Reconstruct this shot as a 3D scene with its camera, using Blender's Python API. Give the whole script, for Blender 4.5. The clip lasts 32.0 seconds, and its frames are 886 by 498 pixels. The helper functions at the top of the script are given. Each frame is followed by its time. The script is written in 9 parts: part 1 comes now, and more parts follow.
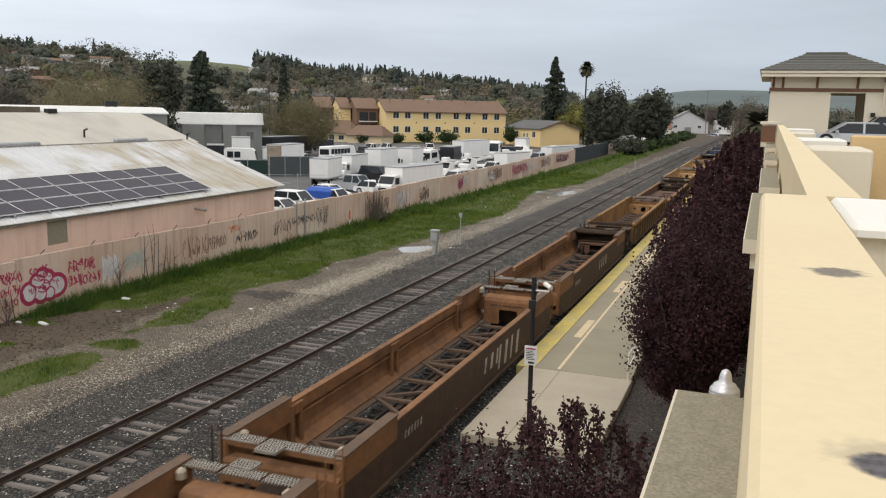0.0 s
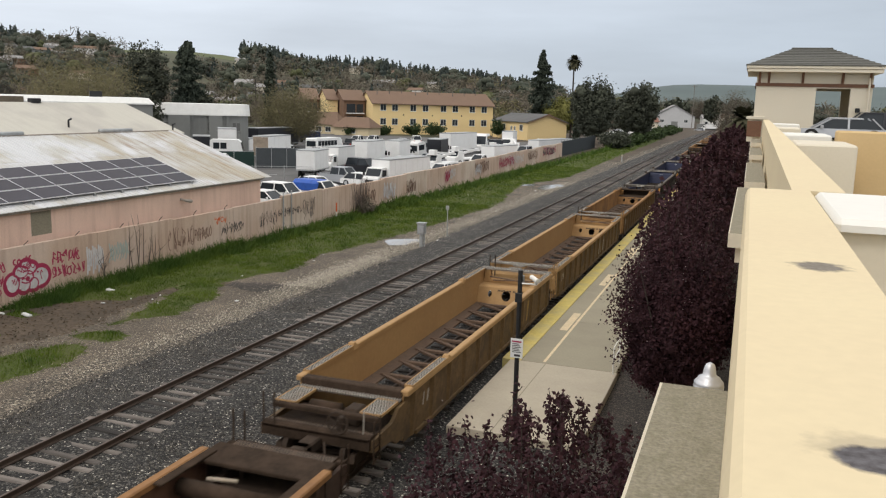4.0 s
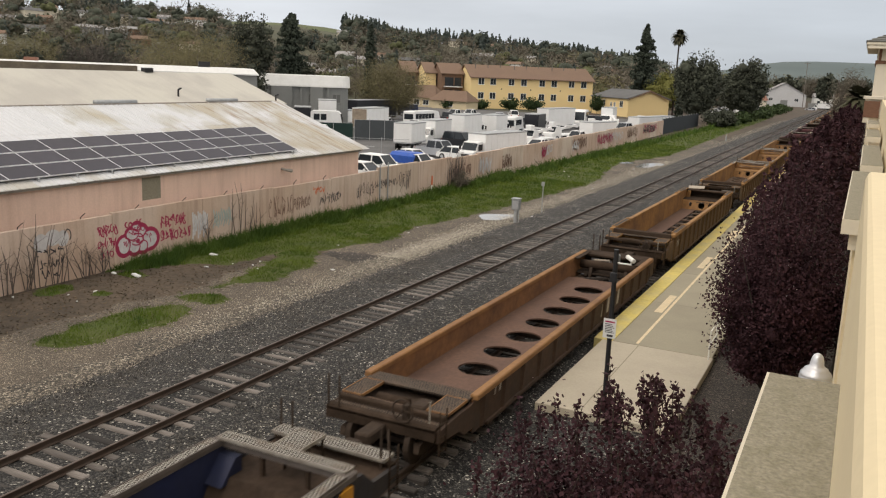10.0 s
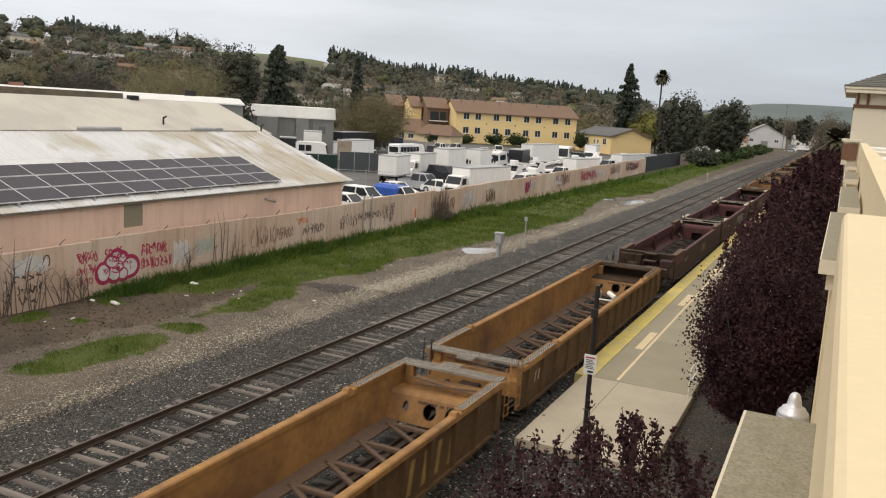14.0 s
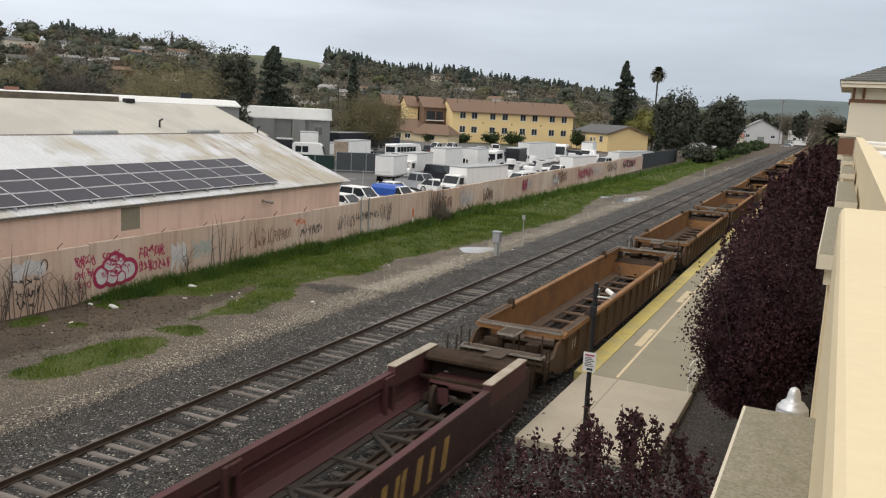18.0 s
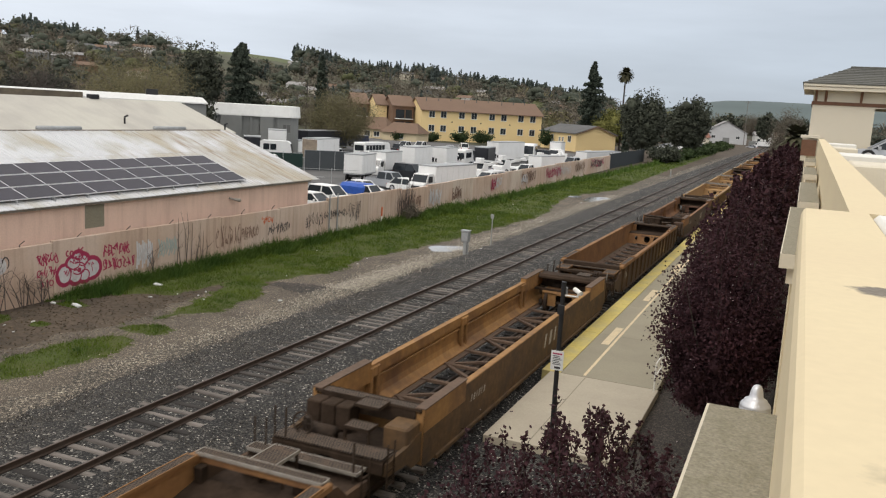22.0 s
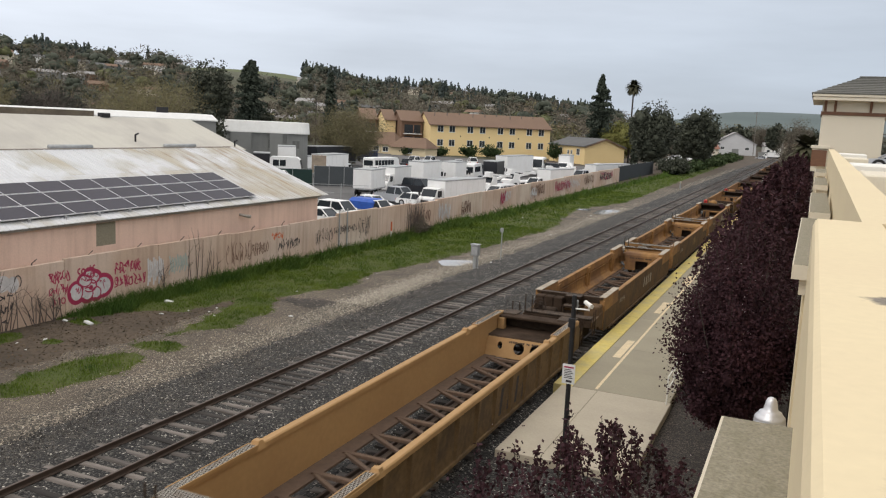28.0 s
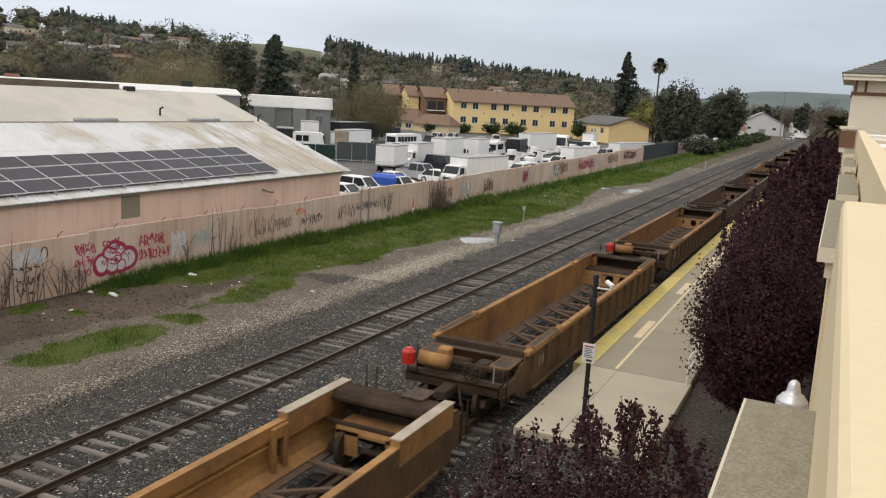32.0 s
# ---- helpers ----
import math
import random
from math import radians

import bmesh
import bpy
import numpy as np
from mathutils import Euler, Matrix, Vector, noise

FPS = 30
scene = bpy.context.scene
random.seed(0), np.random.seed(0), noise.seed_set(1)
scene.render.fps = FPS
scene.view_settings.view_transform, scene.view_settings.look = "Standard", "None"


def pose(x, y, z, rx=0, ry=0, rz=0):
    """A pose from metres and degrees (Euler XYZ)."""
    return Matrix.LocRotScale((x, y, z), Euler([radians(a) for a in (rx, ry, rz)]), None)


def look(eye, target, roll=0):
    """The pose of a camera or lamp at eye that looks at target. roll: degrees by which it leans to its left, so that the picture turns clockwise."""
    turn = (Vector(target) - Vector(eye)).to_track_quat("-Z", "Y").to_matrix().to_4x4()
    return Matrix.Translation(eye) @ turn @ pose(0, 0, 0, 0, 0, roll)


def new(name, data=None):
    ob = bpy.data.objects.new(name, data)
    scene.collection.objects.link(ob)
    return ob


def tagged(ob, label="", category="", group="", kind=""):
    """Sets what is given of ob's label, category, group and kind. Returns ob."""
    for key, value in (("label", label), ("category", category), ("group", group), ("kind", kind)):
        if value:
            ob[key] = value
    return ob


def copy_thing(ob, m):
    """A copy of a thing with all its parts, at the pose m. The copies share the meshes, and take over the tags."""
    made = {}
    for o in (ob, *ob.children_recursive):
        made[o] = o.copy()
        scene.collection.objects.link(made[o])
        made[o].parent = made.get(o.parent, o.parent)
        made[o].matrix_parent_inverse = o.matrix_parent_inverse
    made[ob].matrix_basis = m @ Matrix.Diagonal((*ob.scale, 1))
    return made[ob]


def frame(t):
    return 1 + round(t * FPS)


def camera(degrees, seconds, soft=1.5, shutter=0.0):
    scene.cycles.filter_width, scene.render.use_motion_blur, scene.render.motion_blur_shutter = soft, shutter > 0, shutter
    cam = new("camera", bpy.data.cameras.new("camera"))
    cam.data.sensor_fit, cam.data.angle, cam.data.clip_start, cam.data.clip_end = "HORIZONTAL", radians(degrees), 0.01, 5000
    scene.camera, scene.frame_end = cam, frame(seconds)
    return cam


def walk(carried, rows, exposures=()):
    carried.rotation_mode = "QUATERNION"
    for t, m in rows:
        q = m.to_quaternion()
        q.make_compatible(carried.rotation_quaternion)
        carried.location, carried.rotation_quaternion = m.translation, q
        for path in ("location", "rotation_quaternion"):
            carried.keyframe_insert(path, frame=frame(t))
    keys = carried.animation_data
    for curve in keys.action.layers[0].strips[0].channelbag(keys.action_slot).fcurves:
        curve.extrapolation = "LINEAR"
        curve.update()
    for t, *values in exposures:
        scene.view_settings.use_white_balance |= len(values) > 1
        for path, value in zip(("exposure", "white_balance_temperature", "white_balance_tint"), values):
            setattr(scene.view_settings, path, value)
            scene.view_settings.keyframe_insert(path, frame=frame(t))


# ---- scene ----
# ---- camera: held by hand at the parapet of a parking deck ----
EYE = Vector((0.0, 0.0, 8.95))
cam = camera(55.51, 32.0, soft=1.2, shutter=0.13)

# seconds, yaw to the left of the line of the tracks, pitch, lean
PATH = [
    (0, 20.60, -9.40, 1.12),
    (0.5, 20.66, -9.33, 1.21),
    (1, 20.46, -9.34, 1.29),
    (1.5, 20.17, -9.31, 1.50),
    (2, 19.76, -9.45, 1.60),
    (2.5, 19.71, -9.48, 1.65),
    (3, 19.83, -9.58, 1.59),
    (3.5, 19.70, -9.70, 1.64),
    (5.5, 19.37, -10.31, 0.97),
    (6, 18.77, -10.16, 1.20),
    (6.5, 19.48, -9.72, 1.28),
    (7, 19.59, -9.51, 1.70),
    (7.5, 19.44, -9.22, 1.83),
    (8, 19.56, -9.02, 1.40),
    (8.5, 20.71, -9.09, 1.32),
    (9, 22.94, -10.06, 0.80),
    (9.5, 25.46, -11.95, 1.28),
    (10, 26.03, -11.80, 2.29),
    (10.5, 25.11, -10.87, 2.29),
    (11, 24.72, -10.25, 2.40),
    (11.5, 24.09, -10.62, 2.46),
    (12, 23.84, -11.48, 2.38),
    (12.5, 25.01, -11.79, 2.02),
    (13, 25.22, -11.15, 2.41),
    (13.5, 24.87, -10.18, 3.26),
    (14, 24.95, -9.49, 3.53),
    (14.5, 24.45, -9.42, 3.43),
    (16.5, 24.74, -9.04, 3.08),
    (17, 25.12, -9.40, 2.76),
    (17.5, 25.28, -9.51, 2.84),
    (18, 24.81, -9.52, 2.86),
    (18.5, 24.28, -9.63, 2.79),
    (19, 24.15, -9.56, 2.69),
    (19.5, 23.97, -9.48, 2.70),
    (20, 23.91, -9.67, 2.69),
    (20.5, 23.76, -9.70, 2.75),
    (21, 23.64, -9.66, 2.76),
    (21.5, 23.36, -9.68, 3.05),
    (22, 22.66, -9.49, 3.35),
    (22.5, 22.35, -9.52, 3.42),
    (23, 22.25, -9.51, 3.43),
    (23.5, 21.99, -9.62, 3.48),
    (24, 21.99, -9.51, 3.45),
    (24.5, 21.89, -9.36, 3.54),
    (25, 22.22, -9.08, 3.55),
    (25.5, 23.40, -9.22, 3.66),
    (27.5, 23.30, -8.96, 2.83),
    (28, 23.38, -8.56, 2.69),
    (28.5, 23.47, -8.91, 2.44),
    (29, 24.12, -9.68, 2.40),
    (29.5, 25.02, -9.57, 2.63),
    (30, 25.37, -9.88, 2.69),
    (30.5, 25.88, -10.44, 2.96),
    (31, 25.68, -10.32, 2.99),
    (31.5, 25.01, -10.26, 3.18),
    (32, 24.77, -10.18, 3.26),
]


# the holder sways a few centimetres: seconds, metres to the right
SWAY = [(0, 0.006), (6, 0.007), (8, 0.009), (9, -0.002), (9.6, -0.032), (10, -0.038), (11, -0.03), (12, -0.026), (17, -0.026), (19, -0.024), (21, -0.019), (25, -0.02), (28, -0.025), (30, -0.026), (32, -0.035)]


def aim(t, yaw, pitch, lean):
    a, p = radians(yaw), radians(pitch)
    way = Vector((-math.sin(a) * math.cos(p), math.cos(a) * math.cos(p), math.sin(p)))
    eye = EYE + Vector((float(np.interp(t, [r[0] for r in SWAY], [r[1] for r in SWAY])), 0, 0))
    return look(eye, eye + way, lean)


# seconds, stops, kelvin, tint: the white balance drifts a little warmer in the middle
BALANCE = [(0, -0.02, 6530, 11), (9, -0.02, 6500, 11), (9.8, 0.0, 6900, 12.5), (13.5, 0.02, 6960, 12.5), (14.5, 0.02, 6900, 12), (16.5, -0.02, 6540, 11), (25, -0.02, 6530, 11.5), (28, -0.03, 6490, 12),
           (31, -0.02, 6640, 12.5), (32, -0.02, 6620, 12)]
walk(cam, [(t, aim(t, y, p, r)) for t, y, p, r in PATH], BALANCE)

# ---- light: a high overcast with a weak wide sun ----
SUN_UP, SUN_TURN = 48.0, 205.0
world = bpy.data.worlds.new("overcast")
scene.world = world
world.use_nodes = True
wn, wl = world.node_tree.nodes, world.node_tree.links
wn.clear()
w_out = wn.new("ShaderNodeOutputWorld")
w_bg = wn.new("ShaderNodeBackground")
w_sky = wn.new("ShaderNodeTexSky")
w_sky.sky_type = "NISHITA"
w_sky.sun_disc = False
w_sky.sun_elevation, w_sky.sun_rotation = radians(SUN_UP), radians(SUN_TURN)
w_co = wn.new("ShaderNodeTexCoord")
w_sep = wn.new("ShaderNodeSeparateXYZ")
wl.new(w_co.outputs["Generated"], w_sep.inputs[0])
w_ramp = wn.new("ShaderNodeValToRGB")
wl.new(w_sep.outputs["Z"], w_ramp.inputs[0])
stops = [(0.0, (0.555, 0.615, 0.69)), (0.06, (0.615, 0.672, 0.752)), (0.16, (0.715, 0.763, 0.832)), (0.45, (0.99, 0.985, 0.975)), (1.0, (1.12, 1.10, 1.07))]
while len(w_ramp.color_ramp.elements) < len(stops):
    w_ramp.color_ramp.elements.new(0.5)
for el, (p, c) in zip(w_ramp.color_ramp.elements, stops):
    el.position, el.color = p, (*c, 1)
w_map = wn.new("ShaderNodeMapping")
w_map.inputs["Scale"].default_value = (2.0, 2.0, 13.0)
wl.new(w_co.outputs["Generated"], w_map.inputs[0])
w_noise = wn.new("ShaderNodeTexNoise")
w_noise.inputs["Scale"].default_value, w_noise.inputs["Detail"].default_value = 1.7, 5.0
wl.new(w_map.outputs[0], w_noise.inputs["Vector"])
w_cl = wn.new("ShaderNodeMapRange")
w_cl.inputs["From Min"].default_value, w_cl.inputs["From Max"].default_value = 0.3, 0.7
w_cl.inputs["To Min"].default_value, w_cl.inputs["To Max"].default_value = 0.9, 1.1
wl.new(w_noise.outputs["Fac"], w_cl.inputs["Value"])
w_mul = wn.new("ShaderNodeVectorMath")
w_mul.operation = "SCALE"
wl.new(w_ramp.outputs[0], w_mul.inputs[0])
wl.new(w_cl.outputs[0], w_mul.inputs["Scale"])
w_side = wn.new("ShaderNodeVectorMath")  # brighter on the side of the veiled sun
w_side.operation = "DOT_PRODUCT"
w_side.inputs[1].default_value = (math.sin(radians(SUN_TURN)), math.cos(radians(SUN_TURN)), 0)
wl.new(w_co.outputs["Generated"], w_side.inputs[0])
w_veil = wn.new("ShaderNodeMapRange")
w_veil.inputs["From Min"].default_value, w_veil.inputs["From Max"].default_value = -0.92, -0.15
wl.new(w_side.outputs["Value"], w_veil.inputs["Value"])
w_tone = wn.new("ShaderNodeMix")
w_tone.data_type = "VECTOR"
w_tone.inputs["A"].default_value, w_tone.inputs["B"].default_value = (0.89, 0.925, 0.945), (1.47, 1.46, 1.44)
wl.new(w_veil.outputs[0], w_tone.inputs["Factor"])
w_lit = wn.new("ShaderNodeVectorMath")
w_lit.operation = "MULTIPLY"
wl.new(w_mul.outputs[0], w_lit.inputs[0])
wl.new(w_tone.outputs["Result"], w_lit.inputs[1])
w_dim = wn.new("ShaderNodeVectorMath")
w_dim.operation = "SCALE"
w_dim.inputs["Scale"].default_value = 0.07
wl.new(w_sky.outputs[0], w_dim.inputs[0])
w_mix = wn.new("ShaderNodeMix")
w_mix.data_type = "VECTOR"
w_mix.inputs["Factor"].default_value = 0.12
wl.new(w_lit.outputs[0], w_mix.inputs["A"])
wl.new(w_dim.outputs[0], w_mix.inputs["B"])
wl.new(w_mix.outputs["Result"], w_bg.inputs["Color"])
w_bg.inputs["Strength"].default_value = 1.0
wl.new(w_bg.outputs[0], w_out.inputs[0])

sun = new("sun", bpy.data.lights.new("sun", "SUN"))
sun.data.energy, sun.data.angle, sun.data.color = 0.72, radians(14), (1.0, 0.95, 0.88)
sun.rotation_euler = (radians(90 - SUN_UP), 0, radians(180 - SUN_TURN))

# ---- materials ----
def node_mat(name):
    m = bpy.data.materials.new(name)
    m.use_nodes = True
    n, l = m.node_tree.nodes, m.node_tree.links
    return m, n, l, n["Principled BSDF"]


def shade(c, k):
    return (*[max(0.0, min(1.0, v * k)) for v in c[:3]], 1)


def surface(name, col, rough=0.75, metal=0.0, grain=9.0, amount=0.14, stain=0.5, stain_amount=0.35, stain_col=None, bump=0.15, random_part=0.0,
            stretch=(1, 1, 1), spec=0.35):
    """Grain, stains of another colour, relief, and a shift of value from piece to piece."""
    m, n, l, b = node_mat(name)
    co = n.new("ShaderNodeTexCoord")
    mp = n.new("ShaderNodeMapping")
    mp.inputs["Scale"].default_value = stretch
    l.new(co.outputs["Object"], mp.inputs[0])
    fine, wide = n.new("ShaderNodeTexNoise"), n.new("ShaderNodeTexNoise")
    fine.inputs["Scale"].default_value, fine.inputs["Detail"].default_value = grain, 6
    wide.inputs["Scale"].default_value, wide.inputs["Detail"].default_value, wide.inputs["Roughness"].default_value = stain, 7, 0.65
    for t in (fine, wide):
        l.new(mp.outputs[0], t.inputs["Vector"])
    a = n.new("ShaderNodeMix")
    a.data_type = "RGBA"
    a.inputs["A"].default_value, a.inputs["B"].default_value = shade(col, 1 - amount * 2), shade(col, 1 + amount * 2)
    l.new(fine.outputs["Fac"], a.inputs["Factor"])
    r = n.new("ShaderNodeMapRange")
    r.inputs["From Min"].default_value, r.inputs["From Max"].default_value = 0.42, 0.72
    r.inputs["To Max"].default_value = stain_amount
    l.new(wide.outputs["Fac"], r.inputs["Value"])
    s = n.new("ShaderNodeMix")
    s.data_type = "RGBA"
    s.inputs["B"].default_value = (*(stain_col or [c * 0.5 for c in col[:3]]), 1)
    l.new(r.outputs[0], s.inputs["Factor"])
    l.new(a.outputs["Result"], s.inputs["A"])
    last = s.outputs["Result"]
    if random_part:
        o = n.new("ShaderNodeObjectInfo")
        v = n.new("ShaderNodeMapRange")
        v.inputs["To Min"].default_value, v.inputs["To Max"].default_value = 1 - random_part, 1 + random_part
        l.new(o.outputs["Random"], v.inputs["Value"])
        h = n.new("ShaderNodeHueSaturation")
        l.new(v.outputs[0], h.inputs["Value"])
        l.new(last, h.inputs["Color"])
        last = h.outputs[0]
    l.new(last, b.inputs["Base Color"])
    b.inputs["Roughness"].default_value, b.inputs["Metallic"].default_value = rough, metal
    b.inputs["Specular IOR Level"].default_value = spec
    if bump:
        k = n.new("ShaderNodeBump")
        k.inputs["Strength"].default_value, k.inputs["Distance"].default_value = bump, 0.02
        l.new(fine.outputs["Fac"], k.inputs["Height"])
        l.new(k.outputs[0], b.inputs["Normal"])
    return m


def stones(name, dark, mid, light, scale, share=0.5, relief=0.6, lift=2.1):
    """Loose stones: every cell a tone of its own, dark joints between, wider stains."""
    m, n, l, b = node_mat(name)
    co = n.new("ShaderNodeTexCoord")
    v, e = n.new("ShaderNodeTexVoronoi"), n.new("ShaderNodeTexVoronoi")
    e.feature = "DISTANCE_TO_EDGE"
    for t in (v, e):
        t.inputs["Scale"].default_value = scale
        l.new(co.outputs["Object"], t.inputs["Vector"])
    sep = n.new("ShaderNodeSeparateColor")
    l.new(v.outputs["Color"], sep.inputs[0])
    ramp = n.new("ShaderNodeValToRGB")
    for c, (p, col) in enumerate(((0.0, dark), (share, mid), (min(0.85, share + 0.3), [c * lift for c in mid]), (0.93, [c * lift * 1.25 for c in mid]), (1.0, light))):
        k = ramp.color_ramp.elements[c] if c < 2 else ramp.color_ramp.elements.new(p)
        k.position, k.color = p, (*col, 1)
    l.new(sep.outputs["Red"], ramp.inputs[0])
    j = n.new("ShaderNodeMapRange")
    j.inputs["From Max"].default_value, j.inputs["To Min"].default_value = 0.2, 0.15
    l.new(e.outputs["Distance"], j.inputs["Value"])
    w = n.new("ShaderNodeTexNoise")
    w.inputs["Scale"].default_value, w.inputs["Detail"].default_value = 0.5, 6
    l.new(co.outputs["Object"], w.inputs["Vector"])
    mr = n.new("ShaderNodeMapRange")
    mr.inputs["From Min"].default_value, mr.inputs["From Max"].default_value = 0.3, 0.7
    mr.inputs["To Min"].default_value, mr.inputs["To Max"].default_value = 0.7, 1.3
    l.new(w.outputs["Fac"], mr.inputs["Value"])
    mu = n.new("ShaderNodeMath")
    mu.operation = "MULTIPLY"
    l.new(mr.outputs[0], mu.inputs[0])
    l.new(j.outputs[0], mu.inputs[1])
    h = n.new("ShaderNodeHueSaturation")
    l.new(mu.outputs[0], h.inputs["Value"])
    l.new(ramp.outputs[0], h.inputs["Color"])
    l.new(h.outputs[0], b.inputs["Base Color"])
    b.inputs["Roughness"].default_value = 0.9
    k = n.new("ShaderNodeBump")
    k.inputs["Strength"].default_value, k.inputs["Distance"].default_value = relief, 0.04
    k.invert = True
    l.new(v.outputs["Distance"], k.inputs["Height"])
    l.new(k.outputs[0], b.inputs["Normal"])
    return m


def leafy(name, low, high, rough=0.6, wide=0.25, patch=0.5):
    """Leaves, each a tone of its own, with larger patches through the crown."""
    m, n, l, b = node_mat(name)
    g = n.new("ShaderNodeNewGeometry")
    co = n.new("ShaderNodeTexCoord")
    w = n.new("ShaderNodeTexNoise")
    w.inputs["Scale"].default_value = wide
    l.new(co.outputs["Object"], w.inputs["Vector"])
    add = n.new("ShaderNodeMath")
    add.operation = "MULTIPLY_ADD"
    add.inputs[1].default_value = 1.0 - patch
    l.new(g.outputs["Random Per Island"], add.inputs[0])
    sc = n.new("ShaderNodeMath")
    sc.operation = "MULTIPLY"
    sc.inputs[1].default_value = patch
    wr = n.new("ShaderNodeMapRange")
    wr.inputs["From Min"].default_value, wr.inputs["From Max"].default_value = 0.3, 0.7
    l.new(w.outputs["Fac"], wr.inputs["Value"])
    l.new(wr.outputs[0], sc.inputs[0])
    l.new(sc.outputs[0], add.inputs[2])
    a = n.new("ShaderNodeMix")
    a.data_type = "RGBA"
    a.inputs["A"].default_value, a.inputs["B"].default_value = (*low, 1), (*high, 1)
    l.new(add.outputs[0], a.inputs["Factor"])
    l.new(a.outputs["Result"], b.inputs["Base Color"])
    b.inputs["Roughness"].default_value = rough
    b.inputs["Specular IOR Level"].default_value = 0.2
    return m


def streaked(name, col, streak, scale=1.2, amount=0.6, rough=0.8, ribs=0.0, axis="z", patch=None):
    """Paint with run marks along one axis; ribs: pitch in metres of pressed sheet."""
    m, n, l, b = node_mat(name)
    co = n.new("ShaderNodeTexCoord")
    mp = n.new("ShaderNodeMapping")
    mp.inputs["Scale"].default_value = {"z": (3.0, 3.0, 0.22), "x": (0.16, 2.4, 0.16)}[axis]
    l.new(co.outputs["Object"], mp.inputs[0])
    run, wide, fine = (n.new("ShaderNodeTexNoise") for _ in range(3))
    run.inputs["Scale"].default_value, run.inputs["Detail"].default_value = scale, 5
    wide.inputs["Scale"].default_value, wide.inputs["Detail"].default_value = 0.22, 5
    fine.inputs["Scale"].default_value, fine.inputs["Detail"].default_value = 14, 4
    l.new(mp.outputs[0], run.inputs["Vector"])
    for t in (wide, fine):
        l.new(co.outputs["Object"], t.inputs["Vector"])
    r = n.new("ShaderNodeMapRange")
    r.inputs["From Min"].default_value, r.inputs["From Max"].default_value, r.inputs["To Max"].default_value = 0.48, 0.75, amount
    l.new(run.outputs["Fac"], r.inputs["Value"])
    base = n.new("ShaderNodeMix")
    base.data_type = "RGBA"
    base.inputs["A"].default_value, base.inputs["B"].default_value = (*col, 1), (*(patch or shade(col, 0.86)[:3]), 1)
    pr = n.new("ShaderNodeMapRange")
    pr.inputs["From Min"].default_value, pr.inputs["From Max"].default_value = 0.45, 0.6
    l.new(wide.outputs["Fac"], pr.inputs["Value"])
    l.new(pr.outputs[0], base.inputs["Factor"])
    s = n.new("ShaderNodeMix")
    s.data_type = "RGBA"
    s.inputs["B"].default_value = (*streak, 1)
    l.new(r.outputs[0], s.inputs["Factor"])
    l.new(base.outputs["Result"], s.inputs["A"])
    h = n.new("ShaderNodeHueSaturation")
    v = n.new("ShaderNodeMapRange")
    v.inputs["To Min"].default_value, v.inputs["To Max"].default_value = 0.88, 1.12
    l.new(fine.outputs["Fac"], v.inputs["Value"])
    l.new(v.outputs[0], h.inputs["Value"])
    l.new(s.outputs["Result"], h.inputs["Color"])
    l.new(h.outputs[0], b.inputs["Base Color"])
    b.inputs["Roughness"].default_value = rough
    b.inputs["Specular IOR Level"].default_value = 0.3
    k = n.new("ShaderNodeBump")
    k.inputs["Strength"].default_value, k.inputs["Distance"].default_value = 0.12, 0.01
    l.new(fine.outputs["Fac"], k.inputs["Height"])
    l.new(k.outputs[0], b.inputs["Normal"])
    return m


def grating(name, col):
    """Perforated walkway plate."""
    m, n, l, b = node_mat(name)
    co = n.new("ShaderNodeTexCoord")
    t = n.new("ShaderNodeTexBrick")
    t.inputs["Color1"].default_value, t.inputs["Color2"].default_value = (0.024, 0.018, 0.014, 1), (0.05, 0.04, 0.032, 1)
    t.inputs["Mortar"].default_value = (*col, 1)
    t.inputs["Scale"].default_value, t.inputs["Mortar Size"].default_value = 1.0, 0.011
    t.inputs["Brick Width"].default_value, t.inputs["Row Height"].default_value = 0.075, 0.1
    t.offset = 0.5
    l.new(co.outputs["Object"], t.inputs["Vector"])
    w = n.new("ShaderNodeTexNoise")
    w.inputs["Scale"].default_value = 2.5
    l.new(co.outputs["Object"], w.inputs["Vector"])
    a = n.new("ShaderNodeMix")
    a.data_type = "RGBA"
    a.inputs["B"].default_value = (0.12, 0.08, 0.055, 1)
    r = n.new("ShaderNodeMapRange")
    r.inputs["From Min"].default_value, r.inputs["From Max"].default_value, r.inputs["To Max"].default_value = 0.5, 0.75, 0.6
    l.new(w.outputs["Fac"], r.inputs["Value"])
    l.new(r.outputs[0], a.inputs["Factor"])
    l.new(t.outputs["Color"], a.inputs["A"])
    l.new(a.outputs["Result"], b.inputs["Base Color"])
    b.inputs["Roughness"].default_value, b.inputs["Specular IOR Level"].default_value = 0.8, 0.15
    return m


def glassy(name, col=(0.02, 0.025, 0.03), rough=0.08):
    m, n, l, b = node_mat(name)
    b.inputs["Base Color"].default_value = (*col, 1)
    b.inputs["Roughness"].default_value = rough
    b.inputs["Specular IOR Level"].default_value = 0.5 if rough < 0.05 else 0.3
    w = n.new("ShaderNodeTexNoise")
    w.inputs["Scale"].default_value = 3
    r = n.new("ShaderNodeMapRange")
    r.inputs["To Min"].default_value, r.inputs["To Max"].default_value = rough * 0.6, rough * 2.2
    l.new(w.outputs["Fac"], r.inputs["Value"])
    l.new(r.outputs[0], b.inputs["Roughness"])
    return m


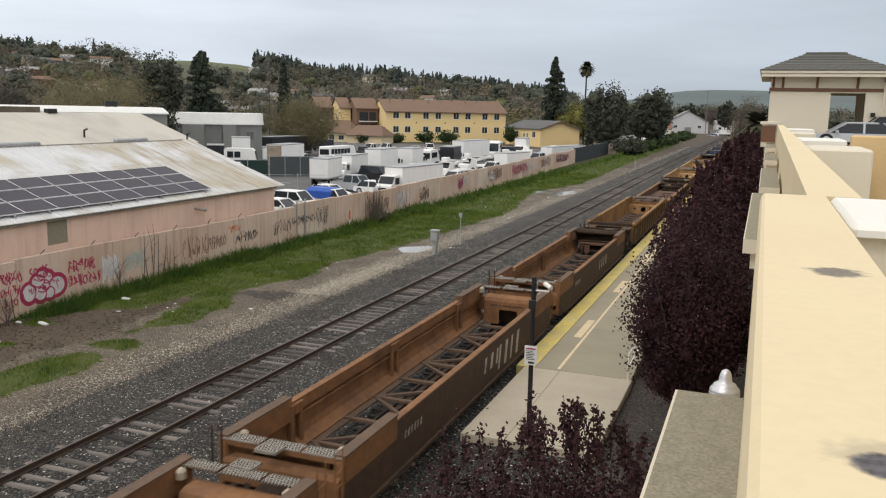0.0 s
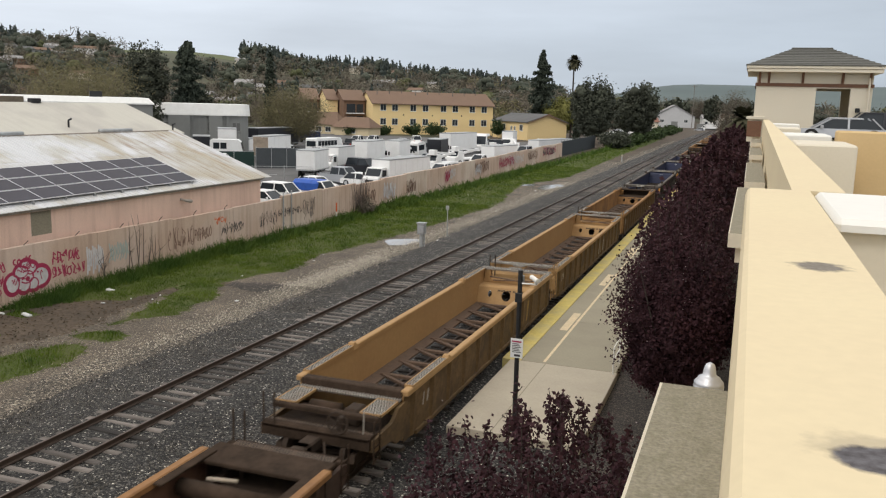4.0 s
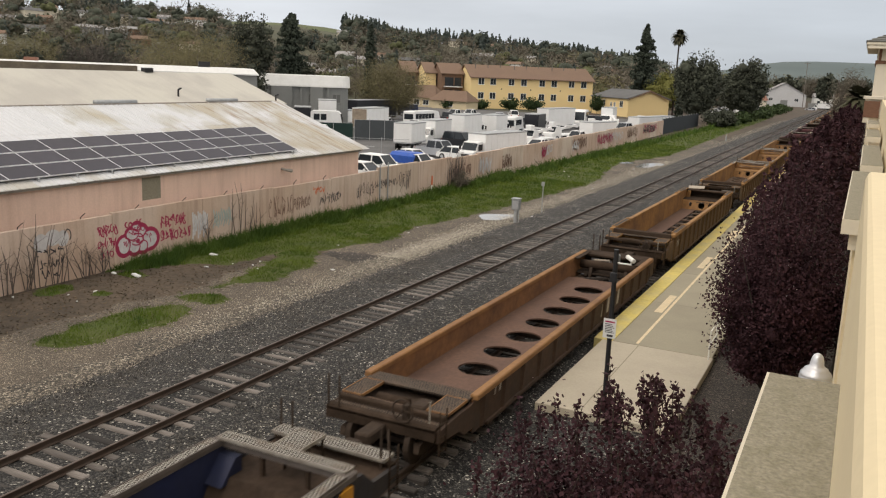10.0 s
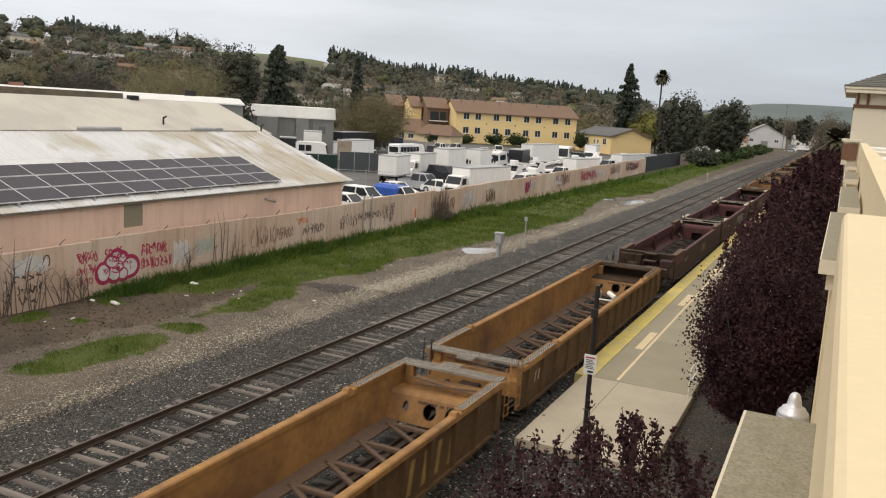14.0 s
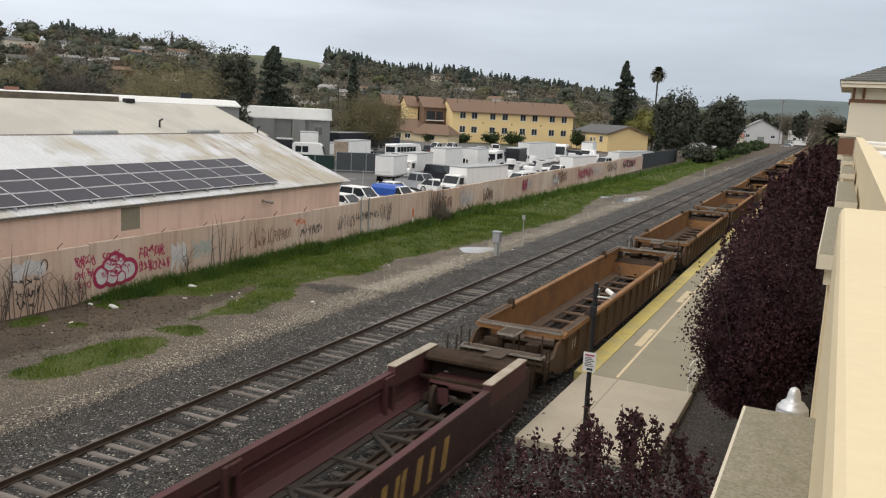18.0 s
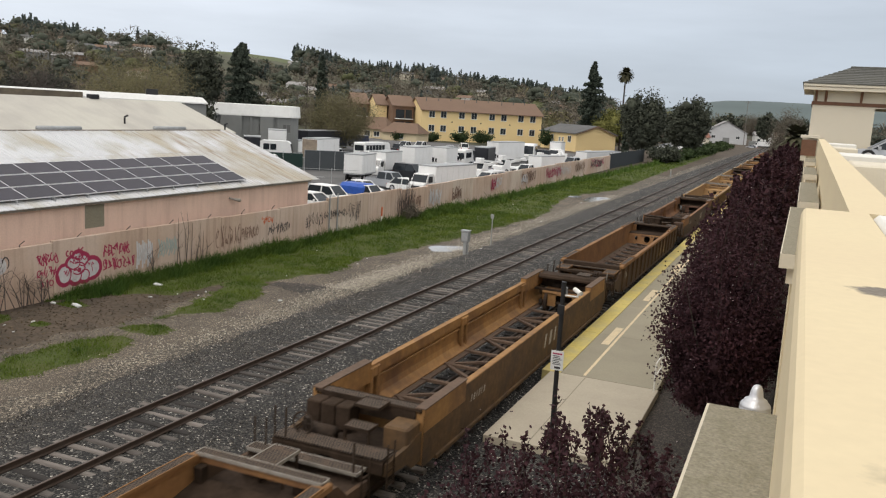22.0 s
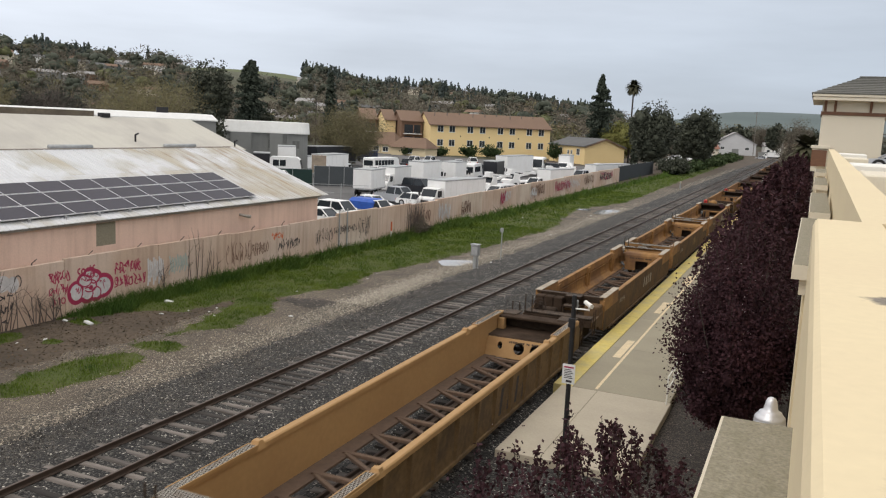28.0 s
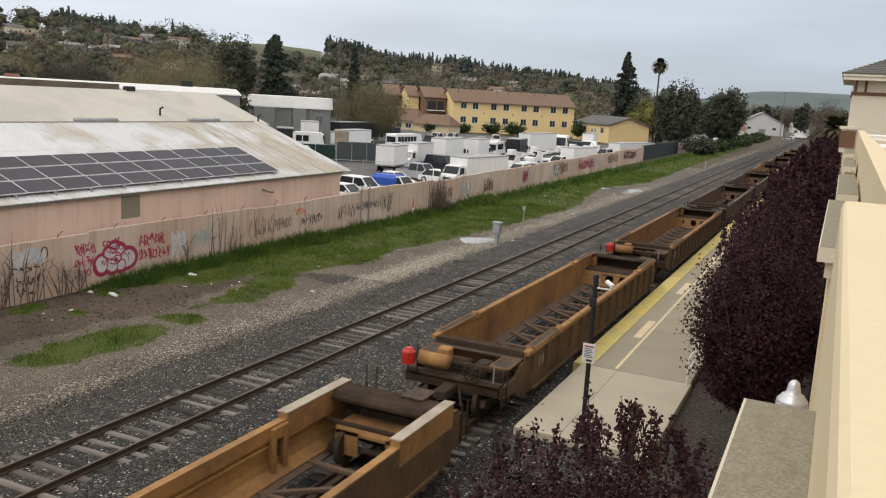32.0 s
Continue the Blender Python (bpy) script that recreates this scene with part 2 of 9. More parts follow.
RUST = (0.085, 0.04, 0.022)
M = {
    "dirt": surface("bare_dirt", (0.088, 0.066, 0.046), 0.95, grain=5, amount=0.45, stain=0.32, stain_amount=0.9, stain_col=(0.038, 0.03, 0.022), bump=0.8),
    # bluish grey: the haze over the far ridge is mixed into this colour
    "ridge": surface("far_ridge_woods_with_haze", (0.10, 0.128, 0.125), 0.95, grain=0.006, amount=0.12, stain=0.002, stain_amount=0.5, stain_col=(0.075, 0.098, 0.10), bump=0),
    "hill": surface("far_hill_grass", (0.098, 0.118, 0.048), 0.95, grain=0.02, amount=0.3, stain=0.012, stain_amount=0.5, stain_col=(0.085, 0.088, 0.045), bump=0),
    "town": surface("hillside_scrub", (0.088, 0.084, 0.054), 0.95, grain=0.05, amount=0.4, stain=0.014, stain_amount=0.9, stain_col=(0.050, 0.058, 0.028), bump=0),
    "ballast": stones("dark_ballast", (0.008, 0.0072, 0.0063), (0.031, 0.0285, 0.025), (0.60, 0.56, 0.48), 19.0, 0.5, 1.0, 3.4),
    "sand": stones("sandy_grit", (0.085, 0.068, 0.048), (0.132, 0.106, 0.077), (0.26, 0.215, 0.16), 30.0, 0.65, 0.25),
    "gravel": stones("pale_gravel", (0.042, 0.036, 0.027), (0.122, 0.102, 0.076), (0.62, 0.55, 0.43), 17.0, 0.46, 0.8, 2.4),
    "mulch": stones("dark_gravel", (0.022, 0.018, 0.014), (0.046, 0.037, 0.029), (0.11, 0.095, 0.078), 24.0, 0.5),
    "turf": surface("turf", (0.058, 0.076, 0.016), 0.95, grain=9, amount=0.4, stain=0.6, stain_amount=0.7, stain_col=(0.08, 0.078, 0.022), bump=0.8),
    "blade": leafy("grass_blades", (0.044, 0.084, 0.007), (0.118, 0.160, 0.020), 0.8, 0.5, 0.85),
    "weed": leafy("tall_weeds", (0.030, 0.070, 0.010), (0.10, 0.152, 0.026), 0.8, 0.6, 0.7),
    "rail": surface("worn_rail_steel", (0.10, 0.075, 0.06), 0.45, 0.6, grain=5, stain=2, stain_col=RUST, bump=0.05),
    "tie": surface("weathered_timber", (0.128, 0.112, 0.099), 0.9, grain=14, amount=0.35, stain=1.4, stain_amount=0.9, stain_col=(0.042, 0.034, 0.028), bump=0.4, random_part=0.75, stretch=(0.25, 2, 2)),
    "asphalt": surface("asphalt", (0.12, 0.118, 0.115), 0.9, grain=30, stain=0.3, stain_amount=0.5, stain_col=(0.045, 0.045, 0.047), bump=0.2),
    "concrete": surface("platform_concrete", (0.42, 0.37, 0.285), 0.85, grain=18, amount=0.07, stain=0.6, stain_amount=0.4, stain_col=(0.29, 0.25, 0.195), bump=0.08, random_part=0.06),
    "concrete2": surface("aged_concrete", (0.315, 0.283, 0.205), 0.85, grain=16, amount=0.08, stain=0.5, stain_amount=0.45, stain_col=(0.225, 0.195, 0.15), bump=0.08, random_part=0.06),
    "tactile": surface("worn_yellow_strip", (0.62, 0.50, 0.15), 0.8, grain=8, amount=0.12, stain=0.7, stain_amount=0.7, stain_col=(0.40, 0.36, 0.24), bump=0.1),
    "line": surface("platform_line", (0.68, 0.55, 0.35), 0.8, grain=9, stain=1.5, stain_amount=0.4, stain_col=(0.42, 0.38, 0.3), bump=0),
    "stucco": surface("cream_stucco", (0.66, 0.555, 0.36), 0.9, grain=26, amount=0.03, stain=0.5, stain_amount=0.3, stain_col=(0.60, 0.475, 0.325), bump=0.05),
    "stucco2": surface("pale_cream_stucco", (0.64, 0.58, 0.465), 0.9, grain=26, amount=0.03, stain=0.5, stain_amount=0.25, stain_col=(0.58, 0.52, 0.42), bump=0.05),
    "tan": surface("tan_stucco", (0.60, 0.43, 0.22), 0.9, grain=26, amount=0.03, stain=0.5, stain_amount=0.2, bump=0.05),
    "white_cap": surface("white_coating", (0.75, 0.73, 0.67), 0.6, grain=12, amount=0.02, stain=0.6, stain_amount=0.2, stain_col=(0.62, 0.6, 0.55), bump=0.05),
    "ledge": surface("dirty_cement_ledge", (0.275, 0.248, 0.185), 0.95, grain=60, amount=0.3, stain=13, stain_amount=0.65, stain_col=(0.17, 0.158, 0.10), bump=0.45),
    "trim": surface("brown_trim", (0.17, 0.085, 0.05), 0.7, grain=10, stain=1),
    "rooftile": surface("grey_green_roof_tile", (0.105, 0.103, 0.09), 0.85, grain=7, amount=0.15, stain=1.2, stain_amount=0.5, stain_col=(0.085, 0.085, 0.08), random_part=0.18),
    "pinkwall": streaked("pink_painted_wall", (0.76, 0.545, 0.435), (0.44, 0.285, 0.205), 1.0, 0.35),
    "yardwall": streaked("yard_wall_paint", (0.545, 0.40, 0.305), (0.25, 0.16, 0.115), 1.0, 0.45, patch=(0.60, 0.47, 0.38)),
    "yardwall2": streaked("pale_wall_patch", (0.62, 0.52, 0.425), (0.30, 0.20, 0.145), 1.3, 0.5, patch=(0.53, 0.41, 0.32)),
    "sheet_tan": streaked("tan_sheet", (0.50, 0.478, 0.415), (0.38, 0.355, 0.30), 0.9, 0.28, axis="x", patch=(0.43, 0.405, 0.36)),
    "flashing": surface("roof_flashing", (0.33, 0.30, 0.26), 0.6, 0.2, stain=1.4, stain_amount=0.7, stain_col=(0.2, 0.15, 0.11)),
    "solar": surface("solar_cells", (0.034, 0.030, 0.041), 0.4, 0.0, grain=3, amount=0.15, stain=1, stain_amount=0.3, bump=0, random_part=0.15, spec=0.16),
    "alu": surface("aluminium_frame", (0.55, 0.56, 0.57), 0.4, 0.8, grain=6, bump=0),
    "silver": surface("silver_cast_metal", (0.62, 0.62, 0.63), 0.42, 0.6, grain=8, stain=4, bump=0.03),
    "galv": surface("galvanised_steel", (0.40, 0.41, 0.41), 0.55, 0.5, grain=7, stain=2, bump=0.03),
    "black": surface("black_painted_steel", (0.018, 0.018, 0.019), 0.5, grain=9, stain=2, bump=0),
    "white": surface("white_vehicle_paint", (0.80, 0.80, 0.785), 0.4, grain=4, amount=0.03, stain=0.6, stain_amount=0.25, stain_col=(0.58, 0.56, 0.52), bump=0, random_part=0.08, spec=0.5),
    "silver_paint": surface("silver_car_paint", (0.42, 0.43, 0.45), 0.3, 0.4, grain=4, amount=0.03, bump=0, spec=0.5),
    "grey_paint": surface("grey_vehicle_paint", (0.22, 0.23, 0.24), 0.35, 0.2, grain=4, amount=0.03, bump=0, spec=0.5),
    "dark_paint": surface("dark_vehicle_paint", (0.016, 0.017, 0.022), 0.3, grain=4, amount=0.05, bump=0, spec=0.5),
    "navy_paint": surface("navy_paint", (0.02, 0.03, 0.07), 0.45, grain=4, stain=0.7, bump=0),
    "green_paint": surface("green_screen_cloth", (0.014, 0.036, 0.03), 0.8, grain=9, stain=0.6, bump=0.2),
    "dark_screen": surface("dark_screen_cloth", (0.03, 0.037, 0.042), 0.8, grain=9, stain=0.6, bump=0.2),
    "grey_screen": surface("grey_screen_cloth", (0.06, 0.068, 0.073), 0.8, grain=9, stain=0.6, bump=0.2),
    "tarp": surface("blue_tarp", (0.03, 0.10, 0.42), 0.5, grain=3, amount=0.25, stain=1.5, bump=0.6),
    "plyboard": surface("weathered_rear_doors", (0.32, 0.26, 0.20), 0.8, grain=3, amount=0.15, stain=1.2, stain_amount=0.6, bump=0.1),
    "tyre": surface("tyre_rubber", (0.018, 0.018, 0.018), 0.85, grain=12, stain=2, bump=0),
    "glass": glassy("tinted_glass"),
    "pane": glassy("window_pane", (0.035, 0.04, 0.045), 0.06),
    "red_lens": surface("red_lens", (0.45, 0.03, 0.02), 0.3, grain=5, bump=0),
    "amber": surface("amber_lens", (0.55, 0.25, 0.03), 0.3, grain=5, bump=0),
    "yellow_house": surface("yellow_stucco", (0.80, 0.61, 0.31), 0.9, grain=6, amount=0.03, stain=0.15, stain_amount=0.22, stain_col=(0.64, 0.475, 0.235), bump=0.05),
    "brown_house": surface("brown_siding", (0.19, 0.115, 0.075), 0.9, grain=6, stain=0.3, bump=0.05),
    "brown_roof": surface("brown_shingle_roof", (0.185, 0.122, 0.085), 0.95, grain=3, amount=0.12, stain=0.25, stain_amount=0.5, stain_col=(0.15, 0.10, 0.075), bump=0.3),
    "grey_roof": surface("grey_shingle_roof", (0.12, 0.12, 0.118), 0.95, grain=3, amount=0.12, stain=0.25, stain_amount=0.5, bump=0.3),
    "pale_roof": surface("pale_shingle_roof", (0.30, 0.29, 0.28), 0.95, grain=3, amount=0.1, stain=0.25, stain_amount=0.5, bump=0.2),
    "grey_house": surface("grey_stucco", (0.21, 0.215, 0.205), 0.9, grain=6, amount=0.04, stain=0.2, stain_amount=0.3, bump=0.05),
    "bare_fascia": surface("weathered_bare_fascia", (0.15, 0.125, 0.09), 0.9, grain=3, amount=0.2, stain=0.5, stain_amount=0.9, stain_col=(0.085, 0.07, 0.055), bump=0.1),
    "shed_metal": surface("pale_grey_metal_siding", (0.50, 0.50, 0.50), 0.7, grain=2, amount=0.06, stain=0.2, stain_amount=0.4, stain_col=(0.38, 0.37, 0.36), bump=0.05),
    "white_band": surface("white_parapet_band", (0.74, 0.74, 0.71), 0.85, grain=3, amount=0.04, stain=0.5, stain_amount=0.3, stain_col=(0.5, 0.49, 0.45), bump=0.05),
    "brick": surface("brick_red_wall", (0.24, 0.12, 0.085), 0.9, grain=6, stain=0.4, bump=0.1),
    "bark": surface("dark_bark", (0.055, 0.043, 0.036), 0.95, grain=12, amount=0.3, stain=3, bump=0.5),
    "twig": surface("grey_twigs", (0.125, 0.10, 0.085), 0.95, grain=6, amount=0.2, bump=0),
    "plum": leafy("purple_plum_leaves", (0.024, 0.0115, 0.0145), (0.060, 0.024, 0.029), 0.85, 0.8, 0.7),
    "bloom": leafy("pale_blossom", (0.38, 0.30, 0.30), (0.55, 0.47, 0.46), 0.8, 0.6),
    # conifer and oak leaf tones are lifted to stand in for distance haze
    "conifer": leafy("dark_conifer_needles", (0.033, 0.043, 0.034), (0.074, 0.088, 0.062), 0.8, 0.15),
    "oak": leafy("dark_evergreen_leaves", (0.038, 0.042, 0.032), (0.078, 0.086, 0.058), 0.75, 0.2),
    "olive": leafy("olive_spring_leaves", (0.055, 0.062, 0.028), (0.115, 0.118, 0.055), 0.8, 0.2),
    "bare": leafy("bare_branch_haze", (0.092, 0.079, 0.061), (0.168, 0.145, 0.110), 0.9, 0.2),
    "willow": leafy("willow_twig_haze", (0.108, 0.096, 0.052), (0.205, 0.182, 0.098), 0.9, 0.2),
    "bare_dark": leafy("dark_branch_haze", (0.050, 0.043, 0.038), (0.098, 0.084, 0.074), 0.9, 0.2),
    "dim_pane": glassy("shaded_window_pane", (0.13, 0.13, 0.125), 0.15),
    "spring": leafy("fresh_spring_leaves", (0.09, 0.095, 0.022), (0.24, 0.23, 0.075), 0.8, 0.25),
    # hill woods: distance haze is put in as paler, greyer leaf tones
    "far_conifer": leafy("hazy_hill_conifers", (0.034, 0.044, 0.041), (0.060, 0.073, 0.063), 0.85, 0.07, 0.6),
    "far_oak": leafy("hazy_hill_evergreens", (0.048, 0.056, 0.043), (0.080, 0.088, 0.062), 0.85, 0.07, 0.7),
    "bush": leafy("green_bush_leaves", (0.018, 0.034, 0.012), (0.06, 0.085, 0.03), 0.75, 0.3),
    "palm": leafy("palm_fronds", (0.03, 0.034, 0.018), (0.11, 0.10, 0.058), 0.7, 0.3),
    # muddy water, its colour lifted to stand in for the sky's reflection
    "puddle": glassy("standing_water_with_sky_sheen", (0.30, 0.295, 0.28), 0.04),
    "litter": surface("white_litter", (0.62, 0.62, 0.60), 0.8, grain=8, bump=0),
    "red_paint": surface("red_spray_paint", (0.36, 0.035, 0.085), 0.8, grain=12, amount=0.2, bump=0),
    "black_spray": surface("black_spray_paint", (0.045, 0.04, 0.042), 0.8, grain=12, amount=0.2, bump=0),
    "white_spray": surface("white_spray_paint", (0.60, 0.58, 0.57), 0.8, grain=7, amount=0.1, stain=2, stain_amount=0.5, bump=0),
    "teal_spray": surface("pale_teal_spray", (0.38, 0.43, 0.39), 0.8, grain=7, amount=0.1, stain=2, bump=0),
    "brown_spray": surface("brown_spray_paint", (0.20, 0.12, 0.085), 0.8, grain=12, amount=0.2, bump=0),
    "orange_mark": surface("orange_marker", (0.62, 0.12, 0.03), 0.6, grain=8, bump=0),
    "sign": surface("white_sign_face", (0.68, 0.68, 0.66), 0.5, grain=8, amount=0.02, bump=0),
    "grate": grating("perforated_walkway", (0.34, 0.32, 0.28)),
    "grate_dark": grating("dark_perforated_walkway", (0.105, 0.078, 0.058)),
}


def scorched(name, col, spots):
    """Stucco with soft scorch marks of uneven outline round the spots."""
    m = surface(name, col, 0.9, grain=26, amount=0.03, stain=0.5, stain_amount=0.3, stain_col=(0.60, 0.475, 0.325), bump=0.05)
    n, l = m.node_tree.nodes, m.node_tree.links
    b = n["Principled BSDF"]
    last = b.inputs["Base Color"].links[0].from_socket
    co = n.new("ShaderNodeTexCoord")
    w = n.new("ShaderNodeTexNoise")
    w.inputs["Scale"].default_value, w.inputs["Detail"].default_value = 26, 8
    l.new(co.outputs["Object"], w.inputs["Vector"])
    mottle = n.new("ShaderNodeTexNoise")
    mottle.inputs["Scale"].default_value, mottle.inputs["Detail"].default_value = 55, 6
    l.new(co.outputs["Object"], mottle.inputs["Vector"])
    for x, y, rx, ry, dark, soft in spots:
        mp = n.new("ShaderNodeMapping")
        mp.vector_type = "TEXTURE"
        mp.inputs["Location"].default_value, mp.inputs["Scale"].default_value = (x, y, 8.45), (rx, ry, 1.0)
        l.new(co.outputs["Object"], mp.inputs[0])
        d = n.new("ShaderNodeVectorMath")
        d.operation = "LENGTH"
        l.new(mp.outputs[0], d.inputs[0])
        a = n.new("ShaderNodeMath")
        a.operation = "MULTIPLY_ADD"
        a.inputs[1].default_value = 0.3 + soft
        l.new(w.outputs["Fac"], a.inputs[0])
        l.new(d.outputs["Value"], a.inputs[2])
        r = n.new("ShaderNodeMapRange")
        r.inputs["From Min"].default_value, r.inputs["From Max"].default_value = 0.95 + soft * 0.4, 1.05 + soft * 0.85
        r.inputs["To Min"].default_value, r.inputs["To Max"].default_value = dark, 0.0
        l.new(a.outputs[0], r.inputs["Value"])
        tone = n.new("ShaderNodeValToRGB")
        tone.color_ramp.elements[0].position, tone.color_ramp.elements[0].color = 0.34, (0.05, 0.045, 0.05, 1)
        tone.color_ramp.elements[1].position, tone.color_ramp.elements[1].color = 0.66, (0.12, 0.115, 0.125, 1)
        l.new(mottle.outputs["Fac"], tone.inputs[0])
        k = n.new("ShaderNodeMix")
        k.data_type = "RGBA"
        l.new(tone.outputs[0], k.inputs["B"])
        l.new(r.outputs[0], k.inputs["Factor"])
        l.new(last, k.inputs["A"])
        last = k.outputs["Result"]
    l.new(last, b.inputs["Base Color"])
    return m


def weathered_roof(name):
    """White coating that has worn off in broad patches, with rust running down the slope, more of it towards the far end."""
    m, n, l, b = node_mat(name)
    co, sep = n.new("ShaderNodeTexCoord"), n.new("ShaderNodeSeparateXYZ")
    l.new(co.outputs["Object"], sep.inputs[0])
    wide, run, fine = (n.new("ShaderNodeTexNoise") for _ in range(3))
    mp = n.new("ShaderNodeMapping")
    mp.inputs["Scale"].default_value = (0.28, 1.9, 0.28)
    l.new(co.outputs["Object"], mp.inputs[0])
    for t, s, d, v in ((wide, 0.33, 7, co.outputs["Object"]), (run, 1.5, 6, mp.outputs[0]), (fine, 11, 4, co.outputs["Object"])):
        t.inputs["Scale"].default_value, t.inputs["Detail"].default_value = s, d
        l.new(v, t.inputs["Vector"])
    wide.inputs["Distortion"].default_value = 0.7

    def ranged(socket, a, b_, c, d):
        r = n.new("ShaderNodeMapRange")
        for key, val in (("From Min", a), ("From Max", b_), ("To Min", c), ("To Max", d)):
            r.inputs[key].default_value = val
        l.new(socket, r.inputs["Value"])
        return r.outputs[0]

    def added(a, b_):
        r = n.new("ShaderNodeMath")
        l.new(a, r.inputs[0])
        l.new(b_, r.inputs[1])
        return r.outputs[0]

    def mixed(a, col, fac):
        r = n.new("ShaderNodeMix")
        r.data_type = "RGBA"
        l.new(fac, r.inputs["Factor"])
        if isinstance(a, tuple):
            r.inputs["A"].default_value = (*a, 1)
        else:
            l.new(a, r.inputs["A"])
        r.inputs["B"].default_value = (*col, 1)
        return r.outputs["Result"]

    far = ranged(sep.outputs["Y"], 30, 44, -0.04, 0.10)
    low = ranged(sep.outputs["X"], -35.2, -34.4, 0.0, 0.05)
    o = n.new("ShaderNodeObjectInfo")
    t = added(added(added(wide.outputs["Fac"], far), low), ranged(o.outputs["Random"], 0, 1, -0.1, 0.07))
    c = mixed((0.58, 0.585, 0.595), (0.47, 0.46, 0.43), ranged(t, 0.48, 0.6, 0.0, 0.9))
    c = mixed(c, (0.39, 0.345, 0.265), ranged(t, 0.6, 0.76, 0.0, 0.8))
    c = mixed(c, (0.27, 0.20, 0.13), ranged(added(run.outputs["Fac"], far), 0.6, 0.82, 0.0, 0.75))
    h = n.new("ShaderNodeHueSaturation")
    l.new(added(ranged(fine.outputs["Fac"], 0.2, 0.8, 0.42, 0.56), ranged(o.outputs["Random"], 0, 1, 0.46, 0.54)), h.inputs["Value"])
    l.new(c, h.inputs["Color"])
    l.new(h.outputs[0], b.inputs["Base Color"])
    b.inputs["Roughness"].default_value = 0.75
    b.inputs["Specular IOR Level"].default_value = 0.3
    return m


M["roof_sheet"] = weathered_roof("weathered_white_sheet")
M["panel_edge"] = surface("panel_edge", (0.72, 0.72, 0.73), 0.5, 0.2, grain=6, bump=0)
M["parapet"] = scorched("scorched_parapet_stucco", (0.66, 0.555, 0.36), [(0.262, 2.99, 0.085, 0.085, 0.8, 0.8), (0.26, 1.312, 0.112, 0.068, 0.97, 0.18), (0.235, 1.345, 0.10, 0.072, 0.3, 0.8), (0.12, 1.02, 0.05, 0.05, 0.2, 0.9)])


# ---- mesh tools ----
def obj(name, verts, faces, material, parent=None, label="", smooth=False):
    me = bpy.data.meshes.new(name)
    me.from_pydata([tuple(v) for v in verts], [], faces)
    me.update()
    me.materials.append(M[material] if isinstance(material, str) else material)
    if smooth:
        me.shade_smooth()
    ob = new(name, me)
    if parent is not None:
        ob.parent = parent
    if label:
        ob["label"] = label
    return ob


def share(name, me, parent, m):
    """One more piece on the same mesh."""
    ob = new(name, me)
    ob.parent = parent
    ob.matrix_basis = m
    return ob


def thing(name, label, category, at=(0, 0, 0), turn=0.0, group="", kind=""):
    ob = new(name)
    ob.empty_display_size = 0.2
    ob.matrix_basis = pose(*at, 0, 0, turn)
    return tagged(ob, label, category, group, kind)


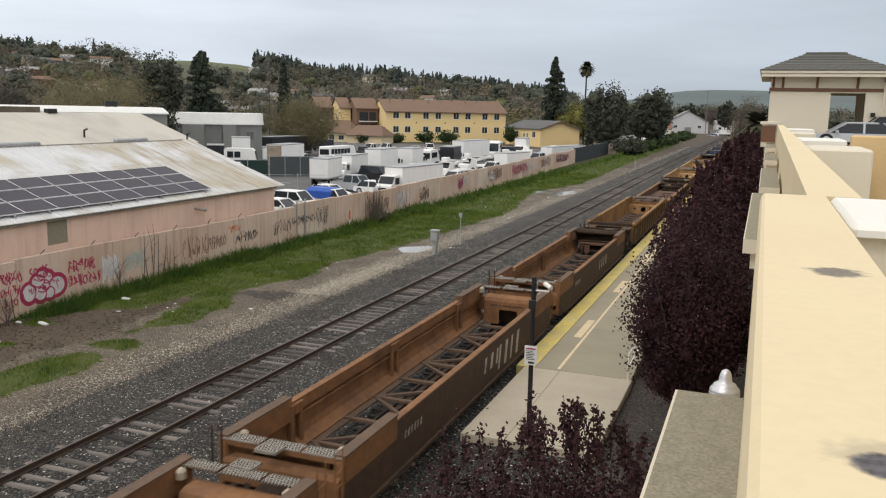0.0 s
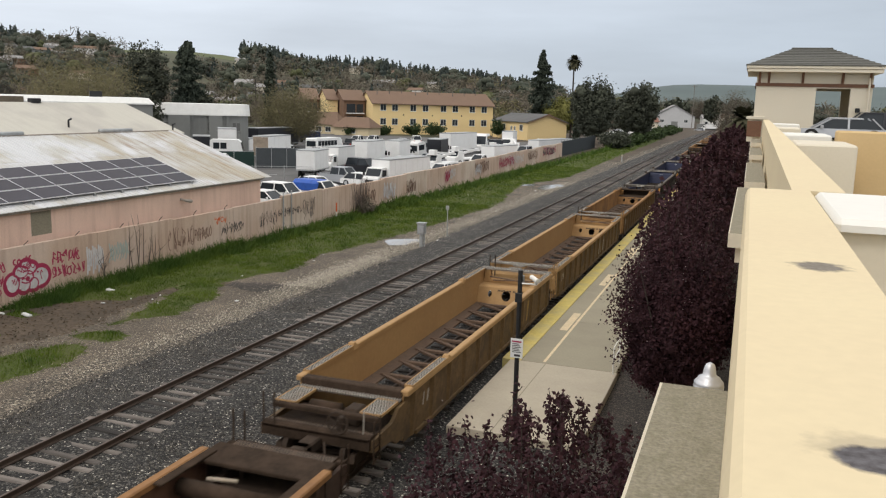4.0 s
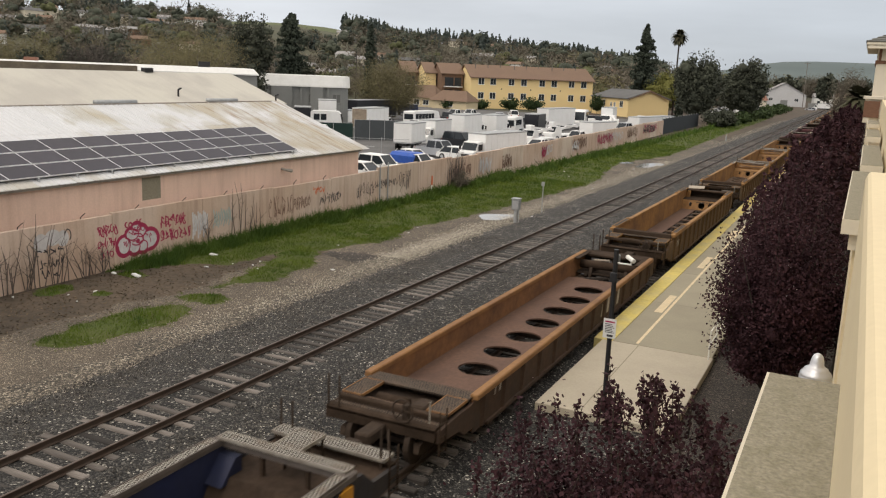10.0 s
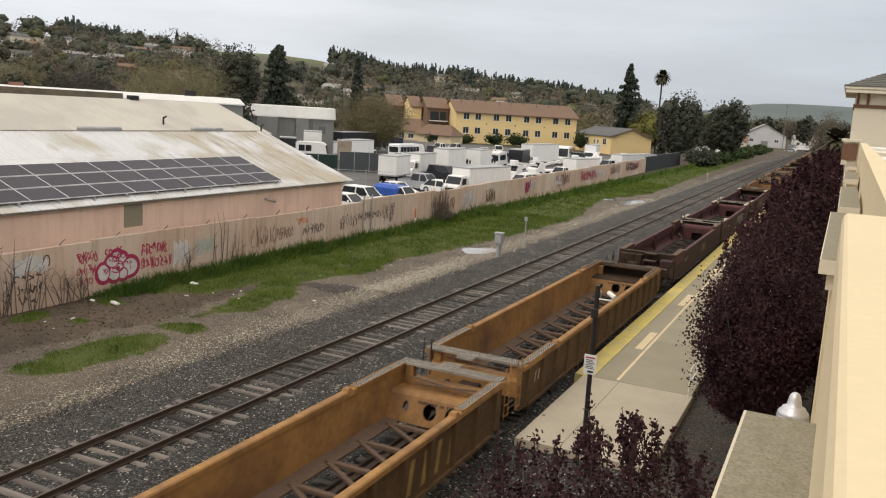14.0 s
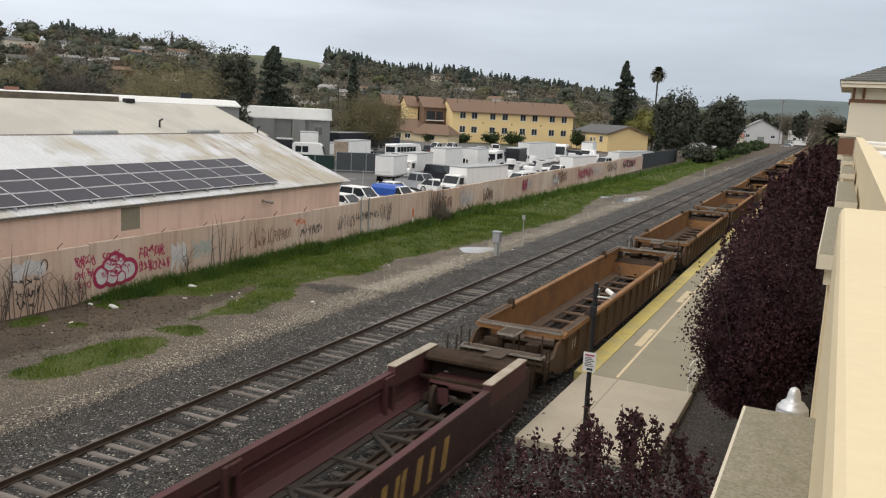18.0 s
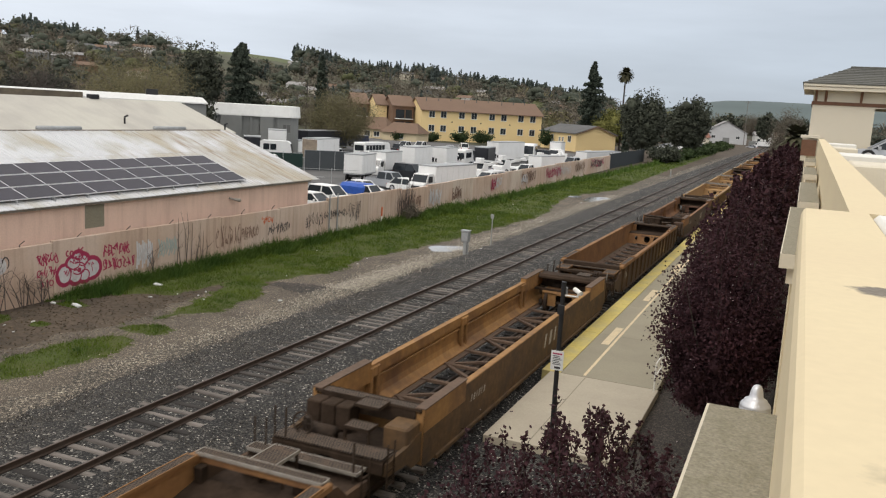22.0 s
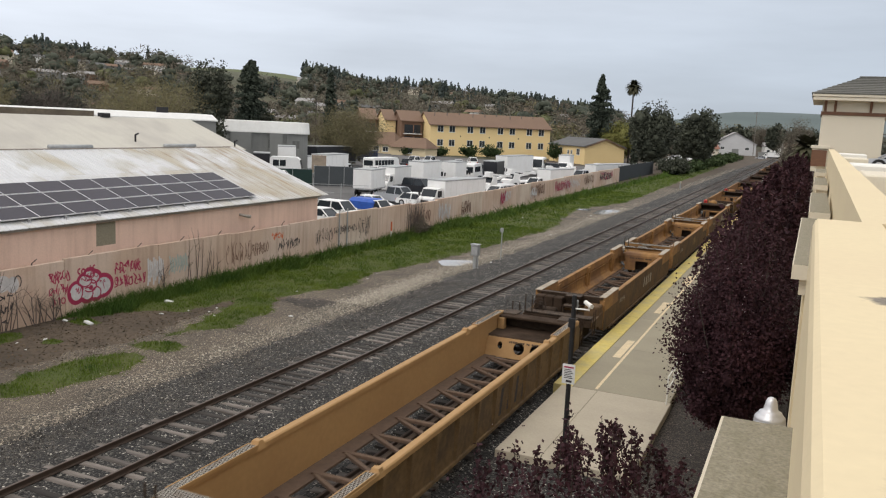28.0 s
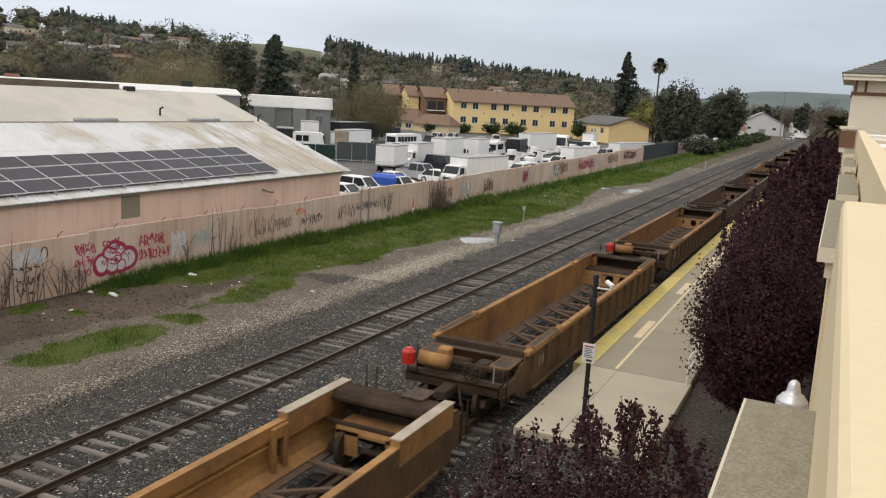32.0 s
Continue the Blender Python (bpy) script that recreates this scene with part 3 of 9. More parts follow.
class Shape:
    """Vertices and faces that are gathered for one mesh."""

    def __init__(self):
        self.v, self.f = [], []

    def add(self, vs, fs):
        k = len(self.v)
        self.v += [tuple(v) for v in vs]
        self.f += [tuple(i + k for i in f) for f in fs]
        return self

    def box(self, x0, x1, y0, y1, z0, z1, c=0.0):
        """A box; c: width of the bevel along its upper edges and corners."""
        if c <= 0:
            vs = [(x, y, z) for z in (z0, z1) for y in (y0, y1) for x in (x0, x1)]
            return self.add(vs, [(0, 2, 3, 1), (4, 5, 7, 6), (0, 1, 5, 4), (2, 6, 7, 3), (0, 4, 6, 2), (1, 3, 7, 5)])
        c = min(c, (x1 - x0) * 0.45, (y1 - y0) * 0.45, (z1 - z0) * 0.45)
        ring = lambda i, z: [(x0 + i, y0 + c, z), (x0 + c, y0 + i, z), (x1 - c, y0 + i, z), (x1 - i, y0 + c, z), (x1 - i, y1 - c, z), (x1 - c, y1 - i, z),
                             (x0 + c, y1 - i, z), (x0 + i, y1 - c, z)]
        top = [(x0 + c, y0 + c, z1), (x0 + c, y0 + c, z1), (x1 - c, y0 + c, z1), (x1 - c, y0 + c, z1), (x1 - c, y1 - c, z1), (x1 - c, y1 - c, z1),
               (x0 + c, y1 - c, z1), (x0 + c, y1 - c, z1)]
        vs = ring(0, z0) + ring(0, z1 - c) + [(x0 + c, y0 + c, z1), (x1 - c, y0 + c, z1), (x1 - c, y1 - c, z1), (x0 + c, y1 - c, z1)]
        fs = [tuple(range(7, -1, -1))] + [(i, (i + 1) % 8, 8 + (i + 1) % 8, 8 + i) for i in range(8)]
        fs += [(8, 9, 16), (9, 10, 17, 16), (10, 11, 17), (11, 12, 18, 17), (12, 13, 18), (13, 14, 19, 18), (14, 15, 19), (15, 8, 16, 19), (16, 17, 18, 19)]
        return self.add(vs, fs)

    def beam(self, a, b, w, h=None, up=(0, 0, 1)):
        """A bar of w by h from a to b."""
        a, b, h = Vector(a), Vector(b), h or w
        d = (b - a).normalized()
        s = d.cross(Vector(up))
        s = (s if s.length > 1e-4 else d.cross(Vector((1, 0, 0)))).normalized() * w / 2
        u = s.cross(d).normalized() * h / 2
        vs = [p + i * s + j * u for p in (a, b) for i, j in ((-1, -1), (1, -1), (1, 1), (-1, 1))]
        return self.add(vs, [(3, 2, 1, 0), (4, 5, 6, 7), (0, 1, 5, 4), (1, 2, 6, 5), (2, 3, 7, 6), (3, 0, 4, 7)])

    def tube(self, a, b, r0, r1=None, n=8):
        a, b, r1 = Vector(a), Vector(b), r0 if r1 is None else r1
        d = (b - a).normalized()
        s = d.cross(Vector((0, 0, 1)))
        s = (s if s.length > 1e-3 else Vector((1, 0, 0))).normalized()
        u = s.cross(d)
        vs = [p + (s * math.cos(k * 2 * math.pi / n) + u * math.sin(k * 2 * math.pi / n)) * r for p, r in ((a, r0), (b, r1)) for k in range(n)]
        return self.add(vs, [tuple(range(n)), tuple(range(2 * n - 1, n - 1, -1))] + [(k, n + k, n + (k + 1) % n, (k + 1) % n) for k in range(n)])

    def lathe(self, rows, n=14, at=(0, 0, 0)):
        """A turned form from rows of radius, height."""
        vs = [(at[0] + r * math.cos(k * 2 * math.pi / n), at[1] + r * math.sin(k * 2 * math.pi / n), at[2] + z) for r, z in rows for k in range(n)]
        fs = [(i * n + k, i * n + (k + 1) % n, (i + 1) * n + (k + 1) % n, (i + 1) * n + k) for i in range(len(rows) - 1) for k in range(n)]
        return self.add(vs, fs + [tuple(range(n - 1, -1, -1)), tuple(range((len(rows) - 1) * n, len(rows) * n))])

    def sweep(self, outline, y0, y1):
        """An outline in x, z drawn out along y."""
        n = len(outline)
        vs = [(x, y, z) for y in (y0, y1) for x, z in outline]
        return self.add(vs, [tuple(range(n)), tuple(range(2 * n - 1, n - 1, -1))] + [(k, n + k, n + (k + 1) % n, (k + 1) % n) for k in range(n)])

    def holed(self, x0, x1, z0, z1, y, thick, holes, n=10):
        """An upright plate across x with oval holes (x, z, rx, rz), in one connected mesh."""
        c = holes[0][1]
        cols = [(x0, c, c)]
        for hx, hz, rx, rz in sorted(holes):
            for k in range(n + 1):
                p = math.pi * (1 - k / n)
                d = rz * math.sin(p) if 0 < k < n else 0.0
                cols.append((hx + rx * math.cos(p), hz - d, hz + d))
        cols.append((x1, c, c))
        vs, ids = [], []
        for x, zl, zh in cols:
            ring = []
            for yy in (y, y + thick):
                a = len(vs)
                vs += [(x, yy, z0), (x, yy, zl), (x, yy, z1)]
                if zh > zl:
                    vs.append((x, yy, zh))
                ring.append((a, a + 1, a + 3 if zh > zl else a + 1, a + 2))
            ids.append(ring)
        fs = []
        for (p, q), (r, t) in zip(ids[:-1], ids[1:]):
            fs += [(p[0], r[0], r[1], p[1]), (p[2], r[2], r[3], p[3]), (q[1], t[1], t[0], q[0]), (q[3], t[3], t[2], q[2]), (q[0], t[0], r[0], p[0]), (p[3], r[3], t[3], q[3])]
            if p[1] != p[2] or r[1] != r[2]:
                fs += [(p[1], r[1], t[1], q[1]), (q[2], t[2], r[2], p[2])]
        for p, q in (ids[0], ids[-1]):
            fs += [(p[0], p[1], q[1], q[0]), (p[2], p[3], q[3], q[2])]
        return self.add(vs, fs)

    def turned(self, m, start=0):
        self.v[start:] = [tuple(m @ Vector(v)) for v in self.v[start:]]
        return self

    def make(self, name, material, parent=None, label="", smooth=False):
        return obj(name, self.v, self.f, material, parent, label, smooth)


def quads(centres, sizes, rng, flat=0.0, slim=0.55):
    """Small leaves: one quad each, turned at random. Returns vertices and faces."""
    n = len(centres)
    a = rng.normal(size=(n, 3))
    a[:, 2] *= 1 - flat
    a /= np.linalg.norm(a, axis=1)[:, None]
    b = np.cross(a, rng.normal(size=(n, 3)))
    b /= np.linalg.norm(b, axis=1)[:, None] + 1e-9
    s = np.asarray(sizes).reshape(-1, 1)
    p = np.stack([centres - a * s, centres + b * s * slim, centres + a * s, centres - b * s * slim], 1).reshape(-1, 3)
    return p, np.arange(4 * n).reshape(-1, 4)


GOLD = (1 + 5 ** 0.5) / 2
ICO = np.array([(-1, GOLD, 0), (1, GOLD, 0), (-1, -GOLD, 0), (1, -GOLD, 0), (0, -1, GOLD), (0, 1, GOLD), (0, -1, -GOLD), (0, 1, -GOLD), (GOLD, 0, -1), (GOLD, 0, 1), (-GOLD, 0, -1), (-GOLD, 0, 1)]) / 1.9
ICO_F = np.array([(0, 11, 5), (0, 5, 1), (0, 1, 7), (0, 7, 10), (0, 10, 11), (1, 5, 9), (5, 11, 4), (11, 10, 2), (10, 7, 6), (7, 1, 8), (3, 9, 4), (3, 4, 2), (3, 2, 6), (3, 6, 8), (3, 8, 9), (4, 9, 5), (2, 4, 11), (6, 2, 10), (8, 6, 7), (9, 8, 1)])


def lumps(centres, radii, g):
    """Uneven clumps of foliage. Returns vertices and triangles."""
    n = len(centres)
    v = ICO[None] * g.uniform(0.62, 1.25, (n, 12, 1)) * np.asarray(radii)[:, None, :] + np.asarray(centres)[:, None, :]
    return v.reshape(-1, 3), (ICO_F[None] + 12 * np.arange(n)[:, None, None]).reshape(-1, 3)


def joined(*sets):
    """Several sets of vertices and faces as one set of triangles."""
    vs, fs, k = [], [], 0
    for v, f in sets:
        if f.shape[1] == 4:
            f = np.concatenate([f[:, [0, 1, 2]], f[:, [0, 2, 3]]])
        vs.append(v)
        fs.append(f + k)
        k += len(v)
    return np.vstack(vs), np.vstack(fs)


def leaf_mesh(name, p, f, material, parent=None, label=""):
    me = bpy.data.meshes.new(name)
    me.vertices.add(len(p))
    me.vertices.foreach_set("co", np.asarray(p, dtype=np.float32).ravel())
    me.loops.add(f.size)
    me.loops.foreach_set("vertex_index", f.ravel().astype(np.int32))
    me.polygons.add(len(f))
    me.polygons.foreach_set("loop_start", np.arange(0, f.size, f.shape[1], dtype=np.int32))
    me.polygons.foreach_set("loop_total", np.full(len(f), f.shape[1], dtype=np.int32))
    me.update(calc_edges=True)
    me.materials.append(M[material])
    ob = new(name, me)
    if parent is not None:
        ob.parent = parent
    if label:
        ob["label"] = label
    return ob


# ---- ground, tracks, platform ----
rng = np.random.default_rng(7)
GROUND = -0.5


def smooth(a, b, x):
    t = np.clip((np.asarray(x, float) - a) / (b - a), 0, 1)
    return t * t * (3 - 2 * t)


def fbm(x, y, s):
    return noise.fractal((x * s, y * s, 3.1), 0.9, 2.0, 4)


def land(x, y):
    """Height of the land: flat by the tracks, wooded hills to the left, a far ridge ahead."""
    r, a = math.hypot(x, y), math.degrees(math.atan2(-x, y))
    rise = float(np.interp(a, [-180, -5, 8, 11, 14, 17, 20, 26, 29, 32, 35, 38, 41, 44, 50, 70, 110, 180], [0.0, 0.0, 0.005, 0.014, 0.025, 0.031, 0.035, 0.041, 0.043, 0.0485, 0.058, 0.06, 0.058, 0.0555, 0.056, 0.056, 0.02, 0.0]))
    z = rise * 880 * float(smooth(240, 900, r)) * (1 + 0.1 * fbm(x, y, 0.004))
    far = float(np.interp(a, [-180, -70, -40, 0, 4, 6, 9, 14, 180], [0.0, 40.0, 85.0, 84.0, 84.0, 74.0, 40.0, 0.0, 0.0]))
    z += far * float(smooth(1700, 2800, r)) * (1 + 0.06 * fbm(x, y, 0.0016))
    return GROUND + z


def ground():
    radii = np.concatenate([[0.0], np.geomspace(6, 4700, 76)])
    steps, vs = 220, []
    for r in radii:
        for k in range(steps):
            a = k * 2 * math.pi / steps
            x, y = -r * math.sin(a), r * math.cos(a)
            vs.append((x, y, land(x, y)))
    fs = [(i * steps + k, i * steps + (k + 1) % steps, (i + 1) * steps + (k + 1) % steps, (i + 1) * steps + k) for i in range(len(radii) - 1) for k in range(steps)]
    ob = obj("ground", vs, fs, "dirt", smooth=True)
    ob.data.materials.append(M["hill"])
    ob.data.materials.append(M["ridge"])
    ob.data.materials.append(M["town"])
    for p in ob.data.polygons:
        c = p.center
        r, a = math.hypot(c.x, c.y), math.degrees(math.atan2(-c.x, c.y))
        bald = r > 715 and (32.5 < a < 41 or 51 < a < 53.5)
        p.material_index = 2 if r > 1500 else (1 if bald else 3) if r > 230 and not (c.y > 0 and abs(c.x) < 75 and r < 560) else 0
    return tagged(ob, "bare dirt ground rising to green wooded hills", "ground", kind="structure")


ground()
MAIN, PASSING = -15.85, -9.28


def ballast_bed():
    cols = [-20.6, -19.7, -18.6, -17.6, -17.15, -16.75, -16.4, -15.85, -15.3, -14.95, -14.55, -14.1, -13.3, -12.4, -11.4, -10.6, -10.03, -9.28, -8.5, -7.9, -7.45]
    tops = [-0.56, -0.45, -0.31, -0.2, -0.178, -0.19, -0.185, -0.19, -0.185, -0.19, -0.178, -0.2, -0.3, -0.33, -0.3, -0.22, -0.21, -0.22, -0.21, -0.28, -0.42]
    ys = np.concatenate([np.arange(-40, 6, 2.0), np.arange(6, 75, 0.3), np.arange(75, 150, 1.0), np.arange(150, 900, 6.0)])
    vs = [(x, y, z + 0.035 * fbm(x, y, 0.9) + 0.022 * fbm(x, y, 2.7)) for y in ys for x, z in zip(cols, tops)]
    n = len(cols)
    fs = [(j * n + i, j * n + i + 1, (j + 1) * n + i + 1, (j + 1) * n + i) for j in range(len(ys) - 1) for i in range(n - 1)]
    return tagged(obj("ballast_bed", vs, fs, "ballast", smooth=True), "dark grey crushed-stone ballast under two railway tracks", "ballast", kind="structure")


ballast_bed()


def patchy_sheet(name, material, x0, x1, y0, y1, mask, label, high=0.05, cell=0.35):
    """A sheet that shows where mask is above zero and dips under the ground elsewhere."""
    xs, ys = np.arange(x0, x1, cell), np.arange(y0, y1, cell)
    n = len(xs)
    vs = [(x, y, GROUND + max(-0.08, min(high, mask(x, y) * 0.08)) + 0.012 * fbm(x, y, 2.0)) for y in ys for x in xs]
    fs = [(j * n + i, j * n + i + 1, (j + 1) * n + i + 1, (j + 1) * n + i) for j in range(len(ys) - 1) for i in range(n - 1)]
    fs = [f for f in fs if max(vs[i][2] for i in f) > GROUND - 0.05]
    return tagged(obj(name, vs, fs, material, smooth=True), label, name.replace("_", " "), kind="structure")


def sand_mask(x, y):
    return min(x + 25.2 + 1.2 * fbm(x, y, 0.12) + 0.5 * fbm(x, y, 0.8), -20.4 - x)


patchy_sheet("sandy_strip", "sand", -27, -20.2, 8, 150, sand_mask, "sandy brown grit between the grass and the gravel", 0.015)


def gravel_mask(x, y):
    return min(x + 21.6 + 0.8 * fbm(x, y, 0.16) + 0.6 * fbm(x, y, 0.9), -17.9 - x)


patchy_sheet("gravel_verge", "gravel", -23.4, -18.0, 8, 260, gravel_mask, "pale stony gravel beside the ballast", 0.03)


def grass_edge(y):
    return float(np.interp(y, [25, 27, 28.5, 30.2, 30.8, 32.5, 34.6, 35.4, 36.1, 38, 39.7, 42.6, 45.9, 49, 56, 66, 78, 93, 100, 112, 170, 300],
                           [-31.5, -30.1, -29.0, -28.0, -26.6, -26.5, -26.7, -26.0, -24.8, -24.3, -23.2, -23.6, -24.1, -23.4, -22.8, -22.1, -22.0, -24.6, -24.2, -22.2, -23.8, -26]))


def oval(x, y, cx, cy, rx, ry):
    return 1 - math.hypot((x - cx) / rx, (y - cy) / ry)


def tongue(x, y):
    left = float(np.interp(y, [26.4, 29.4, 32.6, 36], [-24.3, -24.9, -25.6, -26.6]))
    right = float(np.interp(y, [26.4, 27.9, 29.8, 33.2, 35.1, 36], [-24.2, -23.65, -22.9, -23.1, -24.3, -24.8]))
    return min(x - left, right - x) if 26 < y < 36.2 else -1.0


def grass_mask(x, y):
    rough = 0.4 * fbm(x, y, 0.35) + 0.3 * fbm(x, y, 1.3)
    bare = 1.3 * oval(x, y, -27.6, 63.0, 1.9, 3.0)
    main = grass_edge(y) - x - max(0.0, bare) * 1.5
    return max(main, tongue(x, y), oval(x, y, -23.3, 25.7, 1.3, 0.8), oval(x, y, -23.4, 21.4, 1.35, 3.5) * 1.3, oval(x, y, -28.6, 26.9, 0.9, 0.6) - 0.25, oval(x, y, -27.2, 23.9, 0.6, 0.45) - 0.3, oval(x, y, -29.2, 23.2, 0.7, 0.9) - 0.15) + rough


patchy_sheet("damp_patch", "mulch", -25.5, -20.5, 34, 38.5, lambda x, y: oval(x, y, -22.7, 36.0, 1.7, 1.3) + 0.3 * fbm(x, y, 0.9), "dark damp patch of dirt beside the grass", 0.022)
patchy_sheet("grass_verge", "turf", -30.1, -19.6, 14, 330, grass_mask, "bright green rough grass on the verge", 0.06)


def grass_blades():
    pts = []
    for y0, y1, n in ((18, 45, 110000), (45, 75, 60000), (75, 130, 36000), (130, 200, 12000), (200, 330, 9000)):
        for x, y, k in zip(rng.uniform(-30.1, -20, n), rng.uniform(y0, y1, n), rng.random(n)):
            m = grass_mask(x, y)
            if m > -0.12 + 0.25 * k:
                clump = 0.5 + 0.5 * fbm(x, y, 0.55) + 0.45 * fbm(x, y, 2.3)
                wall = max(0.0, min(1.0, (-28.2 + 0.9 * fbm(x, y, 0.3) - x) / 1.3)) * min(1.0, max(0.0, (y - 26) / 2))
                edge = min(1.0, max(0.15, m * 1.6))
                pts.append((x, y, k, (0.05 + 0.10 * max(0.0, clump)) * edge + wall * (0.16 + 0.36 * max(0.0, clump)), wall > 0.35 or clump > 0.95))
    for name, tall, wide, material, label in (("grass", False, 0.02, "blade", "short bright green grass blades on the verge"),
                                              ("tall_grass", True, 0.026, "weed", "tall dark green grass and weeds along the yard wall")):
        p = np.array([q[:4] for q in pts if q[4] == tall])
        n = len(p)
        far = 1 + np.clip((p[:, 1] - 30) / 40, 0, 3.2)
        h = p[:, 3] * (0.5 + p[:, 2]) * (0.85 + 0.15 * far)
        a = rng.uniform(0, math.pi, n)
        d = np.stack([np.cos(a), np.sin(a), 0 * a], 1) * (wide * far)[:, None]
        base = np.stack([p[:, 0], p[:, 1], np.full(n, GROUND - 0.02)], 1)
        tip = base + np.stack([rng.normal(0, 0.5, n) * h, rng.normal(0, 0.5, n) * h, h + 0.05], 1)
        v = np.stack([base - d, base + d, tip], 1).reshape(-1, 3)
        tagged(leaf_mesh(name, v, np.arange(3 * n).reshape(-1, 3), material), label, "grass", kind="stuff")


grass_blades()


def rail_outline(x):
    return [(x - 0.07, -0.17), (x + 0.07, -0.17), (x + 0.07, -0.15), (x + 0.012, -0.13), (x + 0.012, -0.04), (x + 0.036, -0.03), (x + 0.036, -0.004),
            (x + 0.028, 0), (x - 0.028, 0), (x - 0.036, -0.004), (x - 0.036, -0.03), (x - 0.012, -0.04), (x - 0.012, -0.13), (x - 0.07, -0.15)]


def track(name, x, first, last, label):
    t = thing(name, label, "railway track", kind="structure")
    for s in (-1, 1):
        Shape().sweep(rail_outline(x + s * 0.7525), -40, 900).make("rail", "rail", t)
    tie = Shape().box(-1.3, 1.3, -0.115, 0.115, -0.18, 0.0, 0.02).make("tie", "tie", t).data
    first_tie = t.children[-1]
    rest = Shape()
    y, k = -38.0, 0
    while y < 420:
        m = pose(x + rng.normal(0, 0.09), y + rng.normal(0, 0.03), -0.168 + rng.normal(0, 0.011), 0, 0, rng.normal(0, 1.1))
        if first <= y < last:
            if k == 0:
                first_tie.matrix_basis = m
            else:
                share("tie", tie, t, m)
            k += 1
        else:
            i = len(rest.v)
            rest.box(-1.3, 1.3, -0.115, 0.115, -0.18, 0.0)
            rest.turned(m, i)
        y += 0.55
    tagged(rest.make("far_ties", "tie", t), kind="stuff")
    return t


track("main_track", MAIN, 6, 150, "empty railway track with rusty rails on grey timber ties")
track("passing_track", PASSING, 8, 20, "railway track under the freight train")


def platform():
    top, t = 0.2, thing("platform", "low concrete station platform with a yellow edge strip", "platform", kind="structure")
    y, k = 20.8, 0
    Shape().box(-7.2, -3.5, 20.8, 27.45, -0.5, top, 0.015).make("slab", "concrete", t)
    y = 27.47
    while y < 150:
        n = 6.1
        Shape().box(-6.83, -3.55, y, y + n - 0.008, -0.5, top, 0.006).make("slab", "concrete2", t)
        Shape().box(-7.5, -6.85, y, y + n - 0.02, -0.5, top + 0.004, 0.012).make("edge_strip", "tactile", t, "worn yellow tactile edge strip")
        y += n
    Shape().box(-6.08, -5.98, 27.6, 148, top + 0.002, top + 0.006).make("line", "line", t)
    y = 32.0
    while y < 140:
        Shape().box(-6.45, -6.15, y, y + 3.0, top + 0.002, top + 0.007).make("line", "line", t)
        y += 9.2
    Shape().box(-5.955, -5.925, 20.9, 27.4, top + 0.002, top + 0.005).make("joint", "ledge", t)
    return t


platform()
tagged(Shape().box(-3.5, 0.0, -30, 160, -0.6, -0.05).make("planting_strip", "mulch"), "dark gravel planting strip beside the platform", "ground", kind="structure")
tagged(Shape().box(-7.2, -3.5, -30, 20.78, -0.6, -0.02).make("trackside_strip", "ballast"), "dark stones beside the track", "ground", kind="structure")


# ---- the yard wall and the yard behind it ----
def wall_x(y):
    return -30.2 - 0.03 * max(0.0, y - 60)


def yard_wall():
    t = thing("yard_wall", "long painted masonry yard wall covered in graffiti", "wall", kind="structure")
    y, k = -20.0, 0
    while y < 152:
        n = 5.9
        pale = 47 < y < 54 or (k % 3 == 1 and y > 66)
        s = Shape()
        h = 2.1 + 0.05 * math.sin(k * 1.7) + (0.12 if 45 < y < 60 else 0)
        s.box(-0.1, 0.1, y, y + n - 0.012, -0.7, h, 0.02)
        ob = s.make("wall_panel", "yardwall2" if pale else "yardwall", t)
        ob.location.x = wall_x(y + 3)
        y += n
        k += 1
    for y in (50.9, 52.0):
        Shape().tube((wall_x(y) + 0.17, y, -0.5), (wall_x(y) + 0.17, y, 2.55), 0.05).make("post", "galv", t)
    for y in (22.4, 25.5, 28.6, 31.7, 34.8, 37.9, 41.0, 44.1):
        x = wall_x(y)
        Shape().beam((x, y, 1.95), (x, y + 0.05, 2.16), 0.03).beam((x, y + 0.04, 2.15), (x + 0.03, y + 0.28, 2.32), 0.025).make("wire_bracket", "black", t, "bent steel wire bracket")
    f = thing("screened_fence", "dark screened chain-link fence at the end of the yard wall", "fence", kind="structure")
    y = 157.1
    while y < 196:
        x = wall_x(y) + (y - 160) * 0.02
        Shape().box(x - 0.03, x + 0.03, y, y + 2.96, -0.5, 2.3).make("screen", "dark_screen", f)
        Shape().tube((x, y, -0.5), (x, y, 2.5), 0.05, n=6).make("post", "galv", f)
        y += 3.0


yard_wall()
lot = [(wall_x(49) - 0.1, 49.3), (wall_x(60) - 0.1, 60), (wall_x(160) - 0.1, 160), (wall_x(196) - 0.3, 205), (-70, 214), (-125, 214), (-125, 120), (-58, 62), (-47, 49.3)]
tagged(Shape().add([(x, y, z) for z in (-0.7, -0.46) for x, y in lot], [tuple(range(8, -1, -1)), tuple(range(9, 18))] + [(k, (k + 1) % 9, 9 + (k + 1) % 9, 9 + k) for k in range(9)]).make("yard_paving", "asphalt"),
       "grey asphalt of the vehicle storage yard", "paving", kind="structure")


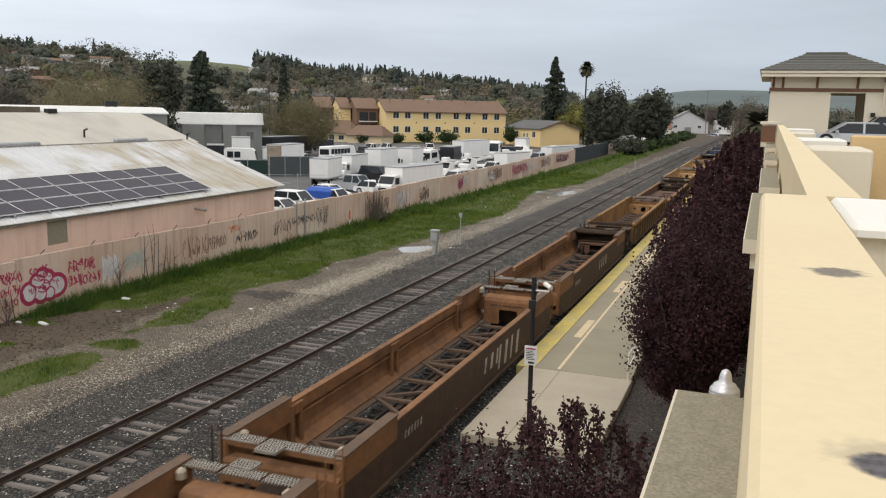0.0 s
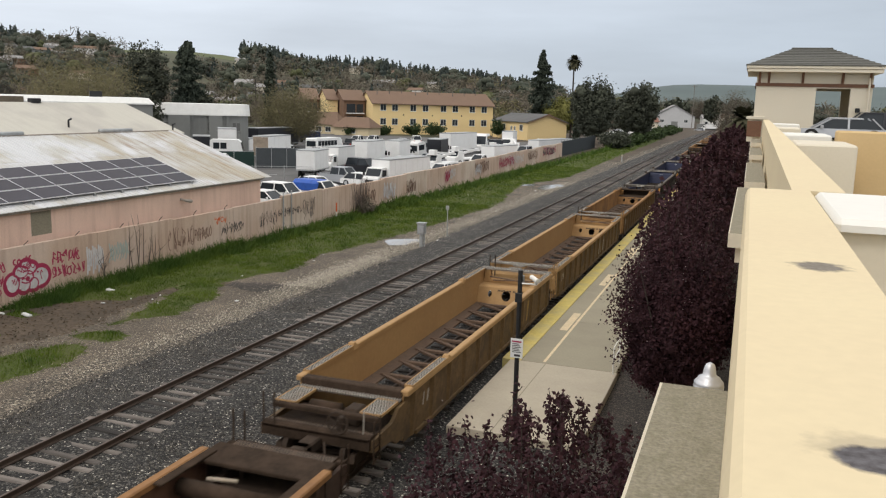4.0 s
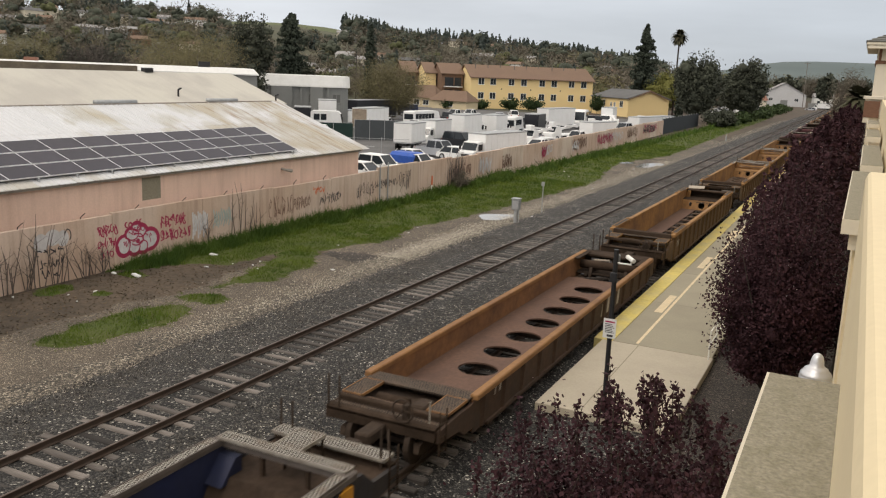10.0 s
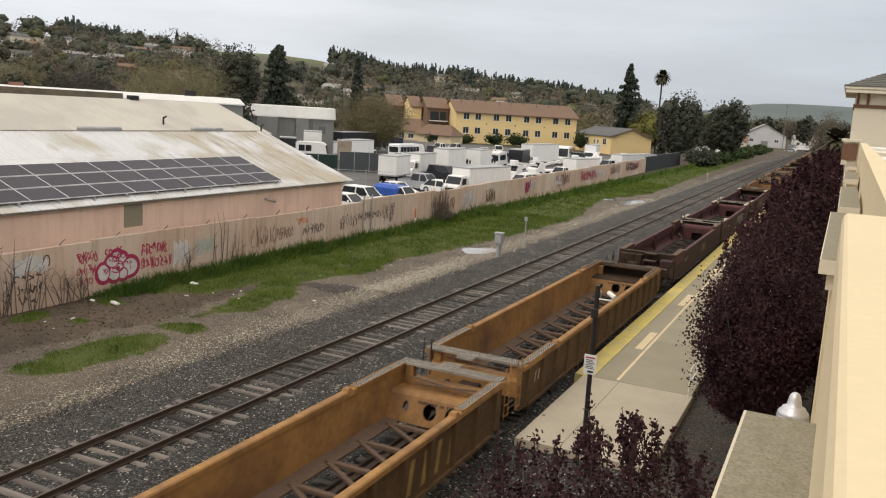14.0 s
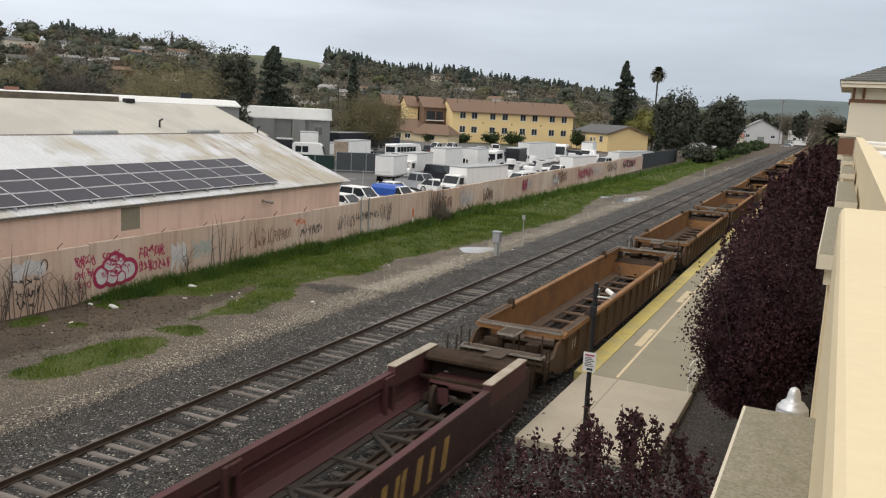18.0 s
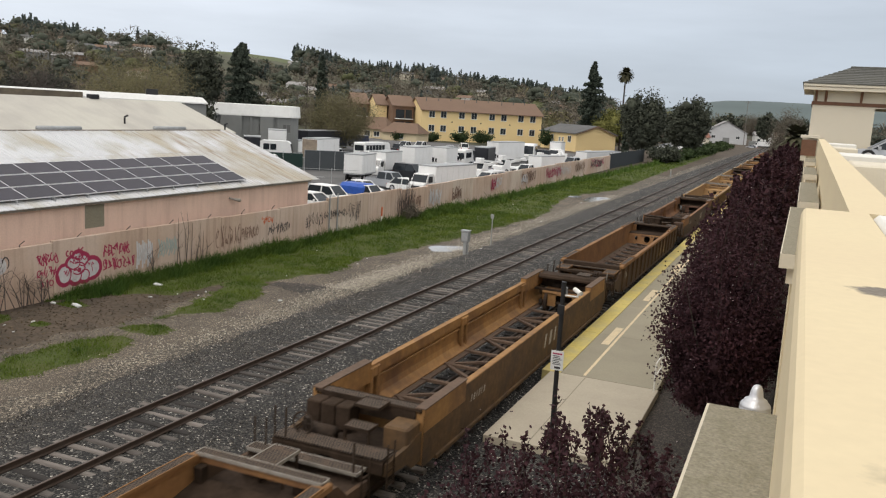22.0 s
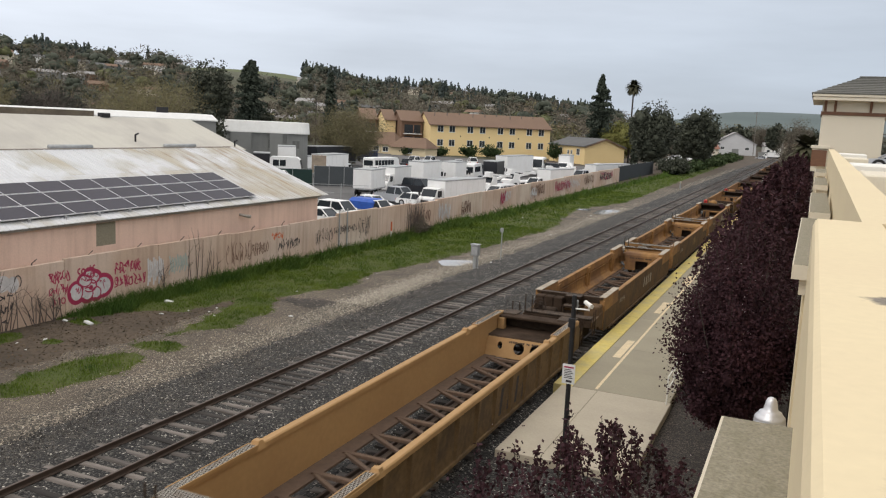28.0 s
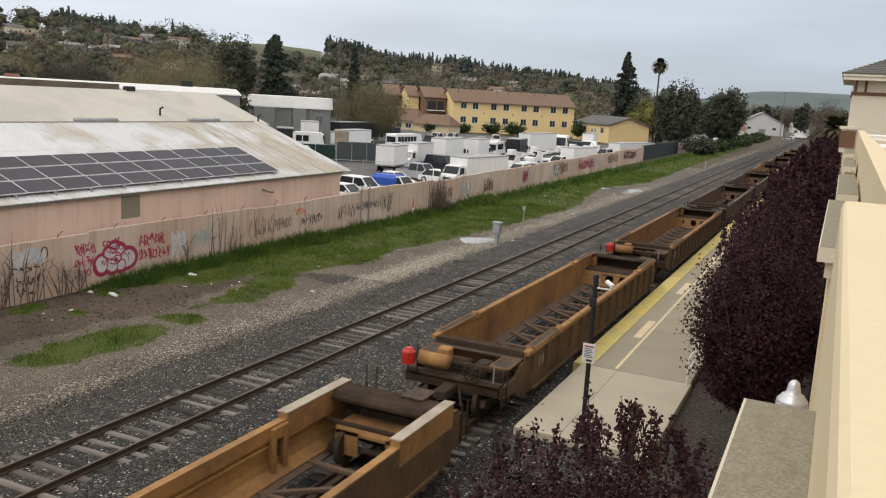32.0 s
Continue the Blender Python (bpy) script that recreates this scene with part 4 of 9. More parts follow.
def pink_building():
    t = thing("pink_building", "long pink painted industrial building with a metal sheet roof", "building")
    y0, y1, xw, xb = -26.0, 49.2, -30.8, -46.2
    k = (6.5 - 3.66) / (38.3 - 30.55)
    Shape().box(xw - 0.2, xw, y0, y1, -0.6, 3.5).make("wall", "pinkwall", t)
    Shape().add([(x, y, z) for y in (y1 - 0.2, y1) for x, z in ((xw - 0.2, -0.6), (xw - 0.2, 3.5), (-38.3, 6.36), (xb, 3.5), (xb, -0.6))],
                [(4, 3, 2, 1, 0), (5, 6, 7, 8, 9), (0, 1, 6, 5), (1, 2, 7, 6), (2, 3, 8, 7), (3, 4, 9, 8), (4, 0, 5, 9)]).make("end_wall", "pinkwall", t)
    Shape().box(xb, xb + 0.2, y0, y1 - 0.2, -0.6, 3.5).make("back_wall", "pinkwall", t)
    g = Shape().box(xw - 0.1, xw + 0.2, y0, y1 + 0.1, 3.5, 3.62, 0.02)
    g.make("gutter", "flashing", t, "weathered roof-edge gutter")
    r = thing("metal_roof", "ribbed metal sheet roof, white coated and rusting", "roof", kind="structure")
    w, j, y = 0.94, 0, y0
    prof = [(0, 0), (0.02, 0.035), (0.06, 0.035), (0.08, 0), (0.3, 0), (0.32, 0.022), (0.35, 0.022), (0.37, 0), (0.6, 0), (0.62, 0.022), (0.65, 0.022), (0.67, 0), (w, 0)]
    n = len(prof)
    while y < y1:
        for (xa, xb, up) in ((-30.5, -35.3, False), (-35.1, -38.3, True)):
            za, zb = (3.64 + (-30.5 - x) * 2.86 / 7.8 + (0.012 if up else 0) for x in (xa, xb))
            vs = [(x, y + a, z + b) for x, z in ((xa, za), (xb, zb)) for a, b in prof] + [(x, y + a, z + b - 0.03) for x, z in ((xa, za), (xb, zb)) for a, b in prof]
            fs = [(i, n + i, n + i + 1, i + 1) for i in range(n - 1)] + [(2 * n + i + 1, 3 * n + i + 1, 3 * n + i, 2 * n + i) for i in range(n - 1)] + [(i, i + 1, 2 * n + i + 1, 2 * n + i) for i in range(n - 1)]
            Shape().add(vs, fs).make("roof_sheet", "roof_sheet", r)
        y += w
        j += 1
    Shape().add([(-38.3, y0, 6.5), (-38.3, y1 + 0.1, 6.5), (xb - 0.2, y1 + 0.1, 3.62), (xb - 0.2, y0, 3.62)], [(0, 1, 2, 3)]).make("back_slope", "sheet_tan", r)
    for a, b in ((21.8, 24.7), (33.7, 36.7), (42.7, 45.6)):
        Shape().tube((-38.3, a, 6.62), (-38.3, b, 6.6), 0.13, n=12).make("ridge_vent", "galv", r, "half-round ridge ventilator", True)
    Shape().box(-38.42, -38.18, y0, y1 + 0.1, 6.47, 6.54, 0.02).make("ridge_cap", "flashing", r)
    # second building behind, with a plain tan roof
    q = thing("rear_building", "plain pale building with a tan metal roof", "building")
    Shape().box(-57, -45.2, y0, 59.8, -0.6, 5.7).make("wall", "sheet_tan", q)
    a = [(-44.9, 5.85), (-51.0, 8.15), (-57.2, 5.85), (-57.2, 5.75), (-51.0, 8.02), (-44.9, 5.75)]
    Shape().sweep(a, y0, 60.0).make("roof", "sheet_tan", q)
    Shape().sweep([(-45.3, 5.7), (-51.0, 8.0), (-56.9, 5.7)], 59.6, 59.8).make("gable", "sheet_tan", q)
    for x, y in ((-46.5, 48.75), (-45.3, 59)):
        z = 5.85 + (-44.9 - x) * 0.377
        Shape().tube((x, y, z - 0.1), (x, y, z + 0.5), 0.07).tube((x, y, z + 0.5), (x, y + 0.3, z + 0.6), 0.07).make("vent_pipe", "black", q)
    Shape().box(-51.25, -50.75, 49.7, 50.6, 8.1, 8.45, 0.05).make("roof_vent", "black", q)
    # solar panels on the front slope
    s = thing("solar_array", "array of dark solar panels on the sheet roof", "solar panels")
    slope = math.degrees(math.atan(k))
    cell = Shape().box(-0.55, 0.55, -0.962, 0.962, 0, 0.012)
    frame_shape = Shape()
    for x0, x1, ya, yb in ((-0.56, 0.56, -0.982, -0.962), (-0.56, 0.56, 0.962, 0.982), (-0.56, -0.545, -0.962, 0.962), (0.545, 0.56, -0.962, 0.962)):
        frame_shape.box(x0, x1, ya, yb, -0.03, 0.018)
    cm, fm = None, None
    for c in range(13):
        for row in range(3):
            x = -31.5 - row * 1.12
            m = pose(x, 41.5 - c * 1.97, 3.64 + (-30.5 - x) * k + 0.17, 0, slope, 0)
            if cm is None:
                a, b = cell.make("panel", "solar", s), None
                cm = a.data
                a.matrix_basis = m
                b = frame_shape.make("panel_frame", "panel_edge", a)
                fm = b.data
            else:
                a = share("panel", cm, s, m)
                b = new("panel_frame", fm)
                b.parent = a
    for c in range(14):
        y = 41.8 - c * 1.97
        Shape().box(-31.0, -30.85, y, y + 0.07, 3.76, 3.95, 0.01).make("clamp", "alu", s)
    for x in (-31.4, -33.6):
        Shape().beam((x, 16.5, 3.64 + (-30.5 - x) * k + 0.09), (x, 41.9, 3.64 + (-30.5 - x) * k + 0.09), 0.05).make("mounting_rail", "alu", s)
    # pipe outlet and patched plaster
    v = thing("wall_spout", "dark pipe spout sticking out of the pink wall", "pipe", (-30.8, 40.6, 3.0))
    Shape().tube((0, 0, 0), (0.35, 0.15, -0.08), 0.07).tube((0.3, 0.12, -0.07), (0.42, 0.5, -0.14), 0.08, 0.1).make("spout", "flashing", v)
    tagged(Shape().box(-30.798, -30.79, 29.7, 30.9, 2.35, 3.45).make("plaster_patch", "ledge"), "grey patch of bare plaster on the pink wall", "wall patch", kind="structure")


pink_building()


# ---- the parking deck and its parapet ----
def deck():
    t = thing("parking_deck", "cream stucco parking structure with an open top deck", "parking structure", kind="structure")
    Shape().box(0.6, 60, -30, 120, 7.1, 7.4).make("deck_slab", "concrete2", t)
    Shape().box(0.02, 0.6, -30, 6.2, -0.6, 7.1).make("lower_wall", "stucco", t)
    Shape().box(0.12, 0.9, 6.2, 120, -0.6, 7.1).make("lower_wall", "stucco", t)
    Shape().sweep([(0.009, 7.1), (0.40, 7.1), (0.40, 8.45), (0.036, 8.45), (0.020, 8.436), (0.009, 8.40)], -30, 5.9).make("parapet", "parapet", t)
    s = Shape()
    a, b = (0.29, 5.9), (0.66, 54.0)
    for (xa, xb, z0, z1) in ((0.0, 0.32, 7.1, 8.45),):
        s.add([(a[0] + xa, a[1], z0), (a[0] + xb, a[1], z0), (b[0] + xb, b[1], z0), (b[0] + xa, b[1], z0),
               (a[0] + xa, a[1], z1), (a[0] + xb, a[1], z1), (b[0] + xb, b[1], z1), (b[0] + xa, b[1], z1)],
              [(3, 2, 1, 0), (4, 5, 6, 7), (0, 1, 5, 4), (1, 2, 6, 5), (2, 3, 7, 6), (3, 0, 4, 7)])
    s.make("parapet", "stucco", t)
    for x0, x1, y0, y1 in ((-0.29, 0.009, -30, 3.87), (-0.12, 0.27, 9.1, 14.7), (-0.02, 0.33, 16.0, 21.9), (0.03, 0.4, 26, 31), (0.05, 0.44, 36, 40)):
        Shape().box(x0, x1, y0, y1, 7.55, 7.698).make("cornice", "stucco2", t)
        Shape().box(x0 + 0.012, x1, y0 + 0.01, y1 - 0.01, 7.698, 7.702).make("cornice_top", "ledge", t, "dirty grey top of the cornice")
        Shape().box(x0 + 0.08, x1, y0 + 0.1, y1 - 0.1, 7.38, 7.55).make("moulding", "stucco2", t)
        Shape().box(x0 + 0.13, x1, y0 + 0.2, y1 - 0.2, -0.6, 7.38).make("pilaster", "stucco", t)
    # cross walls on the deck side of the parapet
    Shape().box(0.43, 3.4, 4.46, 5.8, 7.4, 8.39).make("cross_wall", "stucco2", t)
    Shape().box(0.425, 3.45, 4.40, 5.86, 8.39, 8.452, 0.03).make("wall_cap", "white_cap", t, "white coated wall cap")
    for x0, x1, y0, y1, m in ((0.72, 1.65, 15, 17, "stucco2"), (0.74, 1.75, 21, 23, "white_cap"), (0.8, 1.5, 29, 31, "stucco2"), (1.5, 9.5, 17.05, 17.5, "tan"), (0.85, 1.9, 38, 40, "white_cap")):
        Shape().box(x0, x1, y0, y1, 7.4, 8.63 if m == "tan" else 8.44, 0.03).make("cross_wall", m, t)
    return t


deck()

def tower():
    t = thing("stair_tower", "cream stucco stair tower with a hipped tile roof and brown trim", "tower", (0, 55, 0))
    z0, z1 = 7.1, 11.25
    Shape().box(0.12, 3.45, 0, 0.3, 7.1, z1).box(5.3, 6.45, 0, 0.3, 7.1, z1).box(3.45, 5.3, 0, 0.3, 10.35, z1).box(3.45, 5.3, 0, 0.3, 7.1, 7.9).make("front_wall", "stucco2", t)
    Shape().box(0.12, 0.42, 0.3, 7, 7.1, z1).make("side_wall", "stucco2", t)
    Shape().box(6.15, 6.45, 0.3, 2.4, 7.1, z1).box(6.15, 6.45, 4.6, 7, 7.1, z1).box(6.15, 6.45, 2.4, 4.6, 10.35, z1).make("side_wall", "stucco2", t)
    Shape().box(0.42, 3.3, 6.7, 7, 7.1, z1).box(5.4, 6.15, 6.7, 7, 7.1, z1).box(3.3, 5.4, 6.7, 7, 10.35, z1).make("back_wall", "stucco2", t)
    Shape().box(-0.2, 0.12, -0.1, 0.5, 7.1, 8.45).box(-0.3, 0.75, -0.2, 0.6, 8.45, 8.62, 0.02).make("pier", "stucco2", t)
    Shape().box(-0.22, 0.6, -0.13, -0.1, 7.4, 8.35).make("brown_panel", "trim", t)
    Shape().box(0.05, 6.52, -0.05, -0.003, 10.42, 10.62).box(0.05, 0.117, -0.003, 7, 10.42, 10.62).make("brown_band", "trim", t)
    for x in (0.2, 0.72, 2.6, 4.75, 6.2):
        Shape().add([(x, -0.04, 10.62), (x + 0.14, -0.04, 10.62), (x + 0.14, -0.04, 11.2), (x, -0.04, 11.2), (x, -0.002, 10.62), (x + 0.14, -0.002, 10.62), (x + 0.14, -0.3, 11.25), (x, -0.3, 11.25)],
                    [(0, 1, 2, 3), (4, 7, 6, 5), (0, 4, 5, 1), (1, 5, 6, 2), (2, 6, 7, 3), (3, 7, 4, 0)]).make("bracket", "trim", t)
    Shape().box(-0.45, 6.85, -0.8, 7.8, 11.25, 11.46, 0.04).make("eave", "stucco2", t)
    Shape().box(-0.5, 6.9, -0.86, 7.86, 11.46, 11.62, 0.03).make("gutter", "stucco2", t)
    Shape().tube((6.25, -0.12, 8.2), (6.25, -0.12, 11.4), 0.06).make("downspout", "stucco2", t)
    r = thing("hipped_roof", "hipped roof of grey-green flat tiles", "roof", (0, 55, 0), kind="structure")
    n, lift = 10, 1.22
    x0, x1, y0, y1, in_x = -0.55, 6.95, -0.9, 7.9, 2.65
    for k in range(n):
        a, b = k / n, (k + 1.12) / n
        za, zb = 11.62 + lift * a + 0.05, 11.62 + lift * min(b, 1.0)
        b = min(b, 1.0)
        A = [(x0 + in_x * a, y0 + 4.35 * a), (x1 - in_x * a, y0 + 4.35 * a), (x1 - in_x * a, y1 - 4.35 * a), (x0 + in_x * a, y1 - 4.35 * a)]
        B = [(x0 + in_x * b, y0 + 4.35 * b), (x1 - in_x * b, y0 + 4.35 * b), (x1 - in_x * b, y1 - 4.35 * b), (x0 + in_x * b, y1 - 4.35 * b)]
        for i in range(4):
            j = (i + 1) % 4
            Shape().add([(*A[i], za), (*A[j], za), (*B[j], zb), (*B[i], zb), (*A[i], za - 0.06), (*A[j], za - 0.06), (*B[j], zb - 0.06), (*B[i], zb - 0.06)],
                        [(0, 1, 2, 3), (7, 6, 5, 4), (4, 5, 1, 0), (5, 6, 2, 1), (6, 7, 3, 2), (7, 4, 0, 3)]).make("tile_course", "rooftile", r)
    Shape().box(x0 + in_x - 0.1, x1 - in_x + 0.1, 3.3, 3.65, 12.78, 12.92, 0.05).make("ridge_tiles", "rooftile", r)
    lamp = thing("tower_lamp", "small dark wall lamp on the stair tower", "lamp", (5.75, 54.88, 9.0))
    Shape().box(-0.12, 0.12, -0.12, 0.1, 0, 0.25, 0.03).make("lamp_body", "black", lamp)


tower()


# ---- the freight train: empty container well cars ----
CAR_PAINT = {
    "yellow": surface("yellow_well_paint", (0.325, 0.172, 0.058), 0.75, grain=5, amount=0.22, stain=0.6, stain_amount=0.95, stain_col=(0.135, 0.070, 0.037), bump=0.06),
    "tan": surface("tan_yellow_well_paint", (0.385, 0.235, 0.10), 0.7, grain=7, amount=0.08, stain=0.7, stain_amount=0.45, stain_col=(0.30, 0.165, 0.07), bump=0.06),
    "ochre": surface("ochre_well_paint", (0.26, 0.132, 0.05), 0.75, grain=7, amount=0.14, stain=1.0, stain_amount=0.8, stain_col=(0.14, 0.066, 0.032), bump=0.1),
    "rusty": surface("rusty_orange_paint", (0.225, 0.108, 0.046), 0.8, grain=7, amount=0.18, stain=1.0, stain_amount=0.85, stain_col=(0.095, 0.05, 0.03), bump=0.12),
    "blue": surface("dark_blue_well_paint", (0.013, 0.019, 0.055), 0.55, grain=7, amount=0.15, stain=0.9, stain_amount=0.5, stain_col=(0.03, 0.03, 0.04), bump=0.06),
    "maroon": surface("maroon_well_paint", (0.082, 0.027, 0.029), 0.75, grain=7, amount=0.2, stain=0.9, stain_amount=0.8, stain_col=(0.06, 0.036, 0.028), bump=0.08),
    "brown": surface("brown_well_paint", (0.13, 0.068, 0.042), 0.8, grain=7, amount=0.15, stain=0.9, stain_amount=0.7, stain_col=(0.06, 0.036, 0.027), bump=0.1),
}
# outer sides: grime, and the shade of that side darkened into the colour
HULL = {k: surface(f"grimy_{k}_outer_side_with_shade", tuple(0.42 * c + 0.008 for c in v), 0.85, grain=6, amount=0.28, stain=1.1, stain_amount=0.75, stain_col=(0.045, 0.034, 0.027), bump=0.15)
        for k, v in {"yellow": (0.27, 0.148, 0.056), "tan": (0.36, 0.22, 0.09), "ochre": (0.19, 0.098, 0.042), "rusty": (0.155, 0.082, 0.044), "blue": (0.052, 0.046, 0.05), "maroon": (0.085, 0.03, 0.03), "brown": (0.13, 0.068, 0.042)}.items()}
M["grime"] = surface("grimy_underframe", (0.052, 0.037, 0.027), 0.9, spec=0.12, grain=8, amount=0.25, stain=1.5, stain_amount=0.6, stain_col=(0.03, 0.025, 0.022), bump=0.2)
M["soot_deck"] = surface("sooty_deck", (0.035, 0.024, 0.0165), 0.95, spec=0.1, grain=8, amount=0.25, stain=1.5, stain_amount=0.8, stain_col=(0.075, 0.05, 0.035), bump=0.2)
M["dust"] = surface("dusty_floor_flange", (0.125, 0.082, 0.056), 0.9, grain=8, amount=0.2, stain=1.3, stain_amount=0.6, stain_col=(0.08, 0.055, 0.042), bump=0.15)
M["deck_dust"] = surface("dusty_deck_plate", (0.06, 0.041, 0.029), 0.95, spec=0.1, grain=8, amount=0.25, stain=1.2, stain_amount=0.7, stain_col=(0.02, 0.015, 0.012), bump=0.2)
M["dust_dark"] = surface("dark_floor_beam", (0.05, 0.04, 0.033), 0.95, grain=8, amount=0.2, stain=1.3, stain_amount=0.6, stain_col=(0.03, 0.024, 0.02), bump=0.15)
M["worn_chord"] = surface("worn_grey_chord", (0.12, 0.10, 0.088), 0.8, grain=8, amount=0.2, stain=1.3, stain_amount=0.7, stain_col=(0.055, 0.046, 0.04), bump=0.1)
M["rust_floor"] = surface("rusty_floor_plate", (0.125, 0.07, 0.048), 0.85, grain=8, amount=0.2, stain=1.1, stain_amount=0.6, stain_col=(0.075, 0.045, 0.035), bump=0.15)
M["bright_cap"] = surface("worn_pale_cap", (0.40, 0.345, 0.27), 0.7, 0.1, grain=9, amount=0.15, stain=1.5, stain_amount=0.6, stain_col=(0.2, 0.14, 0.09), bump=0.08)
M["marking"] = surface("faded_white_marking", (0.42, 0.39, 0.34), 0.8, grain=9, amount=0.2, stain=3, stain_amount=0.7, stain_col=(0.2, 0.15, 0.1), bump=0)
WHEEL = Shape().tube((-0.065, 0, 0), (0.065, 0, 0), 0.46, n=20).tube((0.065, 0, 0), (0.1, 0, 0), 0.22, n=12)
SPEED_T, SPEED = [0, 5.5, 10, 16, 21, 27, 32], [20.5, 21.4, 21.4, 20.75, 20.4, 19.1, 19.05]
SHARED = {}


def gone(t):
    """Metres that the train has moved by t seconds."""
    ts = np.linspace(0, t, 200) if t > 0 else np.zeros(2)
    v = np.interp(ts, SPEED_T, SPEED)
    return float(np.sum((v[1:] + v[:-1]) * np.diff(ts)) / 2)


def once(key, make):
    """A mesh that alike pieces share."""
    if key not in SHARED:
        ob = make()
        SHARED[key] = ob.data
        bpy.data.objects.remove(ob)
    return SHARED[key]


def truck(car, y):
    b = Shape().box(-1.0, 1.0, y - 0.18, y + 0.18, 0.42, 0.62, 0.03).make("truck", "grime", car, "dark cast-steel wheel truck")
    for s in (-1, 1):
        prof = [(-1.25, 0.40), (-0.95, 0.30), (-0.5, 0.34), (-0.25, 0.22), (0.25, 0.22), (0.5, 0.34), (0.95, 0.30), (1.25, 0.40), (1.2, 0.6), (0.8, 0.62), (0.35, 0.78), (-0.35, 0.78), (-0.8, 0.62), (-1.2, 0.6)]
        f = Shape().sweep([(a, z) for a, z in prof], s * 1.0 - 0.07, s * 1.0 + 0.07)
        f.v = [(yy, y + x, z) for x, yy, z in f.v]
        f.make("side_frame", "grime", b)
        for d in (-0.89, 0.89):
            me = once("wheel", lambda: WHEEL.make("wheel", "grime"))
            share("wheel", me, b, pose(s * 0.78, y + d, 0.46, 0, 0, 0 if s > 0 else 180))
    for d in (-0.89, 0.89):
        Shape().tube((-0.75, y + d, 0.46), (0.75, y + d, 0.46), 0.08).make("axle", "grime", b)


class End:
    """Builds the parts at one end of a car. x runs across, u from the end into the well; d: +1 at the trailing end."""

    def __init__(self, car, e, d):
        self.car, self.e, self.d = car, e, d

    def p(self, x, u, z):
        return (x, self.e - self.d * u, z)

    def box(self, name, mat, x0, x1, u0, u1, z0, z1, c=0.015, label=""):
        y0, y1 = sorted((self.e - self.d * u0, self.e - self.d * u1))
        return Shape().box(x0, x1, y0, y1, z0, z1, c).make(name, mat, self.car, label)

    def pair(self, name, mat, x0, x1, u0, u1, z0, z1, c=0.015):
        for s in (-1, 1):
            self.box(name, mat, min(s * x0, s * x1), max(s * x0, s * x1), u0, u1, z0, z1, c)

    def tube(self, name, mat, a, b, r, n=6, smooth=False):
        return Shape().tube(self.p(*a), self.p(*b), r, n=n).make(name, mat, self.car, "", smooth)

    def profile(self, name, mat, outline, x0, x1, label=""):
        """An outline in u, z drawn out across the car."""
        n = len(outline)
        vs = [self.p(x, u, z) for x in (x0, x1) for u, z in outline]
        return Shape().add(vs, [tuple(range(n)), tuple(range(2 * n - 1, n - 1, -1))] + [(k, n + k, n + (k + 1) % n, (k + 1) % n) for k in range(n)]).make(name, mat, self.car, label)

    def grate(self, name, mat, x0, x1, u0, u1, z, edge="rim"):
        """A walkway grating in a raised steel rim."""
        g = self.box(name, mat, x0 + 0.02, x1 - 0.02, u0 + 0.02, u1 - 0.02, z - 0.03, z, 0)
        y0, y1 = sorted((self.e - self.d * u0, self.e - self.d * u1))
        Shape().box(x0, x1, y0, y0 + 0.022, z - 0.06, z + 0.012).box(x0, x1, y1 - 0.022, y1, z - 0.06, z + 0.012).box(x0, x0 + 0.022, y0, y1, z - 0.06, z + 0.012).box(x1 - 0.022, x1, y0, y1, z - 0.06, z + 0.012).make("rim", edge, g)
        return g

    def holed(self, mat, u, z0, z1, slant, holes, letters=True):
        """The wall across the well, leaning back, with cut-outs and a row of small dark lettering bars."""
        lean = lambda q: [self.p(x, u + (z1 - z) * slant - y, z) for x, y, z in q.v]
        s = Shape().holed(-1.45, 1.45, z0, z1, 0.0, 0.05, holes)
        s.v = lean(s)
        s.make("bulkhead", mat, self.car)
        if letters:
            t, r = Shape(), random.Random(3)
            for k in range(17):
                if k not in (5, 9, 12):
                    x = -0.55 + k * 0.068
                    t.box(x, x + 0.045, -0.012, -0.004, z1 - 0.15, z1 - 0.085 + 0.012 * r.random())
            t.v = lean(t)
            t.make("lettering", "stencil", self.car, "row of small dark stencilled lettering")


def rail_ladder(k, x, u, z0, z1, mat, wide=0.34):
    s = Shape()
    for q in (u, u - wide):
        s.tube(k.p(x, q, z0), k.p(x, q, z1), 0.022, n=6)
    z = z0 + 0.08
    while z < z1 - 0.2:
        s.tube(k.p(x, u, z), k.p(x, u - wide, z), 0.016, n=5)
        z += 0.32
    s.make("ladder", mat, k.car)


def brake_wheel(k, x, u, z, mat):
    """A spoked hand wheel on an upright shaft."""
    s, n = Shape(), 14
    q = [k.p(x + 0.27 * math.cos(i * 2 * math.pi / n), u, z + 0.27 * math.sin(i * 2 * math.pi / n)) for i in range(n)]
    for i in range(n):
        s.tube(q[i], q[(i + 1) % n], 0.022, n=5)
        if i % 3 == 0:
            s.tube(k.p(x, u, z), q[i], 0.014, n=4)
    s.tube(k.p(x, u, z), k.p(x, u + 0.2, z), 0.05, n=8)
    s.make("brake_wheel", mat, k.car)
    k.box("brake_stand", mat, x - 0.08, x + 0.08, u + 0.1, u + 0.25, 0.95, z + 0.1)


